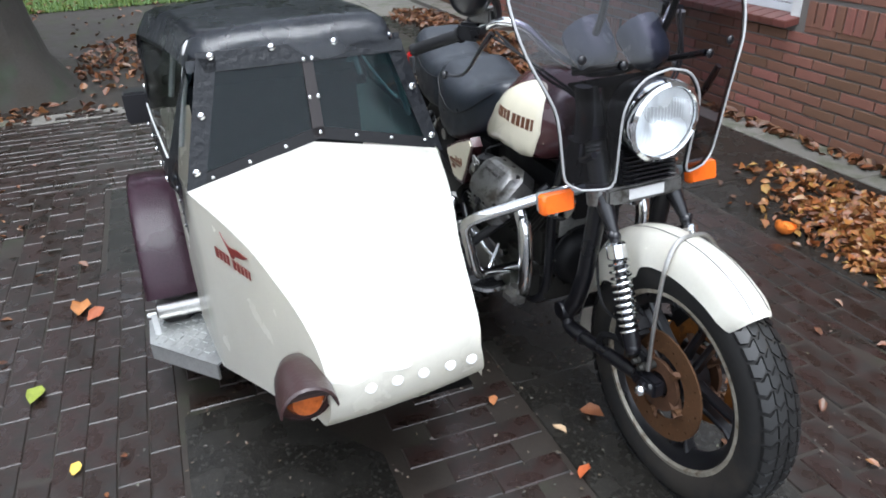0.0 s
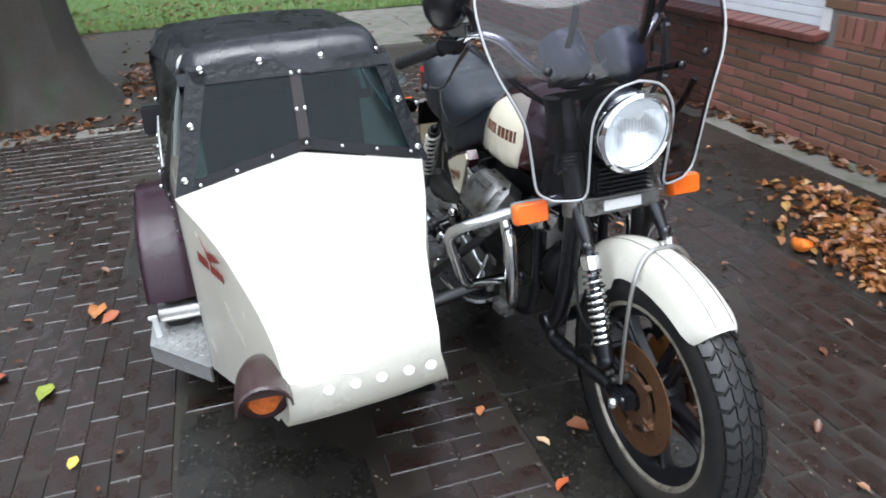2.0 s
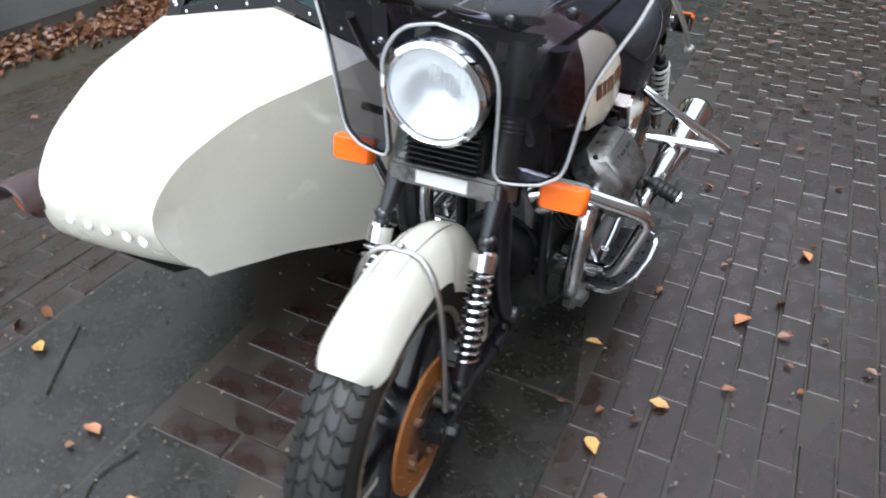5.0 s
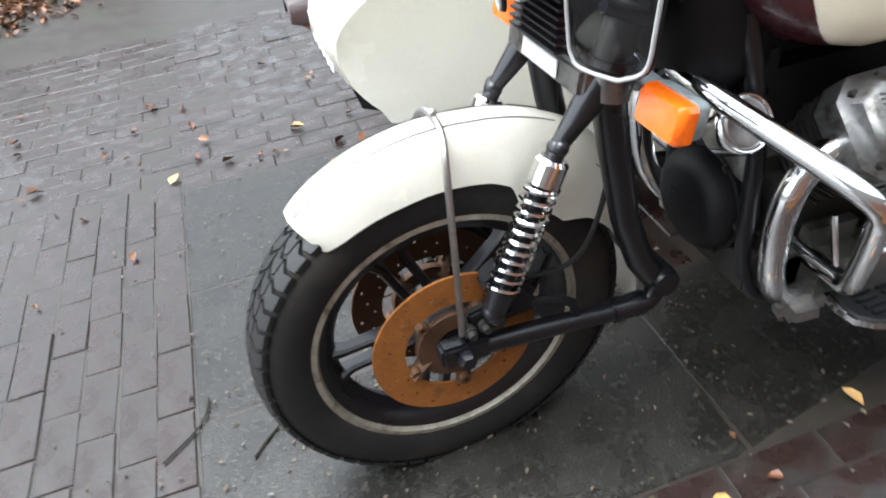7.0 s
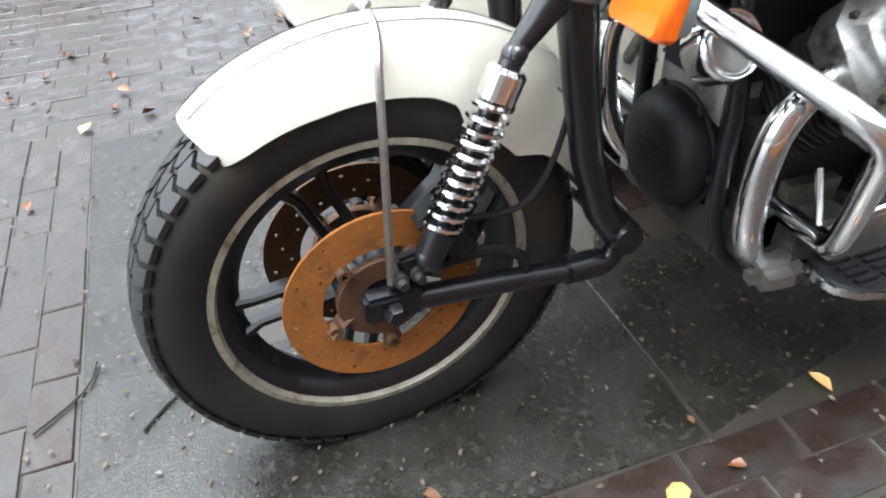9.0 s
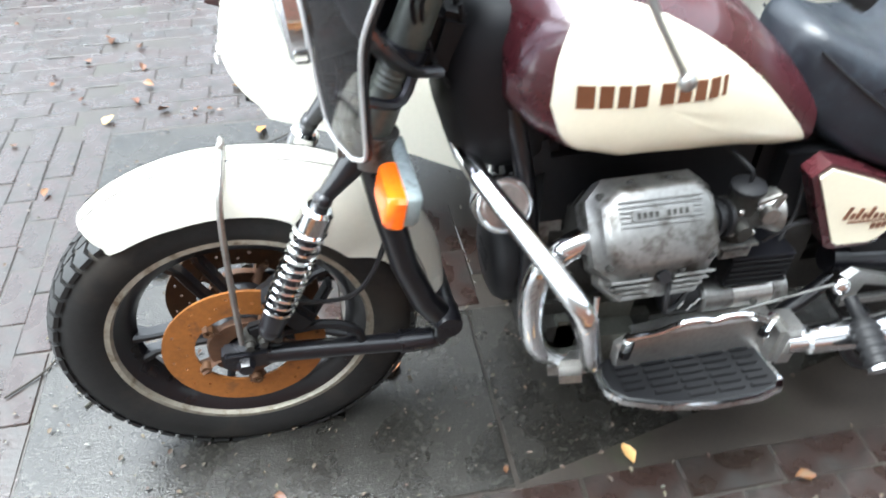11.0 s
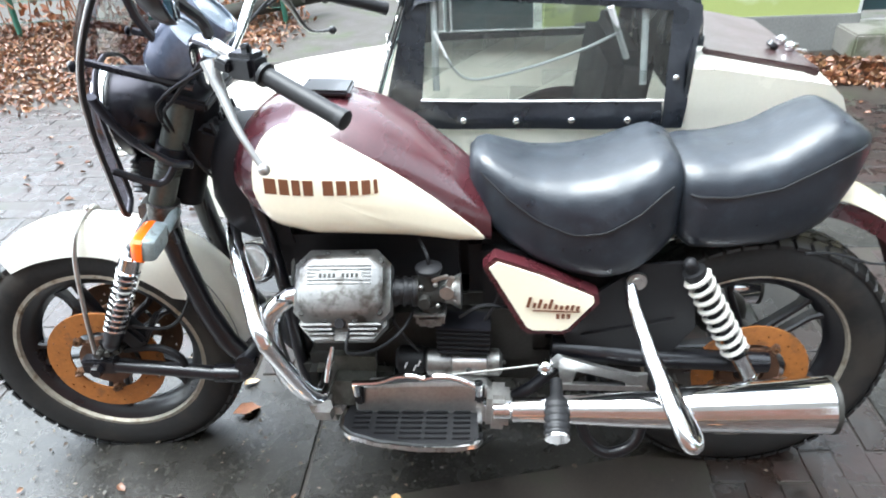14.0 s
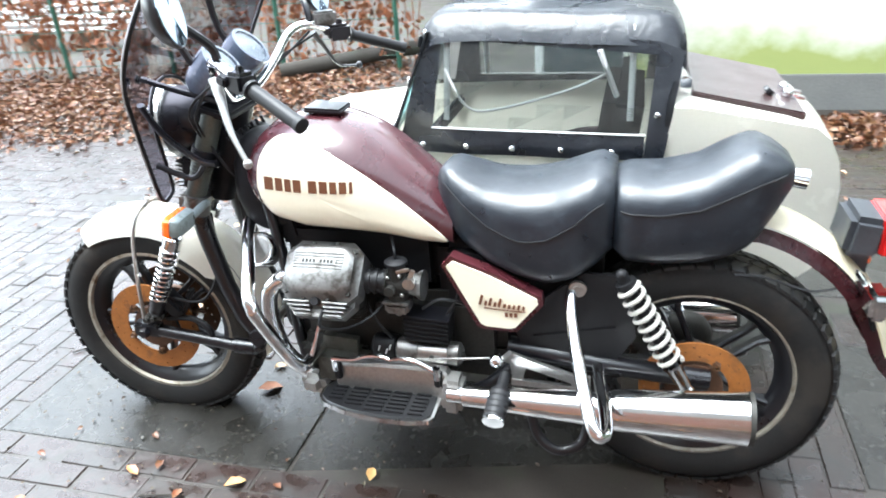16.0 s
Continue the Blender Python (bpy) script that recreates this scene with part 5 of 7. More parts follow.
    root, tip = Vector((1.082, s * 0.250, 0.338)), Vector((1.078, s * 0.325, 0.312))
    tube(bm, [(1.085, s * 0.20, 0.352), (1.083, s * 0.24, 0.342)] + [root.lerp(tip, k / 20) for k in range(21)], [0.013, 0.014] + [0.0245 + 0.0030 * (k // 2 % 2) for k in range(21)], 12, flat=0.85)
    peg = part("passenger_peg", bm, GRIP, bike, "black ribbed passenger peg")
    bm = bmesh.new()
    tube(bm, [(1.078, s * 0.326, 0.312), (1.0778, s * 0.332, 0.310)], 0.026, 12, flat=0.85)
    part("peg_end", bm, CHROME, peg)
    if s < 0:
        bm = bmesh.new()
        tube(bm, curve([(1.235, s * 0.145, 0.556), (1.240, s * 0.19, 0.530), (1.255, s * 0.26, 0.487), (1.290, s * 0.375, 0.415), (1.306, s * 0.412, 0.388), (1.322, s * 0.412, 0.374), (1.330, s * 0.37, 0.372), (1.30, s * 0.17, 0.375)], 5), 0.0145, 12)
        part("rear_guard", bm, CHROME, bike, "chrome rear guard bar")

bm = bmesh.new()
tube(bm, [(0.800, -0.155, 0.368), (0.806, -0.155, 0.368), (0.858, -0.155, 0.367), (0.859, -0.155, 0.367), (0.935, -0.155, 0.366), (0.936, -0.155, 0.366), (0.962, -0.155, 0.365), (0.970, -0.155, 0.365)],
     [0.022, 0.030, 0.030, 0.0285, 0.0285, 0.031, 0.031, 0.020], 20)
starter = part("starter_motor", bm, ALLOY, bike, "alloy starter motor")
bm = bmesh.new()
tube(bm, [(0.860, -0.155, 0.367), (0.861, -0.155, 0.367), (0.934, -0.155, 0.366), (0.935, -0.155, 0.366)], [0.0285, 0.0295, 0.0295, 0.0285], 20)
part("band", bm, STEEL, starter, "dull steel starter body")
for px, py, pz in ((0.897, -0.186, 0.368), (0.972, -0.158, 0.366)):
    bm = bmesh.new()
    ball(bm, (px, py, pz), 0.007, 8)
    part("terminal", bm, DARK_ALLOY, starter)
bm = bmesh.new()
tube(bm, [(0.735, -0.150, 0.372), (0.742, -0.150, 0.372), (0.795, -0.150, 0.370), (0.802, -0.150, 0.370)], [0.022, 0.031, 0.031, 0.024], 16)
relay = part("starter_solenoid", bm, DULL, bike, "black starter solenoid with pale label marks")
# short pale bars for the white label marks
for k, (px, pz) in enumerate(((0.756, 0.382), (0.775, 0.374), (0.785, 0.386))):
    bm = bmesh.new()
    tube(bm, [(px, -0.180, pz - 0.010), (px + 0.006, -0.182, pz + 0.006)], 0.0018, 6)
    part("label_mark", bm, TRIM, relay, "pale label mark")
bm = bmesh.new()
box(bm, (0.887, -0.150, 0.440), (0.112, 0.060, 0.070), (0, 3, 0), 0.004)
eb = part("regulator_box", bm, DULL, bike, "black ribbed electrical box")
for k in range(5):
    bm = bmesh.new()
    box(bm, (0.887, -0.181, 0.416 + 0.0125 * k), (0.114, 0.008, 0.005), (0, 3, 0), 0.001)
    part("rib", bm, DULL, eb)
bm = bmesh.new()
box(bm, (0.887, -0.150, 0.4765), (0.118, 0.070, 0.005), (0, 3, 0), 0.002)
part("lid", bm, BLACK, eb)
for pts in (((0.79, -0.16, 0.40), (0.76, -0.17, 0.45), (0.73, -0.15, 0.50), (0.74, -0.10, 0.56)), ((0.93, -0.15, 0.47), (0.96, -0.13, 0.52), (0.97, -0.10, 0.60)), ((0.88, -0.17, 0.50), (0.93, -0.17, 0.53), (0.99, -0.14, 0.50))):
    bm = bmesh.new()
    tube(bm, curve(pts, 6), 0.004, 6)
    part("engine_cable", bm, GRIP, bike)
bm = bmesh.new()
tube(bm, [(0.862, -0.205, 0.372), (1.045, -0.190, 0.386)], 0.0026, 8)
part("linkage_rod", bm, ALLOY, bike)
bm = bmesh.new()
bm = bmesh.new()
tube(bm, curve([(1.14, -0.17, 0.245), (1.16, -0.19, 0.17), (1.21, -0.20, 0.135), (1.27, -0.19, 0.16), (1.29, -0.17, 0.25)], 5), 0.013, 10)
tube(bm, [(1.18, -0.18, 0.25), (1.18, 0.18, 0.25)], 0.014, 10)
part("centre_stand", bm, BLACK, bike, "black centre stand tube")
bm = bmesh.new()
box(bm, (1.04, 0.0, 0.30), (0.30, 0.16, 0.12), (0, 0, 0), 0.02)
tube(bm, [(1.10, 0.115, 0.375), (1.45, 0.12, 0.34)], 0.045, 16)
ball(bm, (1.515, 0.10, 0.318), 0.066, 16, (1, 0.7, 1))
part("gearbox", bm, DARK_ALLOY, bike, "dark alloy gearbox and shaft drive")

# rear fender: cream crown between maroon skirts
RF = [(118, 0.372), (95, 0.395), (78, 0.414), (60, 0.408), (45, 0.404), (25, 0.399), (12, 0.402), (5, 0.411), (-2, 0.432)]
rear_guard = mudguard("rear_fender", (1.555, 0.0, 0.332), RF, 0.088, 0.050, CREAM, bike, "cream rear fender with maroon skirts", -0.80, 0.80, 0.0, False, tail=True)
for s in (-1, 1):
    mudguard("skirt", (1.555, 0.0, 0.332), RF, 0.090, 0.062, MAROON, rear_guard, "maroon fender skirt", s * 0.80, s * 1.0, 0.002, False, tail=True)
bm = bmesh.new()
box(bm, (1.838, -0.005, 0.688), (0.074, 0.135, 0.094), (0, 8, 0), 0.014)
box(bm, (1.838, -0.005, 0.618), (0.05, 0.06, 0.07), (0, 0, 0), 0.008)
tail = part("tail_lamp", bm, HOUSING, bike, "black tail lamp housing with red lens")
bm = bmesh.new()
loft(bm, [[(x, -0.005 + y * k, z + h * k) for y, h in ((-0.064, -0.043), (0.064, -0.043), (0.064, 0.043), (-0.064, 0.043))] for x, z, k in ((1.868, 0.692, 1.0), (1.905, 0.692, 0.98), (1.925, 0.676, 0.66))])
bmesh.ops.bevel(bm, geom=bm.edges[:], offset=0.006, segments=2, affect="EDGES")
part("lens", bm, RED, tail, "red lens")
for s in (-1, 1):
    bm = bmesh.new()
    tube(bm, [(1.835, s * 0.04, 0.60), (1.855, s * 0.11, 0.578)], 0.010, 8)
    box(bm, (1.862, s * 0.13, 0.575), (0.040, 0.075, 0.062), (0, 0, 0), 0.010)
    r = part("rear_turn_signal", bm, CHROME, bike, "chrome rear turn signal with amber lens")
    bm = bmesh.new()
    box(bm, (1.895, s * 0.13, 0.573), (0.030, 0.072, 0.060), (0, 0, 0), 0.008)
    part("lens", bm, AMBER, r, "amber lens")
bm = bmesh.new()
tube(bm, [(1.70, 0.19, 0.735), (1.765, 0.19, 0.725)], [0.022, 0.026], 14)
part("rack_stub", bm, CHROME, bike, "chrome tube end")
bm = bmesh.new()
box(bm, (1.868, 0.0, 0.535), (0.012, 0.17, 0.13), (0, -18, 0), 0.004)
part("plate_holder", bm, DULL, bike, "black number plate holder")
bm = bmesh.new()
tube(bm, curve([(1.58, -0.125, 0.618), (1.65, -0.105, 0.605), (1.75, -0.10, 0.575), (1.86, -0.05, 0.585)], 4), 0.003, 5)
part("tail_wire", bm, GRIP, bike)

# ---- sidecar: hood, fittings and wheel ----
HOOD_T = [(0.725, 1.052), (0.734, 1.076), (0.752, 1.086), (0.82, 1.091), (0.95, 1.092), (1.10, 1.088), (1.30, 1.080), (1.42, 1.069), (1.452, 1.050), (1.468, 1.005)]


def hood_y(s, z, x):
    """Side of the hood: s -1 towards the motorcycle, 1 outwards."""
    lo, hi = (flank_r(x) - 0.015, 0.474) if s < 0 else (lerp([(0.65, 1.088), (0.75, 1.106), (1.3, 1.140), (1.47, 1.140)], x), lerp([(0.74, 1.000), (1.47, 1.120)], x))
    return lo + (hi - lo) * max(0.0, min(1.0, (z - 0.74) / 0.30))


def hood_patch(bm, s, fb, rb, rt, ft, off=0.0):
    """A piece of the hood's side between four corners of (x, z)."""
    rows = []
    for i in range(9):
        u = i / 8
        lo = (fb[0] + (rb[0] - fb[0]) * u, fb[1] + (rb[1] - fb[1]) * u)
        hi = (ft[0] + (rt[0] - ft[0]) * u, ft[1] + (rt[1] - ft[1]) * u)
        pts = [(lo[0] + (hi[0] - lo[0]) * k / 6, lo[1] + (hi[1] - lo[1]) * k / 6) for k in range(7)]
        rows.append([(x, hood_y(s, z, x) + s * off + s * 0.004 * math.sin(17 * x + 9 * z), z) for x, z in pts])
    loft(bm, rows, close=False)
    bmesh.ops.solidify(bm, geom=bm.faces[:], thickness=0.003)


hood = new("hood")
hood.parent = car
tagged(hood, "black leathercloth hood with clear vinyl windows")
bm = bmesh.new()
rings = []
for x, t in [(0.716, 1.006), (0.721, 1.035)] + [(0.725 + 0.743 * k / 20, lerp(HOOD_T, 0.725 + 0.743 * k / 20)) for k in range(21)] + [(1.472, 0.95), (1.474, 0.90)]:
    ring = []
    flat = 1.0 if 0.724 < x < 1.469 else 0.0
    for k in range(21):
        f = k / 20
        y = 0.462 + (lerp([(0.74, 1.006), (1.47, 1.130)], x) - 0.462) * f
        e = abs(2 * f - 1)
        z = t + flat * (0.012 * (1 - e ** 2) - 0.075 * max(0, (e - 0.86) / 0.14) ** 1.6) + 0.004 * math.sin(9 * x + 5 * f) * flat
        ring.append((x + (0.006 * math.sin(11 * f) if flat == 0 else 0), y + (0.006 if e > 0.99 else 0) * (1 if f > 0.5 else -1), z))
    rings.append(ring)
loft(bm, rings, close=False)
bmesh.ops.solidify(bm, geom=bm.faces[:], thickness=0.004)
part("roof", bm, CLOTH, hood, "creased black leathercloth roof", angle=60)
for s in (-1, 1):
    for corners in (((0.652, 0.715), (0.758, 0.715), (0.786, 1.045), (0.738, 1.045)), ((1.370, 0.706), (1.423, 0.704), (1.466, 0.985), (1.396, 1.010)),
                    ((0.758, 0.715), (1.370, 0.706), (1.371, 0.772), (0.762, 0.784)), ((0.784, 1.028), (1.396, 0.976), (1.398, 1.010), (0.786, 1.045))):
        bm = bmesh.new()
        hood_patch(bm, s, *corners)
        part("border", bm, CLOTH, hood, "black leathercloth border", angle=60)
    bm = bmesh.new()
    hood_patch(bm, s, (0.756, 0.780), (1.375, 0.768), (1.399, 0.985), (0.780, 1.035), -0.004)
    w = part("side_window", bm, CLEAR, hood, "wavy clear vinyl side window", angle=60)
    bm = bmesh.new()
    tube(bm, curve([(x, hood_y(s, 0.779, x) + s * 0.004, 0.787 - 0.019 * (x - 0.76)) for x in (0.762, 0.95, 1.15, 1.371)], 4), 0.003, 6)
    part("welt", bm, TRIM, hood, "pale vinyl welt")
    for x in (0.735, 0.87, 1.005, 1.145, 1.285):
        bm = bmesh.new()
        ball(bm, (x, hood_y(s, 0.735, x) + s * 0.006, 0.738 - 0.014 * (x - 0.8)), 0.0085, 10, (1, 0.6, 1))
        part("snap", bm, CHROME, hood, "round chrome snap")
    bm = bmesh.new()
    ball(bm, (1.402, hood_y(s, 0.826, 1.402) + s * 0.006, 0.826), 0.009, 10, (1, 0.6, 1))
    part("snap", bm, CHROME, hood)

# front screen of the hood: plane leans back, outline points placed along camera sight lines
def front_x(y, z):
    return 0.615 + 0.40 * (z - 0.757) - 0.07 * (y - 0.73)


def front_quad(bm, pts, thick=0.004, off=0.0):
    a = [bm.verts.new((front_x(y, z) - off, y, z)) for y, z in pts]
    b = [bm.verts.new((front_x(y, z) - off - thick, y, z)) for y, z in pts]
    bm.faces.new(a)
    bm.faces.new(b[::-1])
    for i in range(len(a)):
        j = (i + 1) % len(a)
        bm.faces.new((a[i], a[j], b[j], b[i]))


for name, pts, m, label in (
        ("screen_border", [(1.068, 0.748), (1.021, 0.759), (0.938, 1.035), (0.986, 1.043)], BORDER, "black wrinkled cloth screen border"),
        ("screen_border", [(0.382, 0.740), (0.424, 0.753), (0.501, 1.030), (0.456, 1.036)], BORDER, "black wrinkled cloth screen border"),
        ("screen_border", [(0.986, 1.053), (0.455, 1.047), (0.467, 1.002), (0.971, 1.008)], BORDER, "black wrinkled cloth screen border"),
        ("screen_foot", [(1.060, 0.750), (0.717, 0.821), (0.716, 0.850), (1.035, 0.783)], DULL, "dark screen foot rail"),
        ("screen_foot", [(0.384, 0.743), (0.717, 0.821), (0.716, 0.850), (0.402, 0.774)], DULL, "dark screen foot rail"),
        ("centre_strip", [(0.703, 0.824), (0.734, 0.824), (0.729, 1.027), (0.701, 1.027)], STRIP, "dark centre strip")):
    bm = bmesh.new()
    front_quad(bm, pts, 0.005, 0.003 if m is BORDER else 0.001)
    part(name, bm, m, hood, label, smooth=False)
for pts in ([(1.050, 0.758), (0.719, 0.824), (0.714, 1.037), (0.960, 1.040)], [(0.399, 0.750), (0.715, 0.824), (0.712, 1.037), (0.484, 1.035)]):
    bm = bmesh.new()
    front_quad(bm, pts, 0.003, -0.003)
    part("front_window", bm, FRONT_CLEAR, hood, "clear vinyl front window", smooth=False)
for y, z in ((0.952, 1.043), (0.801, 1.048), (0.639, 1.044), (0.488, 1.042), (0.999, 0.915), (1.036, 0.792), (0.444, 0.913), (0.410, 0.784)):
    bm = bmesh.new()
    ball(bm, (front_x(y, z) - 0.012, y, z), 0.0105, 12, (0.6, 1, 1))
    part("snap", bm, CHROME, hood)
for y, z in ((0.703, 1.011), (0.725, 1.011), (0.704, 0.922), (0.726, 0.922)):
    bm = bmesh.new()
    ball(bm, (front_x(y, z) - 0.009, y, z), 0.006, 8, (0.6, 1, 1))
    part("rivet", bm, CHROME, hood)
for k in range(7):
    y = 1.0 - 0.095 * k
    bm = bmesh.new()
    z = 0.837 - 0.219 * abs(y - 0.717)
    ball(bm, (front_x(y, z) - 0.008, y, z), 0.0055, 8, (0.6, 1, 1))
    part("rivet", bm, CHROME, hood)
for k in range(4):
    bm = bmesh.new()
    ball(bm, (0.668 + 0.004 * k, flank_l(0.67) + 0.012, 0.735 - 0.037 * k), 0.0055, 8, (1, 0.6, 1))
    part("rivet", bm, CHROME, hood)
# flap of the hood that hangs over the outer panel beside the screen
bm = bmesh.new()
loft(bm, [[(x, max(flank_l(x), 1.06) + 0.008, z) for x in (a, (a + b) / 2, b)] for a, b, z in ((0.600, 0.760, 0.770), (0.632, 0.745, 0.720), (0.652, 0.720, 0.665), (0.662, 0.695, 0.605))], close=False)
bmesh.ops.solidify(bm, geom=bm.faces[:], thickness=0.003)
part("flap", bm, CLOTH, hood, "black hanging flap")
# back of the hood, bows, seat inside
bm = bmesh.new()
loft(bm, [[(1.425, 0.372 + 0.76 * k / 8, z) if z < 0.9 else (1.462, 0.475 + 0.64 * k / 8, z) for k in range(9)] for z in (0.74, 0.86, 0.98)], close=False)
bmesh.ops.solidify(bm, geom=bm.faces[:], thickness=0.004)
part("back", bm, CLOTH, hood, "black leathercloth back")
for x in (0.80, 1.33):
    bm = bmesh.new()
    t = lerp(HOOD_T, x) - 0.02
    tube(bm, curve([(x, 0.42, 0.80), (x, 0.475, 1.0), (x, 0.52, t), (x, 0.74, t + 0.008), (x, 0.97, t), (x, 1.01, 1.0), (x, 1.06, 0.80)], 5), 0.009, 8)
    part("bow", bm, TRIM, hood, "pale hood bow")
bm = bmesh.new()
tube(bm, curve([(1.29, 0.46, 0.86), (1.24, 0.455, 0.99)], 2), 0.016, 8, flat=0.5)
tube(bm, curve([(0.80, 0.43, 0.95), (0.86, 0.425, 0.84), (0.95, 0.425, 0.83), (1.15, 0.44, 0.88), (1.27, 0.45, 0.93)], 5), 0.004, 6)
part("brace", bm, TRIM, hood, "pale hood brace")
bm = bmesh.new()
box(bm, (1.28, 0.73, 0.62), (0.12, 0.56, 0.50), (0, 8, 0), 0.04)
box(bm, (1.05, 0.73, 0.46), (0.45, 0.56, 0.16), (0, -4, 0), 0.04)
box(bm, (0.70, 0.73, 0.70), (0.03, 0.60, 0.05), (0, 0, 0), 0.01)
part("bench", bm, SKIN, car, "bench inside, near black for the dim interior")

# luggage lid on the tail
bm = bmesh.new()
lid = [(1.490, 0.478, 0.848), (1.790, 0.482, 0.786), (1.790, 1.010, 0.790), (1.490, 1.035, 0.852)]
up = Vector((0.16, 0, 0.98)) * 0.022
loft(bm, [[Vector(q) for q in lid], [Vector(q) + up for q in lid]])
bmesh.ops.bevel(bm, geom=bm.edges[:], offset=0.004, segments=2, affect="EDGES")
lid_ob = part("luggage_lid", bm, BROWN, car, "dark brown hinged luggage lid")
bm = bmesh.new()
lathe(bm, [(0, 0.012), (0.016, 0.012), (0.018, 0.0), (0.011, -0.004), (0, -0.004)], Matrix.Translation((1.71, 0.62, 0.832)) @ Matrix.Rotation(radians(40), 4, "Y"), 16)
part("lock_cup", bm, BLACK, lid_ob)
for y in (0.63, 0.70):
    bm = bmesh.new()
    ball(bm, (1.765, y, 0.826), 0.016, 10)
    box(bm, (1.790, y, 0.814), (0.05, 0.016, 0.012), (0, 10, 0), 0.003)
    part("catch", bm, CHROME, lid_ob, "chrome catch")
for y in (0.50, 0.98):
    bm = bmesh.new()
    box(bm, (1.476, y, 0.880), (0.03, 0.02, 0.05), (0, 0, 0), 0.005)
    tube(bm, [(1.476, y - 0.015, 0.895), (1.476, y + 0.015, 0.895)], 0.009, 8)
    part("hinge", bm, CHROME, lid_ob, "chrome hinge")

# patches and holes on the nose, and the plain emblem on the outer panel
for k, y in enumerate((0.800, 0.745, 0.690, 0.632, 0.585)):
    bm = bmesh.new()
    lathe(bm, [(0.0125, 0.0), (0.0100, 0.003), (0.0, 0.0035)], Matrix.Translation((-0.0425, y, 0.530 + 0.002 * k)) @ Matrix.Rotation(radians(-90), 4, "Y"), 14)
    part("filler_dot", bm, FILLER, car, "white filler dot")
for y, z, w, h in ((0.838, 0.572, 0.036, 0.020), (0.745, 0.566, 0.030, 0.009)):
    bm = bmesh.new()
    pts = [(y + w * math.cos(a) * (1 + 0.25 * math.sin(3 * a + w * 90)), z + h * math.sin(a) * (1 + 0.3 * math.sin(2 * a))) for a in [2 * math.pi * k / 20 for k in range(20)]]
    a = [bm.verts.new((lerp([(0.43, -0.002), (0.468, -0.028), (0.515, -0.042), (0.572, -0.038), (0.625, -0.010)], pz) - 0.0022, py, pz)) for py, pz in pts]
    bm.faces.new(a)
    part("filler_patch", bm, PATCH, car, "pale rubbed filler patch", smooth=False)


def on_flank(x, z, off):
    return Vector((x, flank_l(x) + off, z))


bm = bmesh.new()
wing = [(0.388, 0.724), (0.372, 0.712), (0.350, 0.702), (0.325, 0.706), (0.300, 0.712), (0.262, 0.712), (0.243, 0.716), (0.270, 0.702), (0.300, 0.694), (0.318, 0.690), (0.325, 0.680), (0.340, 0.678), (0.346, 0.690), (0.362, 0.700)]
a = [bm.verts.new(on_flank(x, z, 0.006)) for x, z in wing]
b = [bm.verts.new(on_flank(x, z, 0.0078)) for x, z in wing]
bm.faces.new(b)
bm.faces.new(a[::-1])
for i in range(len(a)):
    j = (i + 1) % len(a)
    bm.faces.new((a[i], a[j], b[j], b[i]))
RED_LETTER = mat("red_brown_lettering", (0.17, 0.022, 0.018), 0.4, vary=0.1)
part("emblem", bm, RED_LETTER, car, "dark red winged shape", smooth=False)
x = 0.438
for k, w in enumerate((0.017, 0.013, 0.011, 0.013, 0, 0.013, 0.013, 0.011, 0.011, 0.006)):
    if w == 0:
        x -= 0.014
        continue
    bm = bmesh.new()
    z, h = 0.640 + (0.44 - x) * 0.11, 0.027 - (0.44 - x) * 0.03
    q = [(x, z), (x - w, z + w * 0.11), (x - w, z + h), (x, z + h)]
    a = [bm.verts.new(on_flank(px, pz, 0.006)) for px, pz in q]
    b = [bm.verts.new(on_flank(px, pz, 0.0078)) for px, pz in q]
    bm.faces.new(b)
    for i in range(4):
        j = (i + 1) % 4
        bm.faces.new((a[i], a[j], b[j], b[i]))
    part("lettering", bm, RED_LETTER, car, "dark red block")
    x -= w + 0.0085

# corner lamp under a brown hood
L = Matrix.Translation((0.004, 0.928, 0.545)) @ Matrix.Rotation(radians(-90), 4, "Y")
bm = bmesh.new()
n = 20
rings = []
for h, r in ((0.090, 0.052), (0.086, 0.056), (0.04, 0.056), (-0.02, 0.050), (-0.06, 0.036), (-0.08, 0.01)):
    ring = []
    for k in range(n):
        a = 2 * math.pi * k / n
        v = L @ Vector((r * math.cos(a), r * math.sin(a), 0))
        front = h if (h < 0.05 or math.cos(a) > -0.1) else 0.035
        ring.append((v.x - front, v.y, v.z))
    rings.append(ring)
loft(bm, rings)
lampc = part("corner_lamp", bm, BROWN, car, "amber corner lamp under a brown metal hood")
bm = bmesh.new()
lathe(bm, [(0.041, 0.020), (0.040, 0.045), (0.028, 0.060), (0.0, 0.066)], L, 20)
part("lens", bm, DIM_AMBER, lampc, "dull amber lens")
bm = bmesh.new()
box(bm, (0.03, 0.905, 0.53), (0.10, 0.05, 0.07), (0, 0, 0), 0.006)
part("lamp_foot", bm, BLACK, lampc)

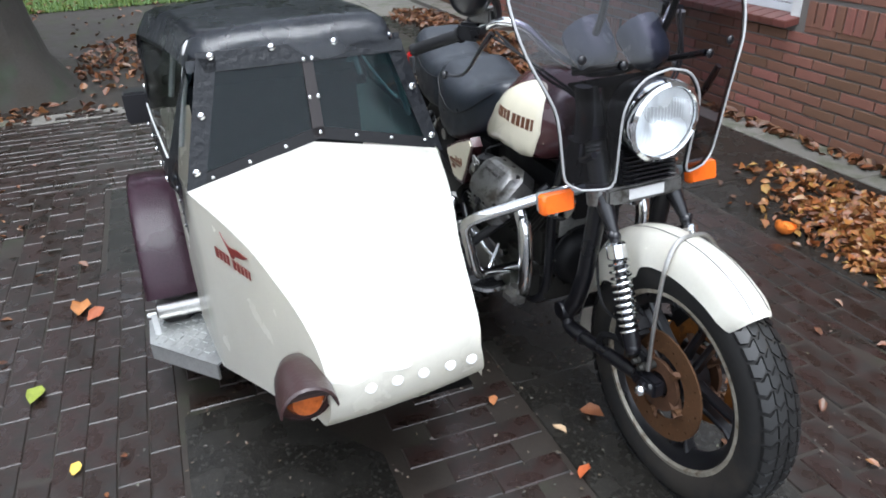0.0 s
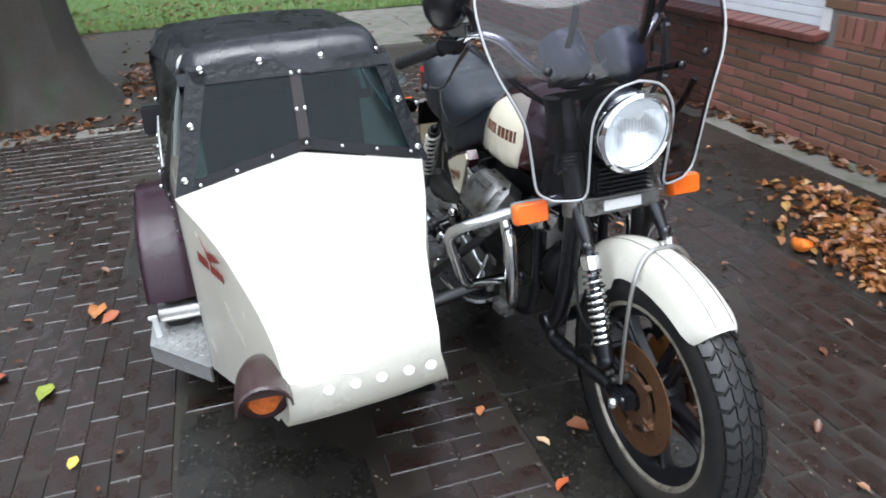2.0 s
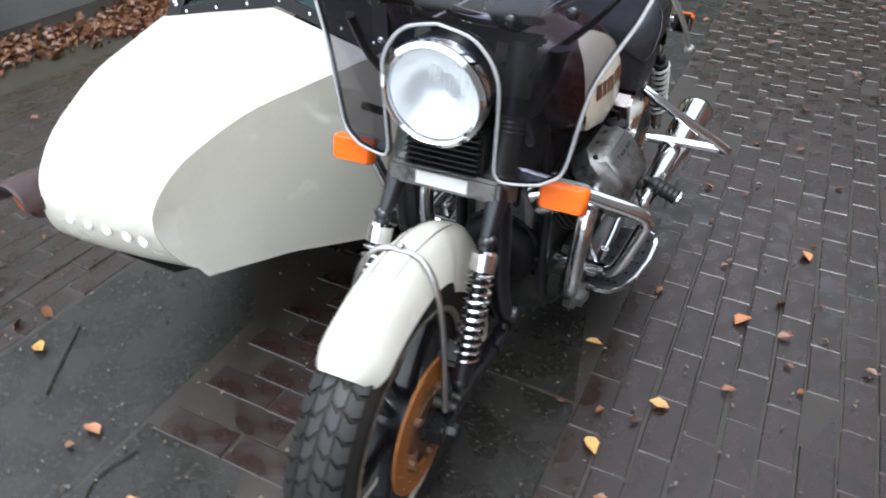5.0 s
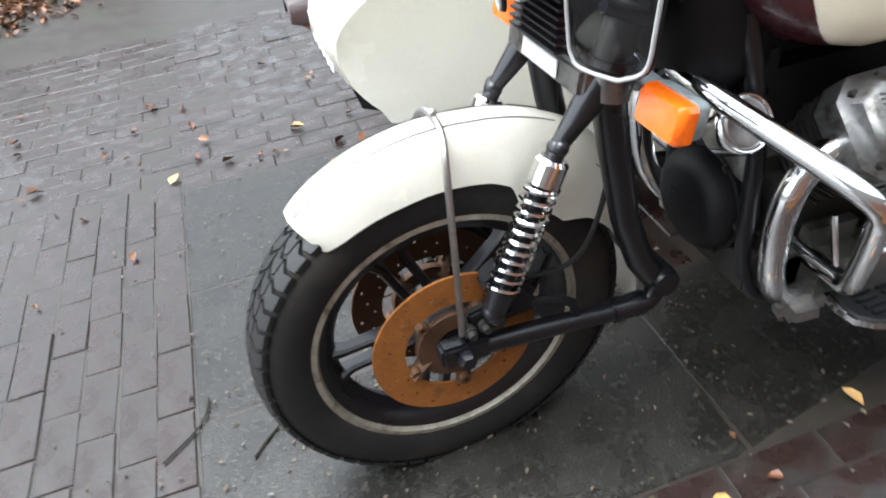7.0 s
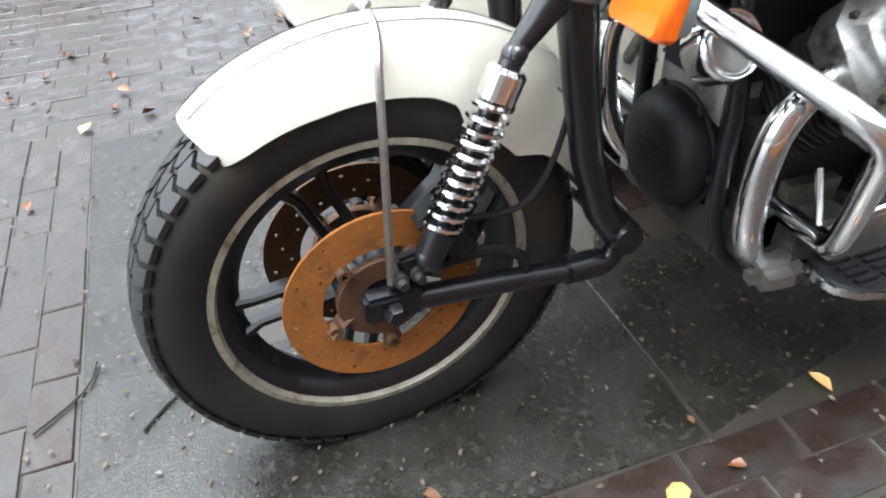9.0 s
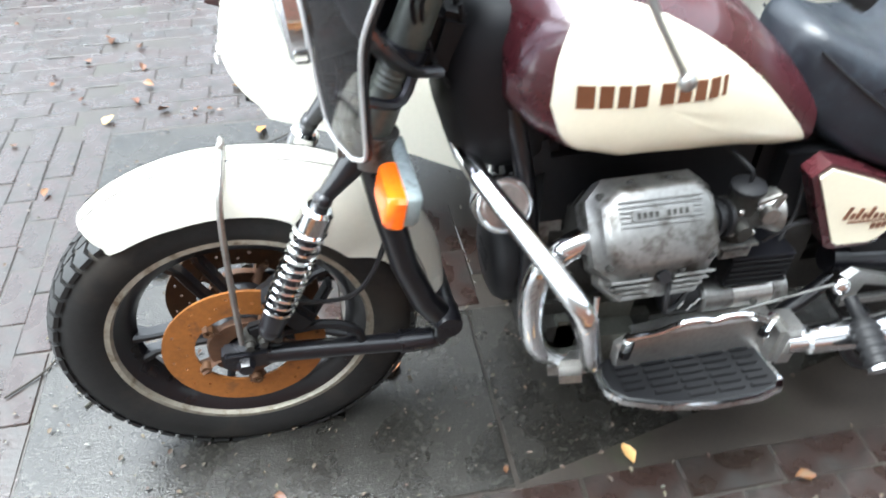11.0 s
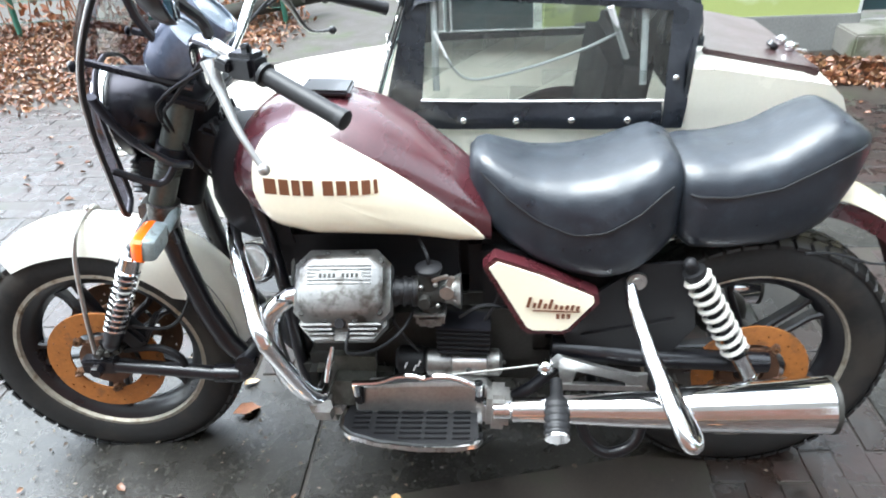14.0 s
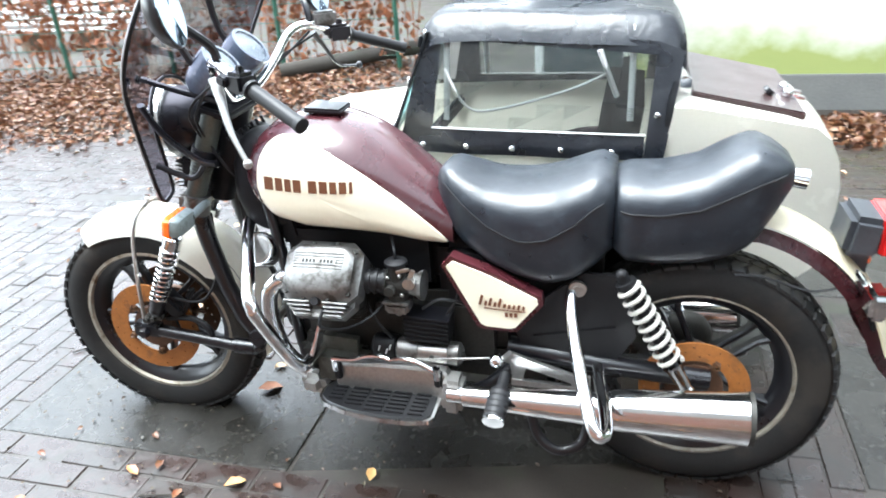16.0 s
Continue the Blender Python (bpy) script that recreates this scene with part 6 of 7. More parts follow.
# wheel, mudguard, step and suspension
WX, WZ = 1.20, 0.262
wheel_s = new("sidecar_wheel")
wheel_s.parent = car
wheel_s.location = (WX, 1.172, WZ)
part("tyre", tyre_mesh(0.273, 0.10, 0.19, 0.273), RUBBER, wheel_s, "black tyre")
bm = bmesh.new()
lathe(bm, [(0.0, 0.03), (0.06, 0.035), (0.12, 0.02), (0.18, 0.03), (0.192, 0.042), (0.192, -0.042), (0.18, -0.03), (0.0, -0.02)], AXLE, 40)
part("rim", bm, STEEL, wheel_s, "steel disc rim")
bm = bmesh.new()
rings = []
for i in range(33):
    a = radians(171 - (171 - 15) * i / 32)
    r = 0.320
    ring = []
    for y, dr in ((-0.076, -0.045), (-0.079, -0.010), (-0.070, 0.0), (-0.040, 0.003), (0.0, 0.004), (0.040, 0.003), (0.064, 0.0), (0.070, 0.004), (0.076, -0.002), (0.078, -0.045)):
        ring.append((WX + (r + dr) * math.cos(a), 1.170 + y, WZ + (r + dr) * math.sin(a)))
    rings.append(ring)
loft(bm, rings, close=False)
bmesh.ops.solidify(bm, geom=bm.faces[:], thickness=0.004)
MUD = mat("plum_lacquer", (0.050, 0.020, 0.034), 0.30, coat=0.4, vary=0.2, bump=0.5, bump_scale=230)
part("mudguard", bm, MUD, car, "plum brown mudguard beaded with rain", angle=50)
bm = bmesh.new()
extrude(bm, [(0.70, 1.03), (0.655, 1.085), (0.845, 1.262), (0.985, 1.262), (0.985, 1.03)], 0.006, Matrix.Translation((0, 0, 0.182)))
extrude(bm, [(0.655, 1.085), (0.845, 1.262), (0.853, 1.256), (0.662, 1.079)], 0.052, Matrix.Translation((0, 0, 0.134)))
extrude(bm, [(0.845, 1.262), (0.985, 1.262), (0.985, 1.256), (0.847, 1.256)], 0.052, Matrix.Translation((0, 0, 0.134)))
step = part("step_plate", bm, PLATE, car, "bright alloy tread plate step", smooth=False)
random.seed(4)
for i in range(9):
    for j in range(8):
        x, y = 0.73 + 0.028 * i, 1.08 + 0.023 * j
        if y > 1.085 + (x - 0.655) * 0.90 - 0.012 or x > 0.975:
            continue
        bm = bmesh.new()
        box(bm, (x, y, 0.1895), (0.018, 0.006, 0.003), (0, 0, 45 if (i + j) % 2 else -45))
        part("tread", bm, PLATE, step)
bm = bmesh.new()
tube(bm, [(0.945, 1.05, 0.245), (0.945, 1.225, 0.245)], 0.036, 18)
part("suspension_tube", bm, STEEL, car, "dull steel suspension tube")
bm = bmesh.new()
box(bm, (0.885, 1.235, 0.228), (0.012, 0.018, 0.09), (0, -8, 0), 0.003)
ball(bm, (0.885, 1.248, 0.262), 0.008, 8)
part("strap", bm, TRIM, car, "white strap with bolt")
bm = bmesh.new()
tube(bm, [(0.95, 0.45, 0.225), (0.95, 1.22, 0.225)], 0.022, 12)
tube(bm, [(1.20, 0.45, 0.225), (1.20, 1.20, 0.262)], 0.022, 12)
tube(bm, [(0.30, 0.72, 0.345), (0.62, 0.50, 0.235), (1.75, 0.50, 0.225)], 0.022, 12)
tube(bm, [(0.62, 1.00, 0.235), (1.75, 1.00, 0.225)], 0.022, 12)
tube(bm, [(0.66, 0.12, 0.30), (0.66, 0.52, 0.235)], 0.020, 12)
tube(bm, [(1.15, 0.12, 0.30), (1.15, 0.52, 0.235)], 0.020, 12)
tube(bm, [(0.52, 0.10, 0.62), (0.68, 0.46, 0.30)], 0.014, 10)
part("chassis", bm, BLACK, car, "black tubular sidecar chassis and struts")
bm = bmesh.new()
box(bm, (1.745, 1.188, 0.677), (0.09, 0.088, 0.118), (0, 0, 0), 0.008)
tube(bm, [(1.73, 1.16, 0.65), (1.70, 1.05, 0.62)], 0.012, 8)
part("rear_lamp_box", bm, BLACK, car, "black rear lamp box on an arm")

# ---- surroundings ----
def leaf_mat(name, colours, rough=0.5):
    m = bpy.data.materials.new(name)
    m.use_nodes = True
    n, l = m.node_tree.nodes, m.node_tree.links
    p = n["Principled BSDF"]
    geo, ramp, co, tex, mul = n.new("ShaderNodeNewGeometry"), n.new("ShaderNodeValToRGB"), n.new("ShaderNodeTexCoord"), n.new("ShaderNodeTexNoise"), n.new("ShaderNodeMix")
    e = ramp.color_ramp.elements
    while len(e) < len(colours):
        e.new(0.5)
    for k, c in enumerate(colours):
        e[k].position, e[k].color = k / (len(colours) - 1), (*c, 1)
    l.new(geo.outputs["Random Per Island"], ramp.inputs["Fac"])
    tex.inputs["Scale"].default_value = 90
    l.new(co.outputs["Object"], tex.inputs["Vector"])
    mul.data_type, mul.blend_type = "RGBA", "MULTIPLY"
    mul.inputs["Factor"].default_value = 0.6
    l.new(ramp.outputs[0], mul.inputs["A"])
    l.new(tex.outputs["Color"], mul.inputs["B"])
    bright = n.new("ShaderNodeVectorMath")
    bright.operation = "SCALE"
    bright.inputs["Scale"].default_value = 1.35
    l.new(mul.outputs["Result"], bright.inputs[0])
    l.new(bright.outputs[0], p.inputs["Base Color"])
    p.inputs["Roughness"].default_value = rough
    return m


AUTUMN = leaf_mat("autumn_leaves", [(0.0828, 0.0288, 0.013), (0.155, 0.054, 0.0187), (0.054, 0.0259, 0.0151), (0.209, 0.09, 0.0324), (0.108, 0.0475, 0.0245), (0.18, 0.0972, 0.0396)], 0.42)
HEAP = leaf_mat("orange_heap_leaves", [(0.136, 0.0467, 0.017), (0.264, 0.0892, 0.0221), (0.0765, 0.034, 0.0187), (0.34, 0.145, 0.034), (0.187, 0.0723, 0.0272), (0.357, 0.212, 0.0595)], 0.40)
BEECH = leaf_mat("beech_leaves", [(0.23, 0.0723, 0.0221), (0.153, 0.051, 0.0204), (0.281, 0.102, 0.034), (0.0935, 0.0382, 0.0204)], 0.6)
GREEN = leaf_mat("green_leaves", [(0.02, 0.045, 0.014), (0.035, 0.07, 0.02), (0.05, 0.085, 0.03)], 0.5)
GRASS = leaf_mat("grass", [(0.06, 0.11, 0.010), (0.085, 0.145, 0.014), (0.115, 0.165, 0.022)], 0.6)
BARK = mat("bark", (0.026, 0.022, 0.017), 0.85, vary=0.35, scale=5, fine=60, bump=1.0, bump_scale=22, spot=(0.018, 0.024, 0.012), spot_at=0.58, spot_scale=4)
WOOD = mat("grey_wood", (0.16, 0.13, 0.09), 0.75, vary=0.25, scale=10)
GREENPAINT = mat("green_post_paint", (0.015, 0.07, 0.045), 0.4, vary=0.15)
DOORDARK = mat("dark_door_paint", (0.014, 0.035, 0.04), 0.45, vary=0.2)
FRAMEWHITE = mat("white_frame_paint", (0.66, 0.67, 0.66), 0.45, vary=0.08, spot=(0.45, 0.45, 0.42), spot_at=0.68)
SHUTTER = mat("pale_shutter", (0.62, 0.65, 0.68), 0.45, vary=0.08)
SILL = mat("brown_sill_tile", (0.14, 0.052, 0.04), 0.35, vary=0.2, random_tone=0.15)
GREYPLINTH = mat("grey_plinth", (0.14, 0.14, 0.13), 0.8, vary=0.25, scale=4, fine=80, bump=0.4)
WHITEBOARD = mat("white_boards", (0.62, 0.62, 0.60), 0.6, vary=0.12)


def render_mat():
    """White wall paint with green algae creeping up from the foot, uneven in height."""
    m = mat("algae_render", (0.74, 0.75, 0.70), 0.8, vary=0.08, scale=2.5, fine=60, bump=0.25)
    n, l = m.node_tree.nodes, m.node_tree.links
    p = n["Principled BSDF"]
    old = p.inputs["Base Color"].links[0].from_socket
    co, sep, tex = n.new("ShaderNodeTexCoord"), n.new("ShaderNodeSeparateXYZ"), n.new("ShaderNodeTexNoise")
    l.new(co.outputs["Object"], sep.inputs[0])
    tex.inputs["Scale"].default_value, tex.inputs["Detail"].default_value = 3.2, 8
    l.new(co.outputs["Object"], tex.inputs["Vector"])
    h = n.new("ShaderNodeMath")
    h.operation = "MULTIPLY_ADD"
    h.inputs[1].default_value = 0.55
    l.new(tex.outputs["Fac"], h.inputs[0])
    l.new(sep.outputs["Z"], h.inputs[2])
    r = n.new("ShaderNodeMapRange")
    r.inputs["From Min"].default_value, r.inputs["From Max"].default_value = 0.62, 0.90
    r.inputs["To Min"].default_value, r.inputs["To Max"].default_value = 1.0, 0.0
    l.new(h.outputs[0], r.inputs["Value"])
    mix = n.new("ShaderNodeMix")
    mix.data_type = "RGBA"
    l.new(r.outputs[0], mix.inputs["Factor"])
    l.new(old, mix.inputs["A"])
    mix.inputs["B"].default_value = (0.27, 0.31, 0.10, 1)
    l.new(mix.outputs["Result"], p.inputs["Base Color"])
    return m


RENDER = render_mat()

# -- white rendered house beyond the sidecar --
HY = 3.55
bm = bmesh.new()
for x0, x1, z0, z1 in ((1.50, 3.35, 0.20, 3.2), (3.35, 4.25, 2.15, 3.2), (4.25, 7.5, 0.20, 3.2)):
    box(bm, ((x0 + x1) / 2, HY + 0.16, (z0 + z1) / 2), (x1 - x0, 0.30, z1 - z0))
box(bm, (1.40, HY + 0.10, 1.6), (0.20, 0.42, 3.2), (0, 0, 0), 0.01)
house = tagged(put("wall_north", bm, RENDER, smooth=False), "white rendered wall green with algae near its foot", "wall", kind="structure")
bm = bmesh.new()
box(bm, (2.43, HY + 0.148, 0.10), (1.88, 0.32, 0.24), (0, 0, 0), 0.006)
box(bm, (5.87, HY + 0.148, 0.10), (3.25, 0.32, 0.24), (0, 0, 0), 0.006)
part("plinth", bm, GREYPLINTH, house, "grey cement plinth", smooth=False)


def door(name, x0, x1, y, z0, z1, label, pane=False):
    bm = bmesh.new()
    box(bm, ((x0 + x1) / 2, y, (z0 + z1) / 2), (x1 - x0 - 0.12, 0.05, z1 - z0 - 0.06), (0, 0, 0), 0.004)
    d = tagged(put(name, bm, DOORDARK, smooth=False), label, "door", kind="structure")
    for cx, cz, w, h in ((x0 + 0.03, (z0 + z1) / 2, 0.06, z1 - z0), (x1 - 0.03, (z0 + z1) / 2, 0.06, z1 - z0), ((x0 + x1) / 2, z1 - 0.03, x1 - x0 - 0.12, 0.06)):
        bm = bmesh.new()
        box(bm, (cx, y - 0.01, cz), (w, 0.09, h), (0, 0, 0), 0.004)
        part("frame", bm, FRAMEWHITE, d, "white door frame", smooth=False)
    for k in range(3):
        bm = bmesh.new()
        box(bm, ((x0 + x1) / 2, y - 0.030, z0 + 0.35 + 0.6 * k), (x1 - x0 - 0.34, 0.012, 0.44), (0, 0, 0), 0.005)
        part("door_panel", bm, DOORDARK, d, smooth=False)
    bm = bmesh.new()
    tube(bm, [(x0 + 0.14, y - 0.03, z0 + 1.02), (x0 + 0.14, y - 0.07, z0 + 1.02), (x0 + 0.24, y - 0.07, z0 + 1.02)], 0.009, 8)
    part("door_handle", bm, STEEL, d)
    return d


door("door_1", 3.35, 4.25, HY + 0.14, 0.18, 2.15, "dark painted door in a white frame")
door("door_2", 0.62, 1.30, HY + 0.16, 0.12, 2.15, "dark blue grey door beside the white wall")
bm = bmesh.new()
box(bm, (3.75, HY - 0.10, 0.075), (1.05, 0.42, 0.17), (0, 0, 0), 0.012)
tagged(put("door_step", bm, KERB), "pale worn concrete door step", "step", kind="structure")
bm = bmesh.new()
box(bm, (0.96, HY + 0.02, 0.05), (0.80, 0.30, 0.12), (0, 0, 0), 0.012)
tagged(put("door_step", bm, KERB), "pale concrete step before the blue door", "step", kind="structure")
bm = bmesh.new()
for x0, x1 in ((-7.5, 0.62),):
    box(bm, ((x0 + x1) / 2, 11.5, 1.3), (x1 - x0 + 14, 0.3, 2.6))
tagged(put("backdrop", bm, BARK, smooth=False), "dim hedge bank in the distance", "backdrop", kind="structure")

# Unseen wall, added so the drive's sheen reflects something dark beyond the lawn.
bm = bmesh.new()
box(bm, (17.0, 2.0, 3.6), (0.4, 30.0, 7.6))
tagged(put("backdrop", bm, mat("dim_reflection_wall", (0.030, 0.036, 0.020), 0.9, vary=0.5, scale=1.5, fine=20), smooth=False), "unseen dark wall past the lawn that dims the drive's reflections", "backdrop", kind="structure")

# -- low brick cellar shaft with a honeycomb front --
shaft = empty("cellar_shaft", "low dark brick cellar shaft with pierced front beside leaves", "cellar shaft")
BRK = bmesh.new()
box(BRK, (0, 0, 0), (0.20, 0.10, 0.052), (0, 0, 0), 0.003)
brk_me = bpy.data.meshes.new("brick")
BRK.to_mesh(brk_me)
BRK.free()
DARKBRICK = mat("dark_shaft_brick", (0.075, 0.032, 0.027), 0.7, vary=0.25, random_tone=0.25, bump=0.3)
brk_me.materials.append(DARKBRICK)
for c in range(7):
    for k in range(4):
        for side in range(2):
            gap = 2 <= c <= 4 and side == 0
            o = new("brick", brk_me)
            o.parent = shaft
            if side == 0:
                o.location = (4.55, 3.30 + 0.212 * k + (0.106 if c % 2 else 0), 0.02 + 0.06 * c)
                o.rotation_euler = (0, 0, radians(90))
                if gap:
                    o.scale = (0.55, 1, 1)
            else:
                o.location = (4.60 + 0.212 * k + (0.106 if c % 2 else 0), 3.22, 0.02 + 0.06 * c)
bm = bmesh.new()
box(bm, (4.98, 3.62, 0.46), (0.95, 0.90, 0.05), (0, 0, 0), 0.01)
part("cover_slab", bm, DARKBRICK, shaft, "dark cover slab")


# -- leaves --
def leaf_shape(bm, m, size, curl):
    """One curled leaf of six faces with a notched outline."""
    pts = [(-0.5, 0, 0), (-0.25, 0.26, 1), (0.10, 0.30, 1), (0.5, 0, 0.4), (0.12, -0.28, 1), (-0.26, -0.24, 1)]
    mid = bm.verts.new(m @ Vector((0.02 * size, 0, -0.02 * size)))
    vs = [bm.verts.new(m @ Vector((u * size, v * size * random.uniform(0.8, 1.15), w * curl * size * random.uniform(0.4, 1.2)))) for u, v, w in pts]
    for i in range(6):
        bm.faces.new((mid, vs[i], vs[(i + 1) % 6]))


def litter(name, label, spots, material=AUTUMN, lo=0.04, hi=0.095, seed=1):
    """Many fallen leaves as one thing: spots of (x, y, spread x, spread y, count, heap height)."""
    random.seed(seed)
    bm = bmesh.new()
    for x, y, sx, sy, n, h in spots:
        for _ in range(n):
            a, r = random.uniform(0, 2 * math.pi), math.sqrt(random.random())
            px, py = x + sx * r * math.cos(a) + random.gauss(0, sx * 0.12), y + sy * r * math.sin(a) + random.gauss(0, sy * 0.12)
            pz = GZ + 0.006 + random.random() ** 2 * h * max(0, 1 - r * r)
            tilt = 14 if h < 0.02 else 32
            leaf_shape(bm, pose(px, py, pz, random.gauss(0, tilt), random.gauss(0, tilt), random.uniform(0, 360)), random.uniform(lo, hi), 0.28)
    return tagged(put(name, bm, material, angle=80), label, "leaves", kind="stuff")


litter("leaf_heap", "wet heap of orange brown leaves by the brick wall",
       [(0.48, -1.72, 0.52, 0.36, 2500, 0.07), (0.15, -1.55, 0.5, 0.28, 800, 0.05), (1.15, -1.80, 0.45, 0.22, 260, 0.03), (0.95, -1.50, 0.3, 0.2, 90, 0.02), (-0.6, -1.65, 0.8, 0.35, 1000, 0.05)], HEAP, lo=0.03, hi=0.072, seed=3)
litter("leaf_heap", "flat heap of brown leaves along the wall slabs", [(3.95, -1.62, 0.45, 0.20, 420, 0.03), (5.2, -1.85, 0.7, 0.28, 420, 0.03), (6.6, -1.7, 0.7, 0.3, 300, 0.02), (2.2, -2.28, 1.6, 0.06, 190, 0.01)], seed=4)
litter("leaf_carpet", "brown leaf carpet under the beech hedge", [(-2.9, 3.9, 1.5, 1.35, 6500, 0.05), (-1.5, 4.6, 0.8, 1.2, 2400, 0.04), (-4.5, 3.6, 1.2, 1.2, 2700, 0.05)], lo=0.028, hi=0.065, seed=5)
litter("leaf_drift", "brown leaf drift at the foot of the white wall", [(2.9, 3.05, 1.2, 0.30, 2200, 0.04), (4.3, 2.95, 0.7, 0.45, 600, 0.04), (4.7, 2.5, 0.6, 0.5, 240, 0.02), (1.3, 3.2, 0.6, 0.25, 420, 0.02)], lo=0.03, hi=0.07, seed=6)
litter("leaf_drift", "scattered leaves round the foot of the tree", [(5.2, 1.7, 0.9, 0.7, 170, 0.02), (6.4, 1.2, 0.8, 0.6, 330, 0.03), (8.5, 1.0, 2.0, 2.0, 160, 0.01)], seed=7)
litter("loose_leaves", "small loose leaves strewn over the paving",
       [(1.6, -0.9, 1.6, 0.7, 46, 0.004), (2.6, -1.6, 1.6, 0.5, 70, 0.004), (1.8, 2.1, 1.6, 0.5, 60, 0.004), (-0.2, 1.5, 0.9, 0.6, 26, 0.004), (0.0, -0.6, 0.9, 0.5, 16, 0.003), (-1.2, 1.6, 0.8, 0.8, 30, 0.003),
        (4.0, -0.6, 1.2, 0.8, 50, 0.004)], lo=0.02, hi=0.05, seed=8)

litter("debris", "small pale leaf scraps and grit on the drive", [(0.1, -0.05, 0.75, 0.5, 330, 0.002), (0.2, 0.95, 0.8, 0.45, 200, 0.002), (1.2, -0.5, 1.2, 0.6, 160, 0.002), (-0.8, 0.4, 0.6, 0.9, 130, 0.002)],
       leaf_mat("dry_scraps", [(0.08, 0.058, 0.037), (0.12, 0.098, 0.072), (0.045, 0.027, 0.017), (0.12, 0.117, 0.10)], 0.7), lo=0.005, hi=0.016, seed=9)

# single leaves that lie on the paving
SINGLE = [(0.41, 0.32, 0.05, (0.50, 0.20, 0.08)), (1.00, 1.64, 0.10, (0.22, 0.26, 0.04)), (1.50, 1.54, 0.12, (0.36, 0.15, 0.05)), (1.44, 1.48, 0.09, (0.30, 0.09, 0.04)), (0.60, 1.50, 0.055, (0.62, 0.42, 0.08)),
          (1.12, 1.82, 0.11, (0.30, 0.09, 0.05)), (0.70, -0.23, 0.05, (0.60, 0.36, 0.14)), (-0.30, 0.52, 0.075, (0.36, 0.18, 0.08)), (-0.18, 0.78, 0.06, (0.30, 0.14, 0.07)), (-0.04, 1.14, 0.06, (0.40, 0.20, 0.05)),
          (-0.55, 1.30, 0.05, (0.55, 0.36, 0.12)), (-0.12, 1.44, 0.06, (0.36, 0.20, 0.07)), (0.24, 0.08, 0.08, (0.28, 0.11, 0.05)), (0.34, -0.33, 0.06, (0.52, 0.30, 0.10)), (0.02, -0.34, 0.05, (0.36, 0.17, 0.07)),
          (0.05, 0.22, 0.06, (0.42, 0.10, 0.03)), (0.22, 0.20, 0.05, (0.50, 0.36, 0.22)), (1.45, -0.75, 0.06, (0.40, 0.17, 0.06)), (0.55, -0.45, 0.055, (0.50, 0.26, 0.09)), (1.0, -0.6, 0.07, (0.34, 0.14, 0.06))]
tints = {}
random.seed(11)
for x, y, size, colour in SINGLE:
    key = tuple(colour)
    if key not in tints:
        tints[key] = mat("leaf_tint", colour, 0.5, vary=0.3, scale=40, fine=200)
    bm = bmesh.new()
    leaf_shape(bm, pose(x, y, GZ + 0.007, random.gauss(0, 7), random.gauss(0, 7), random.uniform(0, 360)), size, 0.22)
    tagged(put("fallen_leaf", bm, tints[key], angle=80), "single fallen leaf lying on the paving", "leaf", "fallen leaves on the drive")
for pts in ([(-0.42, 0.10), (-0.36, 0.16), (-0.30, 0.17)], [(-0.15, 0.98), (-0.02, 1.06), (0.08, 1.12)], [(-0.35, 0.62), (-0.28, 0.66), (-0.17, 0.64)], [(0.10, -0.42), (0.19, -0.40)], [(-0.60, 0.16), (-0.52, 0.23), (-0.50, 0.30)]):
    bm = bmesh.new()
    tube(bm, curve([(x, y, GZ + 0.006) for x, y in pts], 3), 0.003, 5)
    tagged(put("twig", bm, BARK), "thin dark twig lying on the paving", "twig", "twigs on the drive")
bm = bmesh.new()
ball(bm, (0.93, -1.32, GZ + 0.040), 0.045, 14, (1, 1, 0.9))
for v in list(bm.verts):
    if v.co.z > GZ + 0.055 and v.co.y < -1.30:
        v.co.z -= 0.03
tagged(put("orange_fruit", bm, mat("orange_peel", (0.62, 0.16, 0.02), 0.4, vary=0.2, scale=30)), "broken orange fruit among the leaves", "fruit")


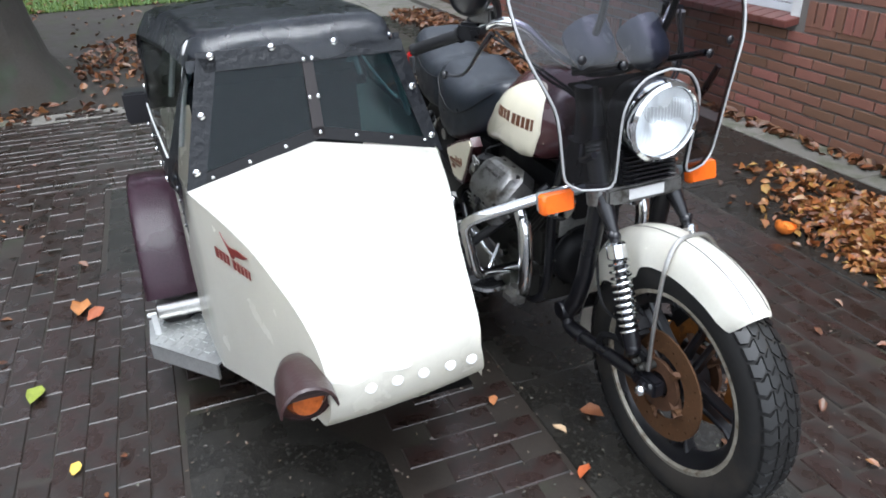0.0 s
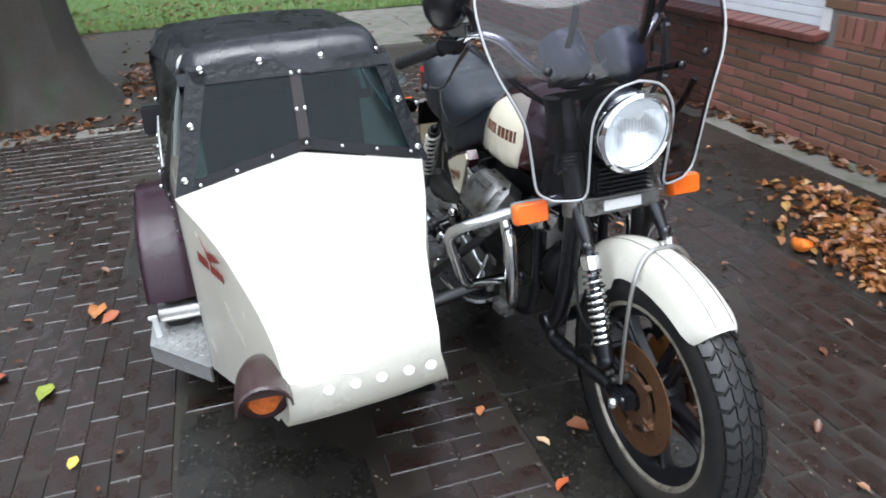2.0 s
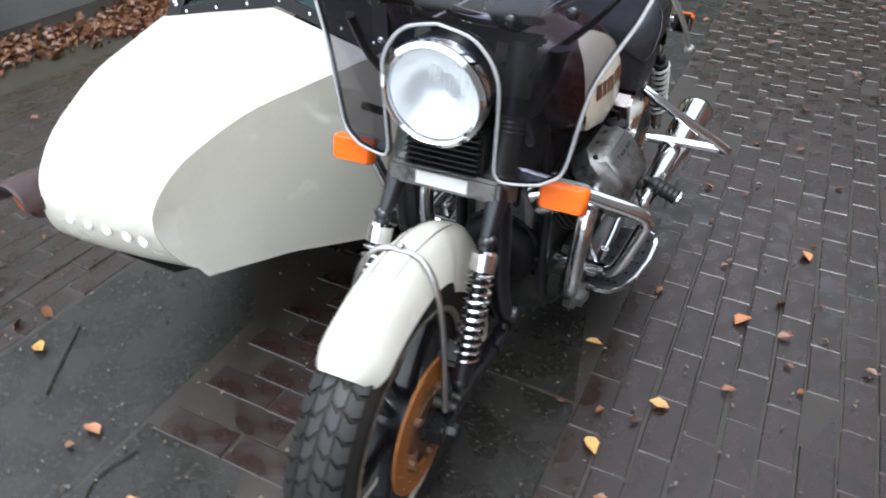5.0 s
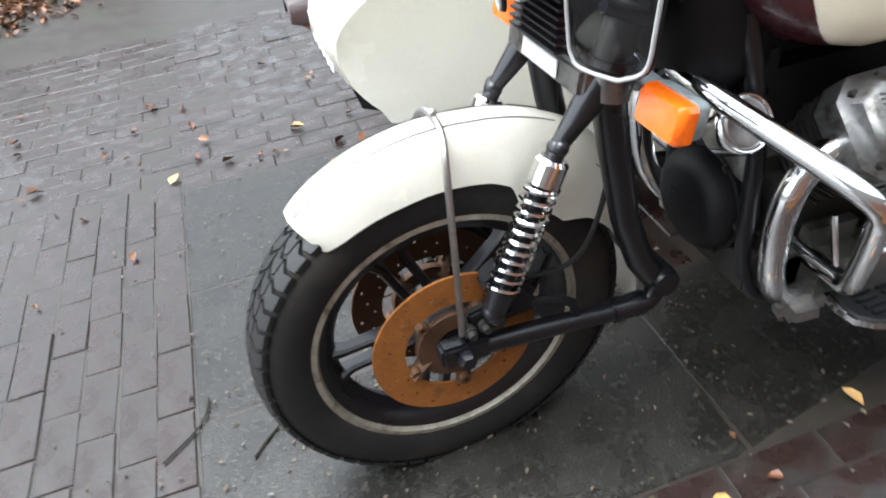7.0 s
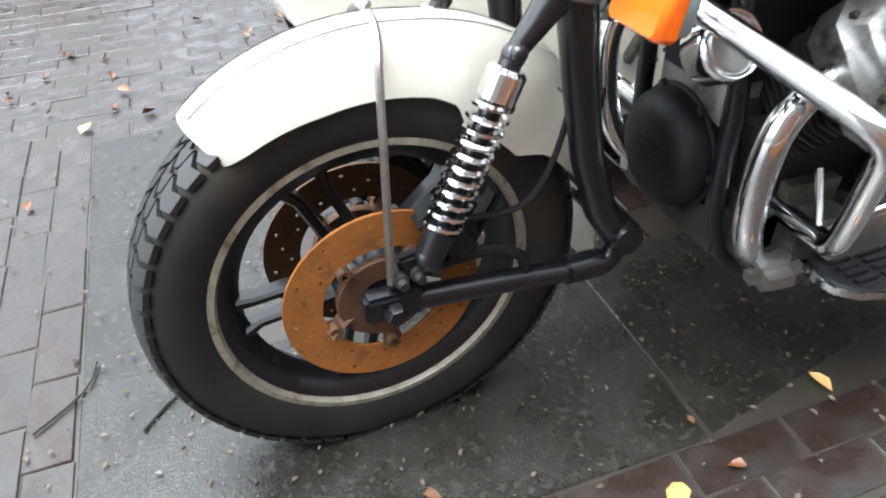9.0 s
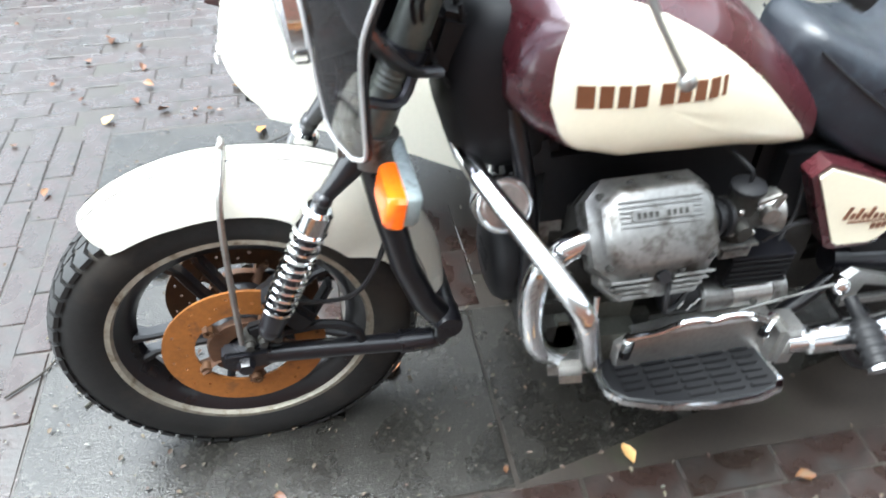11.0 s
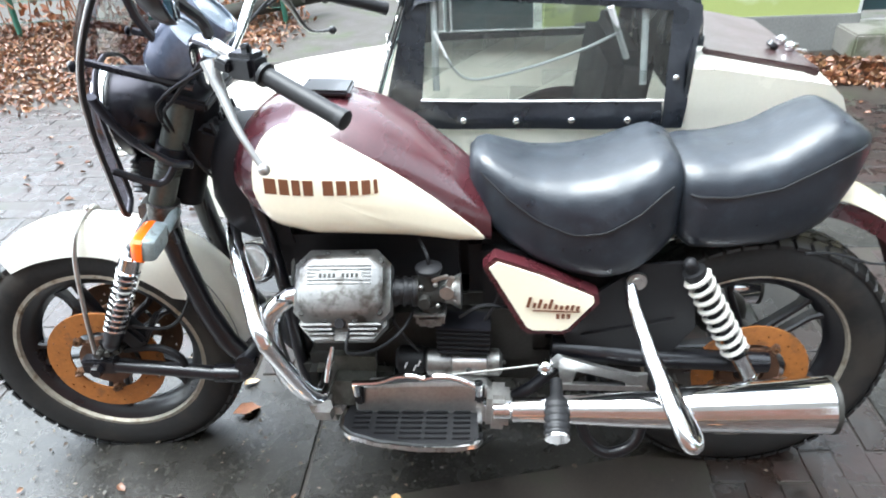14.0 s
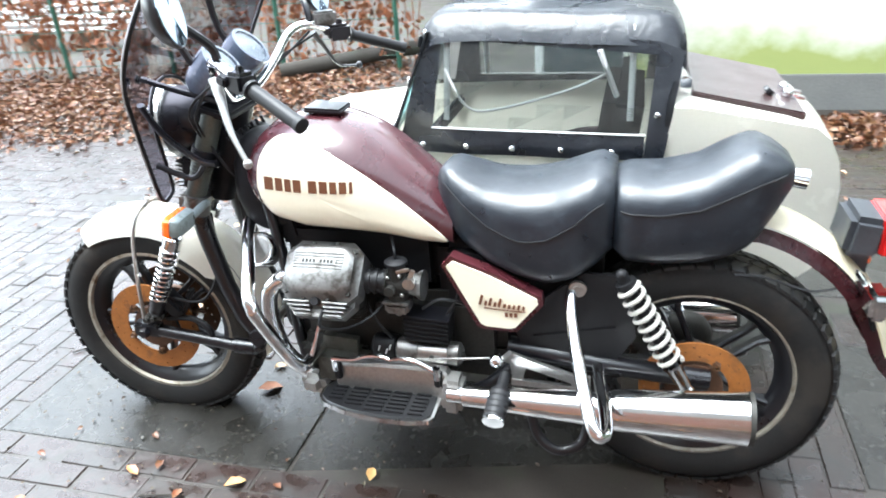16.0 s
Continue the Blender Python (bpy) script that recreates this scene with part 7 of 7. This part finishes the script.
# -- tree --
def tree(x, y, r, seed):
    random.seed(seed)
    t = empty("tree", "broad rough grey brown tree trunk with leafy crown", "tree")
    bm = bmesh.new()
    rings = []
    for k in range(15):
        z = GZ - 0.05 + 4.2 * k / 14
        rad = r * (1 + 0.55 * math.exp(-z * 4.5)) * (1 - 0.11 * z)
        cx, cy = x + 0.05 * z, y + 0.04 * math.sin(z)
        rings.append([(cx + rad * (1 + 0.08 * math.sin(5 * a + z) + 0.05 * math.sin(9 * a - 2 * z)) * math.cos(a), cy + rad * (1 + 0.08 * math.sin(5 * a + z)) * math.sin(a), z)
                      for a in [2 * math.pi * j / 28 for j in range(28)]])
    loft(bm, rings)
    part("trunk", bm, BARK, t, "ridged grey brown bark")
    crown = bmesh.new()
    for k in range(9):
        a = 2 * math.pi * k / 9 + random.uniform(-0.2, 0.2)
        b = Vector((x + 0.2, y, random.uniform(2.6, 4.1)))
        tip = b + Vector((math.cos(a) * random.uniform(1.3, 2.2), math.sin(a) * random.uniform(1.3, 2.2), random.uniform(0.8, 2.2)))
        mid = b.lerp(tip, 0.5) + Vector((0, 0, 0.25))
        bm = bmesh.new()
        tube(bm, curve([b, mid, tip], 5), [0.13 - 0.010 * i for i in range(11)], 8)
        part("limb", bm, BARK, t)
        for _ in range(210):
            q = mid.lerp(tip, random.uniform(0.1, 1.25)) + Vector((random.gauss(0, 0.5), random.gauss(0, 0.5), random.gauss(0, 0.4)))
            leaf_shape(crown, pose(*q, random.uniform(0, 360), random.uniform(0, 360), random.uniform(0, 360)), random.uniform(0.10, 0.2), 0.2)
    tagged(part("crown", crown, BEECH, t, angle=80), kind="stuff")
    return t


tree(5.15, 2.30, 0.36, 21)


def shrub(x, y, r, h, n, material, label, seed):
    random.seed(seed)
    s = empty("shrub", label, "shrub")
    bm = bmesh.new()
    for k in range(12):
        a = random.uniform(0, 6.28)
        tube(bm, curve([(x, y, GZ - 0.02), (x + 0.4 * r * math.cos(a), y + 0.4 * r * math.sin(a), h * 0.5), (x + r * math.cos(a), y + r * math.sin(a), h * random.uniform(0.7, 1))], 4), 0.012, 5)
    part("branches", bm, BARK, s)
    bm = bmesh.new()
    for _ in range(n):
        a, f, z = random.uniform(0, 6.28), random.random() ** 0.5, random.random()
        q = (x + r * f * math.cos(a) * (1.1 - 0.5 * z), y + r * f * math.sin(a) * (1.1 - 0.5 * z), 0.05 + h * z + random.gauss(0, 0.05))
        leaf_shape(bm, pose(*q, random.uniform(0, 360), random.uniform(0, 360), random.uniform(0, 360)), random.uniform(0.04, 0.09), 0.2)
    tagged(part("foliage", bm, material, s, angle=80), kind="stuff")


shrub(4.9, 2.95, 0.42, 0.75, 1500, GREEN, "dark evergreen shrub beside the tree", 31)
shrub(6.4, 3.0, 0.5, 0.9, 900, GREEN, "dark evergreen shrub against the house", 32)

# -- fence with beech hedge --
fence = empty("garden_fence", "green metal post and wire fence grown with beech", "fence")
for k in range(6):
    bm = bmesh.new()
    tube(bm, [(-6.6 + 1.15 * k, 4.35 + 0.12 * k, GZ - 0.1), (-6.6 + 1.15 * k, 4.35 + 0.12 * k, 1.45)], 0.024, 10)
    part("post", bm, GREENPAINT, fence, "green metal post")
for k in range(8):
    bm = bmesh.new()
    tube(bm, [(-6.6, 4.35, 0.12 + 0.17 * k), (-0.85, 4.95, 0.12 + 0.17 * k)], 0.0035, 5)
    part("wire", bm, GREENPAINT, fence)
random.seed(41)
bm = bmesh.new()
for _ in range(5200):
    x = random.uniform(-6.8, -0.7)
    y = 4.55 + 0.104 * (x + 6.6) + random.gauss(0, 0.16)
    z = abs(random.gauss(0.75, 0.42))
    if math.sin(7.1 * x) + math.sin(11.3 * x + 4 * z) > 0.55:
        continue
    leaf_shape(bm, pose(x, y, z, random.uniform(0, 360), random.uniform(0, 360), random.uniform(0, 360)), random.uniform(0.05, 0.10), 0.2)
for k in range(120):
    x = random.uniform(-6.8, -0.7)
    y = 4.55 + 0.104 * (x + 6.6)
    tube(bm, [(x, y, GZ), (x + random.gauss(0, 0.15), y + random.gauss(0, 0.12), random.uniform(0.6, 1.5))], 0.006, 4)
tagged(put("beech_hedge", bm, BEECH, angle=80), "thin beech hedge with dry copper leaves", "hedge", kind="stuff")
pickets = empty("picket_fence", "grey weathered wooden picket fence beside the path", "fence")
for k in range(22):
    bm = bmesh.new()
    box(bm, (-0.75 + 0.12 * k, 7.0 + 0.02 * math.sin(k), 0.48), (0.06, 0.02, 1.0), (0, random.gauss(0, 1.5), 0), 0.004)
    part("picket", bm, WOOD, pickets)
for z in (0.25, 0.75):
    bm = bmesh.new()
    box(bm, (0.5, 7.03, z), (2.7, 0.03, 0.07), (0, 0, 0), 0.004)
    part("rail", bm, WOOD, pickets)
bm = bmesh.new()
tube(bm, curve([(-1.9, 4.55, 0.06), (-1.2, 4.9, 0.12), (-0.55, 5.3, 0.16)], 4), [0.07] * 9, 10)
tagged(put("log", bm, BARK), "fallen mossy log lying on leaves", "log")
stack = empty("board_stack", "loose stack of white painted boards behind the fence", "boards")
for k in range(9):
    bm = bmesh.new()
    box(bm, (-5.6 + 0.08 * math.sin(3 * k), 6.3 + 0.05 * k, 0.25 + 0.075 * k), (2.2, 0.16, 0.035), (random.gauss(0, 4), random.gauss(0, 2), random.gauss(0, 5)), 0.004)
    part("board", bm, WHITEBOARD, stack)
for k in range(3):
    bm = bmesh.new()
    box(bm, (-6.4 + 0.8 * k, 6.5, 0.12), (0.12, 0.5, 0.26), (0, 0, 0), 0.005)
    part("bearer", bm, WOOD, stack)

# -- parked van beyond the tree --
van = empty("parked_van", "pale parked van with dark bumper beyond the tree", "van")
bm = bmesh.new()
prof = [(7.3, 0.35), (7.22, 0.75), (7.35, 0.95), (7.9, 1.15), (8.5, 1.85), (11.5, 1.9), (11.6, 0.35)]
extrude(bm, prof, 1.7, side_at(4.9))
bmesh.ops.bevel(bm, geom=bm.edges[:], offset=0.05, segments=2, affect="EDGES")
part("body", bm, FRAMEWHITE, van, "pale body")
bm = bmesh.new()
box(bm, (7.25, 4.05, 0.42), (0.16, 1.72, 0.22), (0, 0, 0), 0.04)
part("bumper", bm, DULL, van, "black bumper")
for x in (7.95, 10.8):
    for y in (3.25, 4.85):
        bm = bmesh.new()
        lathe(bm, [(0.0, 0.1), (0.2, 0.1), (0.3, 0.1), (0.33, 0.07), (0.33, -0.07), (0.3, -0.1), (0.0, -0.1)], hub_at(x, y, 0.32), 28)
        part("wheel", bm, RUBBER, van, "black wheel")
bm = bmesh.new()
extrude(bm, [(7.95, 1.18), (8.5, 1.78), (9.4, 1.80), (9.4, 1.18)], 0.02, side_at(3.21))
part("window", bm, DULL, van, "dark side window")

# -- lawn and far path --
bm = bmesh.new()
bmesh.ops.create_grid(bm, x_segments=20, y_segments=20, size=1, matrix=Matrix.Translation((16.4, 3.0, GZ + 0.003)) @ Matrix.Diagonal((6.9, 7.5, 1, 1)))
lawn = tagged(put("lawn", bm, mat("turf", (0.06, 0.11, 0.03), 0.8, vary=0.4, scale=3, fine=60, bump=0.6)), "short green lawn", "lawn", kind="structure")
random.seed(51)
verts, faces = [], []
for _ in range(16000):
    x, y = 9.4 + 5.5 * random.random() ** 1.6, random.uniform(-3.5, 6.5)
    a, h, w = random.uniform(0, 6.28), random.uniform(0.04, 0.10), 0.006
    dx, dy = math.cos(a), math.sin(a)
    i = len(verts)
    verts += [(x - w * dy, y + w * dx, GZ), (x + w * dy, y - w * dx, GZ), (x + 0.04 * dx, y + 0.04 * dy, GZ + h)]
    faces.append((i, i + 1, i + 2))
me = bpy.data.meshes.new("grass")
me.from_pydata(verts, [], faces)
me.materials.append(GRASS)
tagged(new("grass", me), "fresh green grass blades", "grass", kind="stuff")
litter("lawn_leaves", "scattered brown leaves on the lawn", [(11.0, 1.5, 1.6, 3.2, 420, 0.06)], seed=9)

# -- window, vent, soldier bricks and pipe of the brick house --
win = tagged(new("window_1"), "window with closed pale roller shutter over a brown tile sill", "window", kind="structure")
bm = bmesh.new()
for cx, cz, w, h in ((2.085, 1.27, 0.07, 1.26), (3.715, 1.27, 0.07, 1.26), (2.90, 1.87, 1.56, 0.06)):
    box(bm, (cx, WALL_Y - 0.04, cz), (w, 0.07, h), (0, 0, 0), 0.004)
part("window_frame", bm, FRAMEWHITE, win, "white window frame", smooth=False)
for k in range(24):
    bm = bmesh.new()
    box(bm, (2.90, WALL_Y - 0.055 + 0.002 * (k % 2), 0.675 + 0.050 * k), (1.55, 0.014, 0.047), (0, 0, 0), 0.004)
    part("slat", bm, SHUTTER, win)
for k in range(17):
    bm = bmesh.new()
    box(bm, (2.10 + 0.101 * k, WALL_Y + 0.005, 0.620), (0.097, 0.17, 0.040), (-8, 0, 0), 0.004)
    part("sill_tile", bm, SILL, win)
bm = bmesh.new()
box(bm, (3.90, WALL_Y - 0.002, 0.27), (0.27, 0.03, 0.20))
vent = tagged(put("wall_vent", bm, DULL, smooth=False), "dark slotted air brick in the wall", "vent")
for k in range(6):
    bm = bmesh.new()
    box(bm, (3.79 + 0.045 * k, WALL_Y + 0.012, 0.27), (0.022, 0.03, 0.20), (0, 0, 0), 0.003)
    part("slat", bm, WALLBRICK, vent)
bm = bmesh.new()
tube(bm, [(8.12, WALL_Y + 0.09, GZ), (8.12, WALL_Y + 0.09, 3.0)], 0.045, 12)
tagged(put("downpipe", bm, DULL), "grey downpipe at the corner of the house", "pipe")


# ---- pieces: wall bricks, paving bricks, slabs ----
def piece_mesh(name, sx, sy, sz, cham, material):
    """A block about its top centre: flat sides and a chamfered top, open below."""
    bm = bmesh.new()
    hx, hy = sx / 2, sy / 2
    rings = [[(-hx, -hy, -sz), (hx, -hy, -sz), (hx, hy, -sz), (-hx, hy, -sz)], [(-hx, -hy, -cham), (hx, -hy, -cham), (hx, hy, -cham), (-hx, hy, -cham)],
             [(-hx + cham, -hy + cham, 0), (hx - cham, -hy + cham, 0), (hx - cham, hy - cham, 0), (-hx + cham, hy - cham, 0)]]
    vs = loft(bm, rings, cap=False)
    bm.faces.new(vs[-1])
    me = bpy.data.meshes.new(name)
    bm.to_mesh(me)
    bm.free()
    me.materials.append(material)
    return me


def join(name, places, sx, sy, sz, cham, material, parent, label):
    """The rest of the pieces as one mesh."""
    verts, faces = [], []
    hx, hy = sx / 2, sy / 2
    base = [(-hx, -hy, -sz), (hx, -hy, -sz), (hx, hy, -sz), (-hx, hy, -sz), (-hx, -hy, -cham), (hx, -hy, -cham), (hx, hy, -cham), (-hx, hy, -cham),
            (-hx + cham, -hy + cham, 0), (hx - cham, -hy + cham, 0), (hx - cham, hy - cham, 0), (-hx + cham, hy - cham, 0)]
    quads = [(0, 1, 5, 4), (1, 2, 6, 5), (2, 3, 7, 6), (3, 0, 4, 7), (4, 5, 9, 8), (5, 6, 10, 9), (6, 7, 11, 10), (7, 4, 8, 11), (8, 9, 10, 11)]
    for m in places:
        i = len(verts)
        verts += [tuple(m @ Vector(b)) for b in base]
        faces += [tuple(i + q for q in f) for f in quads]
    me = bpy.data.meshes.new(name)
    me.from_pydata(verts, [], faces)
    me.materials.append(material)
    ob = new(name, me)
    ob.parent = parent
    return tagged(ob, label, kind="stuff")


random.seed(61)
near, far = [], []
UPRIGHT = Matrix.Rotation(radians(-90), 4, "X")     # a block's top turned to face +y
for c in range(25):
    z = GZ + 0.03 + 0.0645 * c
    for k in range(-5, 38):
        x = 0.222 * k + (0.111 if c % 2 else 0.0)
        if 2.0 < x < 3.80 and 0.58 < z < 1.93 or x > 8.2:
            continue
        if 1.42 < x < 2.00 and 0.60 < z < 0.74 or 3.74 < x < 4.06 and 0.16 < z < 0.37:
            continue
        m = Matrix.Translation((x, WALL_Y + 0.002 + random.gauss(0, 0.0012), z)) @ UPRIGHT @ Matrix.Rotation(random.gauss(0, 0.004), 4, "Z")
        (near if 0.75 < x < 2.95 and z < 1.12 and len(near) < 290 else far).append(m)
wall_me = piece_mesh("brick", 0.210, 0.052, 0.03, 0.003, WALLBRICK)
for m in near:
    o = new("brick", wall_me)
    o.parent, o.matrix_world = wall_south, m
join("brick_courses", far, 0.210, 0.052, 0.03, 0.003, WALLBRICK_REST, wall_south, "red brick courses")
up_me = piece_mesh("soldier_brick", 0.052, 0.135, 0.03, 0.003, WALLBRICK)
for k in range(9):
    o = new("soldier_brick", up_me)
    o.parent, o.matrix_world = wall_south, Matrix.Translation((1.45 + 0.0645 * k, WALL_Y + 0.005, 0.672)) @ UPRIGHT

bm = bmesh.new()
bmesh.ops.create_grid(bm, x_segments=10, y_segments=10, size=1, matrix=Matrix.Translation((1.2, 0.6, GZ - 0.0028)) @ Matrix.Diagonal((5.2, 3.1, 1, 1)))
pavement = tagged(put("pavement", bm, mat("joint_sand", (0.026, 0.021, 0.017), 0.42, vary=0.3, fine=120, spot=(0.022, 0.024, 0.014), spot_at=0.6, spot_scale=4)),
                  "wet brick drive with concrete wheel tracks", "pavement", kind="structure")


def in_any(x, y, boxes):
    return any(a < x < b and c < y < d for a, b, c, d in boxes)


GREY = [(-0.53, 1.45, -0.255, 0.235), (-0.53, 0.72, 0.685, 1.215), (-0.53, -0.09, 0.2, 0.72), (1.75, 2.75, 0.95, 1.46), (1.95, 4.4, -0.05, 0.62), (-4.0, 7.0, -2.10, -1.235)]
random.seed(62)
near, far = [], []


def lay(x0, x1, y0, y1, along):
    """Rows of paving bricks with their length along x or y, every other row shifted by half."""
    L, W = 0.203, 0.086
    wide = (y1 - y0) if along == "x" else (x1 - x0)
    rows = round(wide / W)
    W = wide / rows
    for r in range(rows):
        span = (x1 - x0) if along == "x" else (y1 - y0)
        for k in range(int(span / L) + 2):
            d = L * k + (L / 2 if r % 2 else 0)
            if d > span - 0.04:
                continue
            x, y = (x0 + d, y0 + W * (r + 0.5)) if along == "x" else (x0 + W * (r + 0.5), y0 + d)
            if in_any(x, y, [(a - 0.03, b + 0.03, c - 0.03, e + 0.03) for a, b, c, e in GREY]):
                continue
            m = Matrix.Translation((x + random.gauss(0, 0.002), y + random.gauss(0, 0.002), GZ + random.gauss(0, 0.0014))) @ Matrix.Rotation(random.gauss(0, 0.010) + (0 if along == "x" else math.pi / 2), 4, "Z") \
                @ Matrix.Rotation(random.gauss(0, 0.008), 4, "X") @ Matrix.Rotation(random.gauss(0, 0.006), 4, "Y")
            close = (-0.95 < x < 1.5 and -0.75 < y < 1.75)
            (near if close and len(near) < 298 else far).append(m)


lay(-0.53, 1.95, 0.245, 0.685, "y")
lay(-0.95, -0.53, -1.235, 1.30, "y")
lay(-0.53, 2.9, -1.235, -0.255, "x")
lay(-0.53, 2.9, 1.225, 2.75, "x")
lay(0.73, 1.75, 0.685, 1.215, "y")
lay(1.46, 1.95, -0.255, 0.235, "y")
lay(-3.6, -0.95, -1.235, 1.30, "y")
lay(-3.6, -0.53, 1.30, 2.75, "x")
lay(2.9, 5.4, -1.235, -0.05, "x")
lay(2.76, 4.5, 0.63, 2.5, "y")
lay(1.95, 2.76, 0.63, 0.95, "y")
lay(4.4, 6.4, -0.05, 0.62, "x")
pave_me = piece_mesh("brick", 0.1985, 0.0825, 0.03, 0.003, PAVER)
for m in near:
    o = new("brick", pave_me)
    o.parent, o.matrix_world = pavement, m
join("brick_paving", far, 0.1985, 0.0825, 0.03, 0.003, PAVER_LOOSE, pavement, "dark red brick paving")


def slabs(x0, x1, y0, y1, nx, ny, material, name):
    sx, sy = (x1 - x0) / nx, (y1 - y0) / ny
    me = piece_mesh(name, sx - 0.006, sy - 0.006, 0.04, 0.003, material)
    for i in range(nx):
        for j in range(ny):
            o = new(name, me)
            o.parent = pavement
            o.matrix_world = pose(x0 + sx * (i + 0.5), y0 + sy * (j + 0.5), GZ + random.gauss(0, 0.0012), random.gauss(0, 0.25), random.gauss(0, 0.25), random.gauss(0, 0.3))


slabs(-0.53, 1.45, -0.255, 0.235, 2, 1, SLAB, "track_slab")
slabs(-0.53, 0.72, 0.690, 1.215, 1, 1, SLAB, "track_slab")
slabs(-0.53, -0.09, 0.238, 0.687, 1, 1, SLAB, "track_slab")
slabs(1.75, 2.75, 0.95, 1.46, 1, 1, SLAB, "track_slab")
slabs(1.96, 4.4, -0.045, 0.62, 3, 1, SLAB, "track_slab")
slabs(-4.0, 7.0, -2.10, -1.245, 14, 1, SLAB, "paving_slab")
slabs(-4.0, 8.0, -2.345, -2.105, 16, 1, KERB, "edge_slab")
slabs(6.6, 9.4, -2.0, 0.4, 5, 4, KERB, "paving_slab")
slabs(4.2, 4.42, 0.64, 2.9, 1, 5, KERB, "edge_slab")
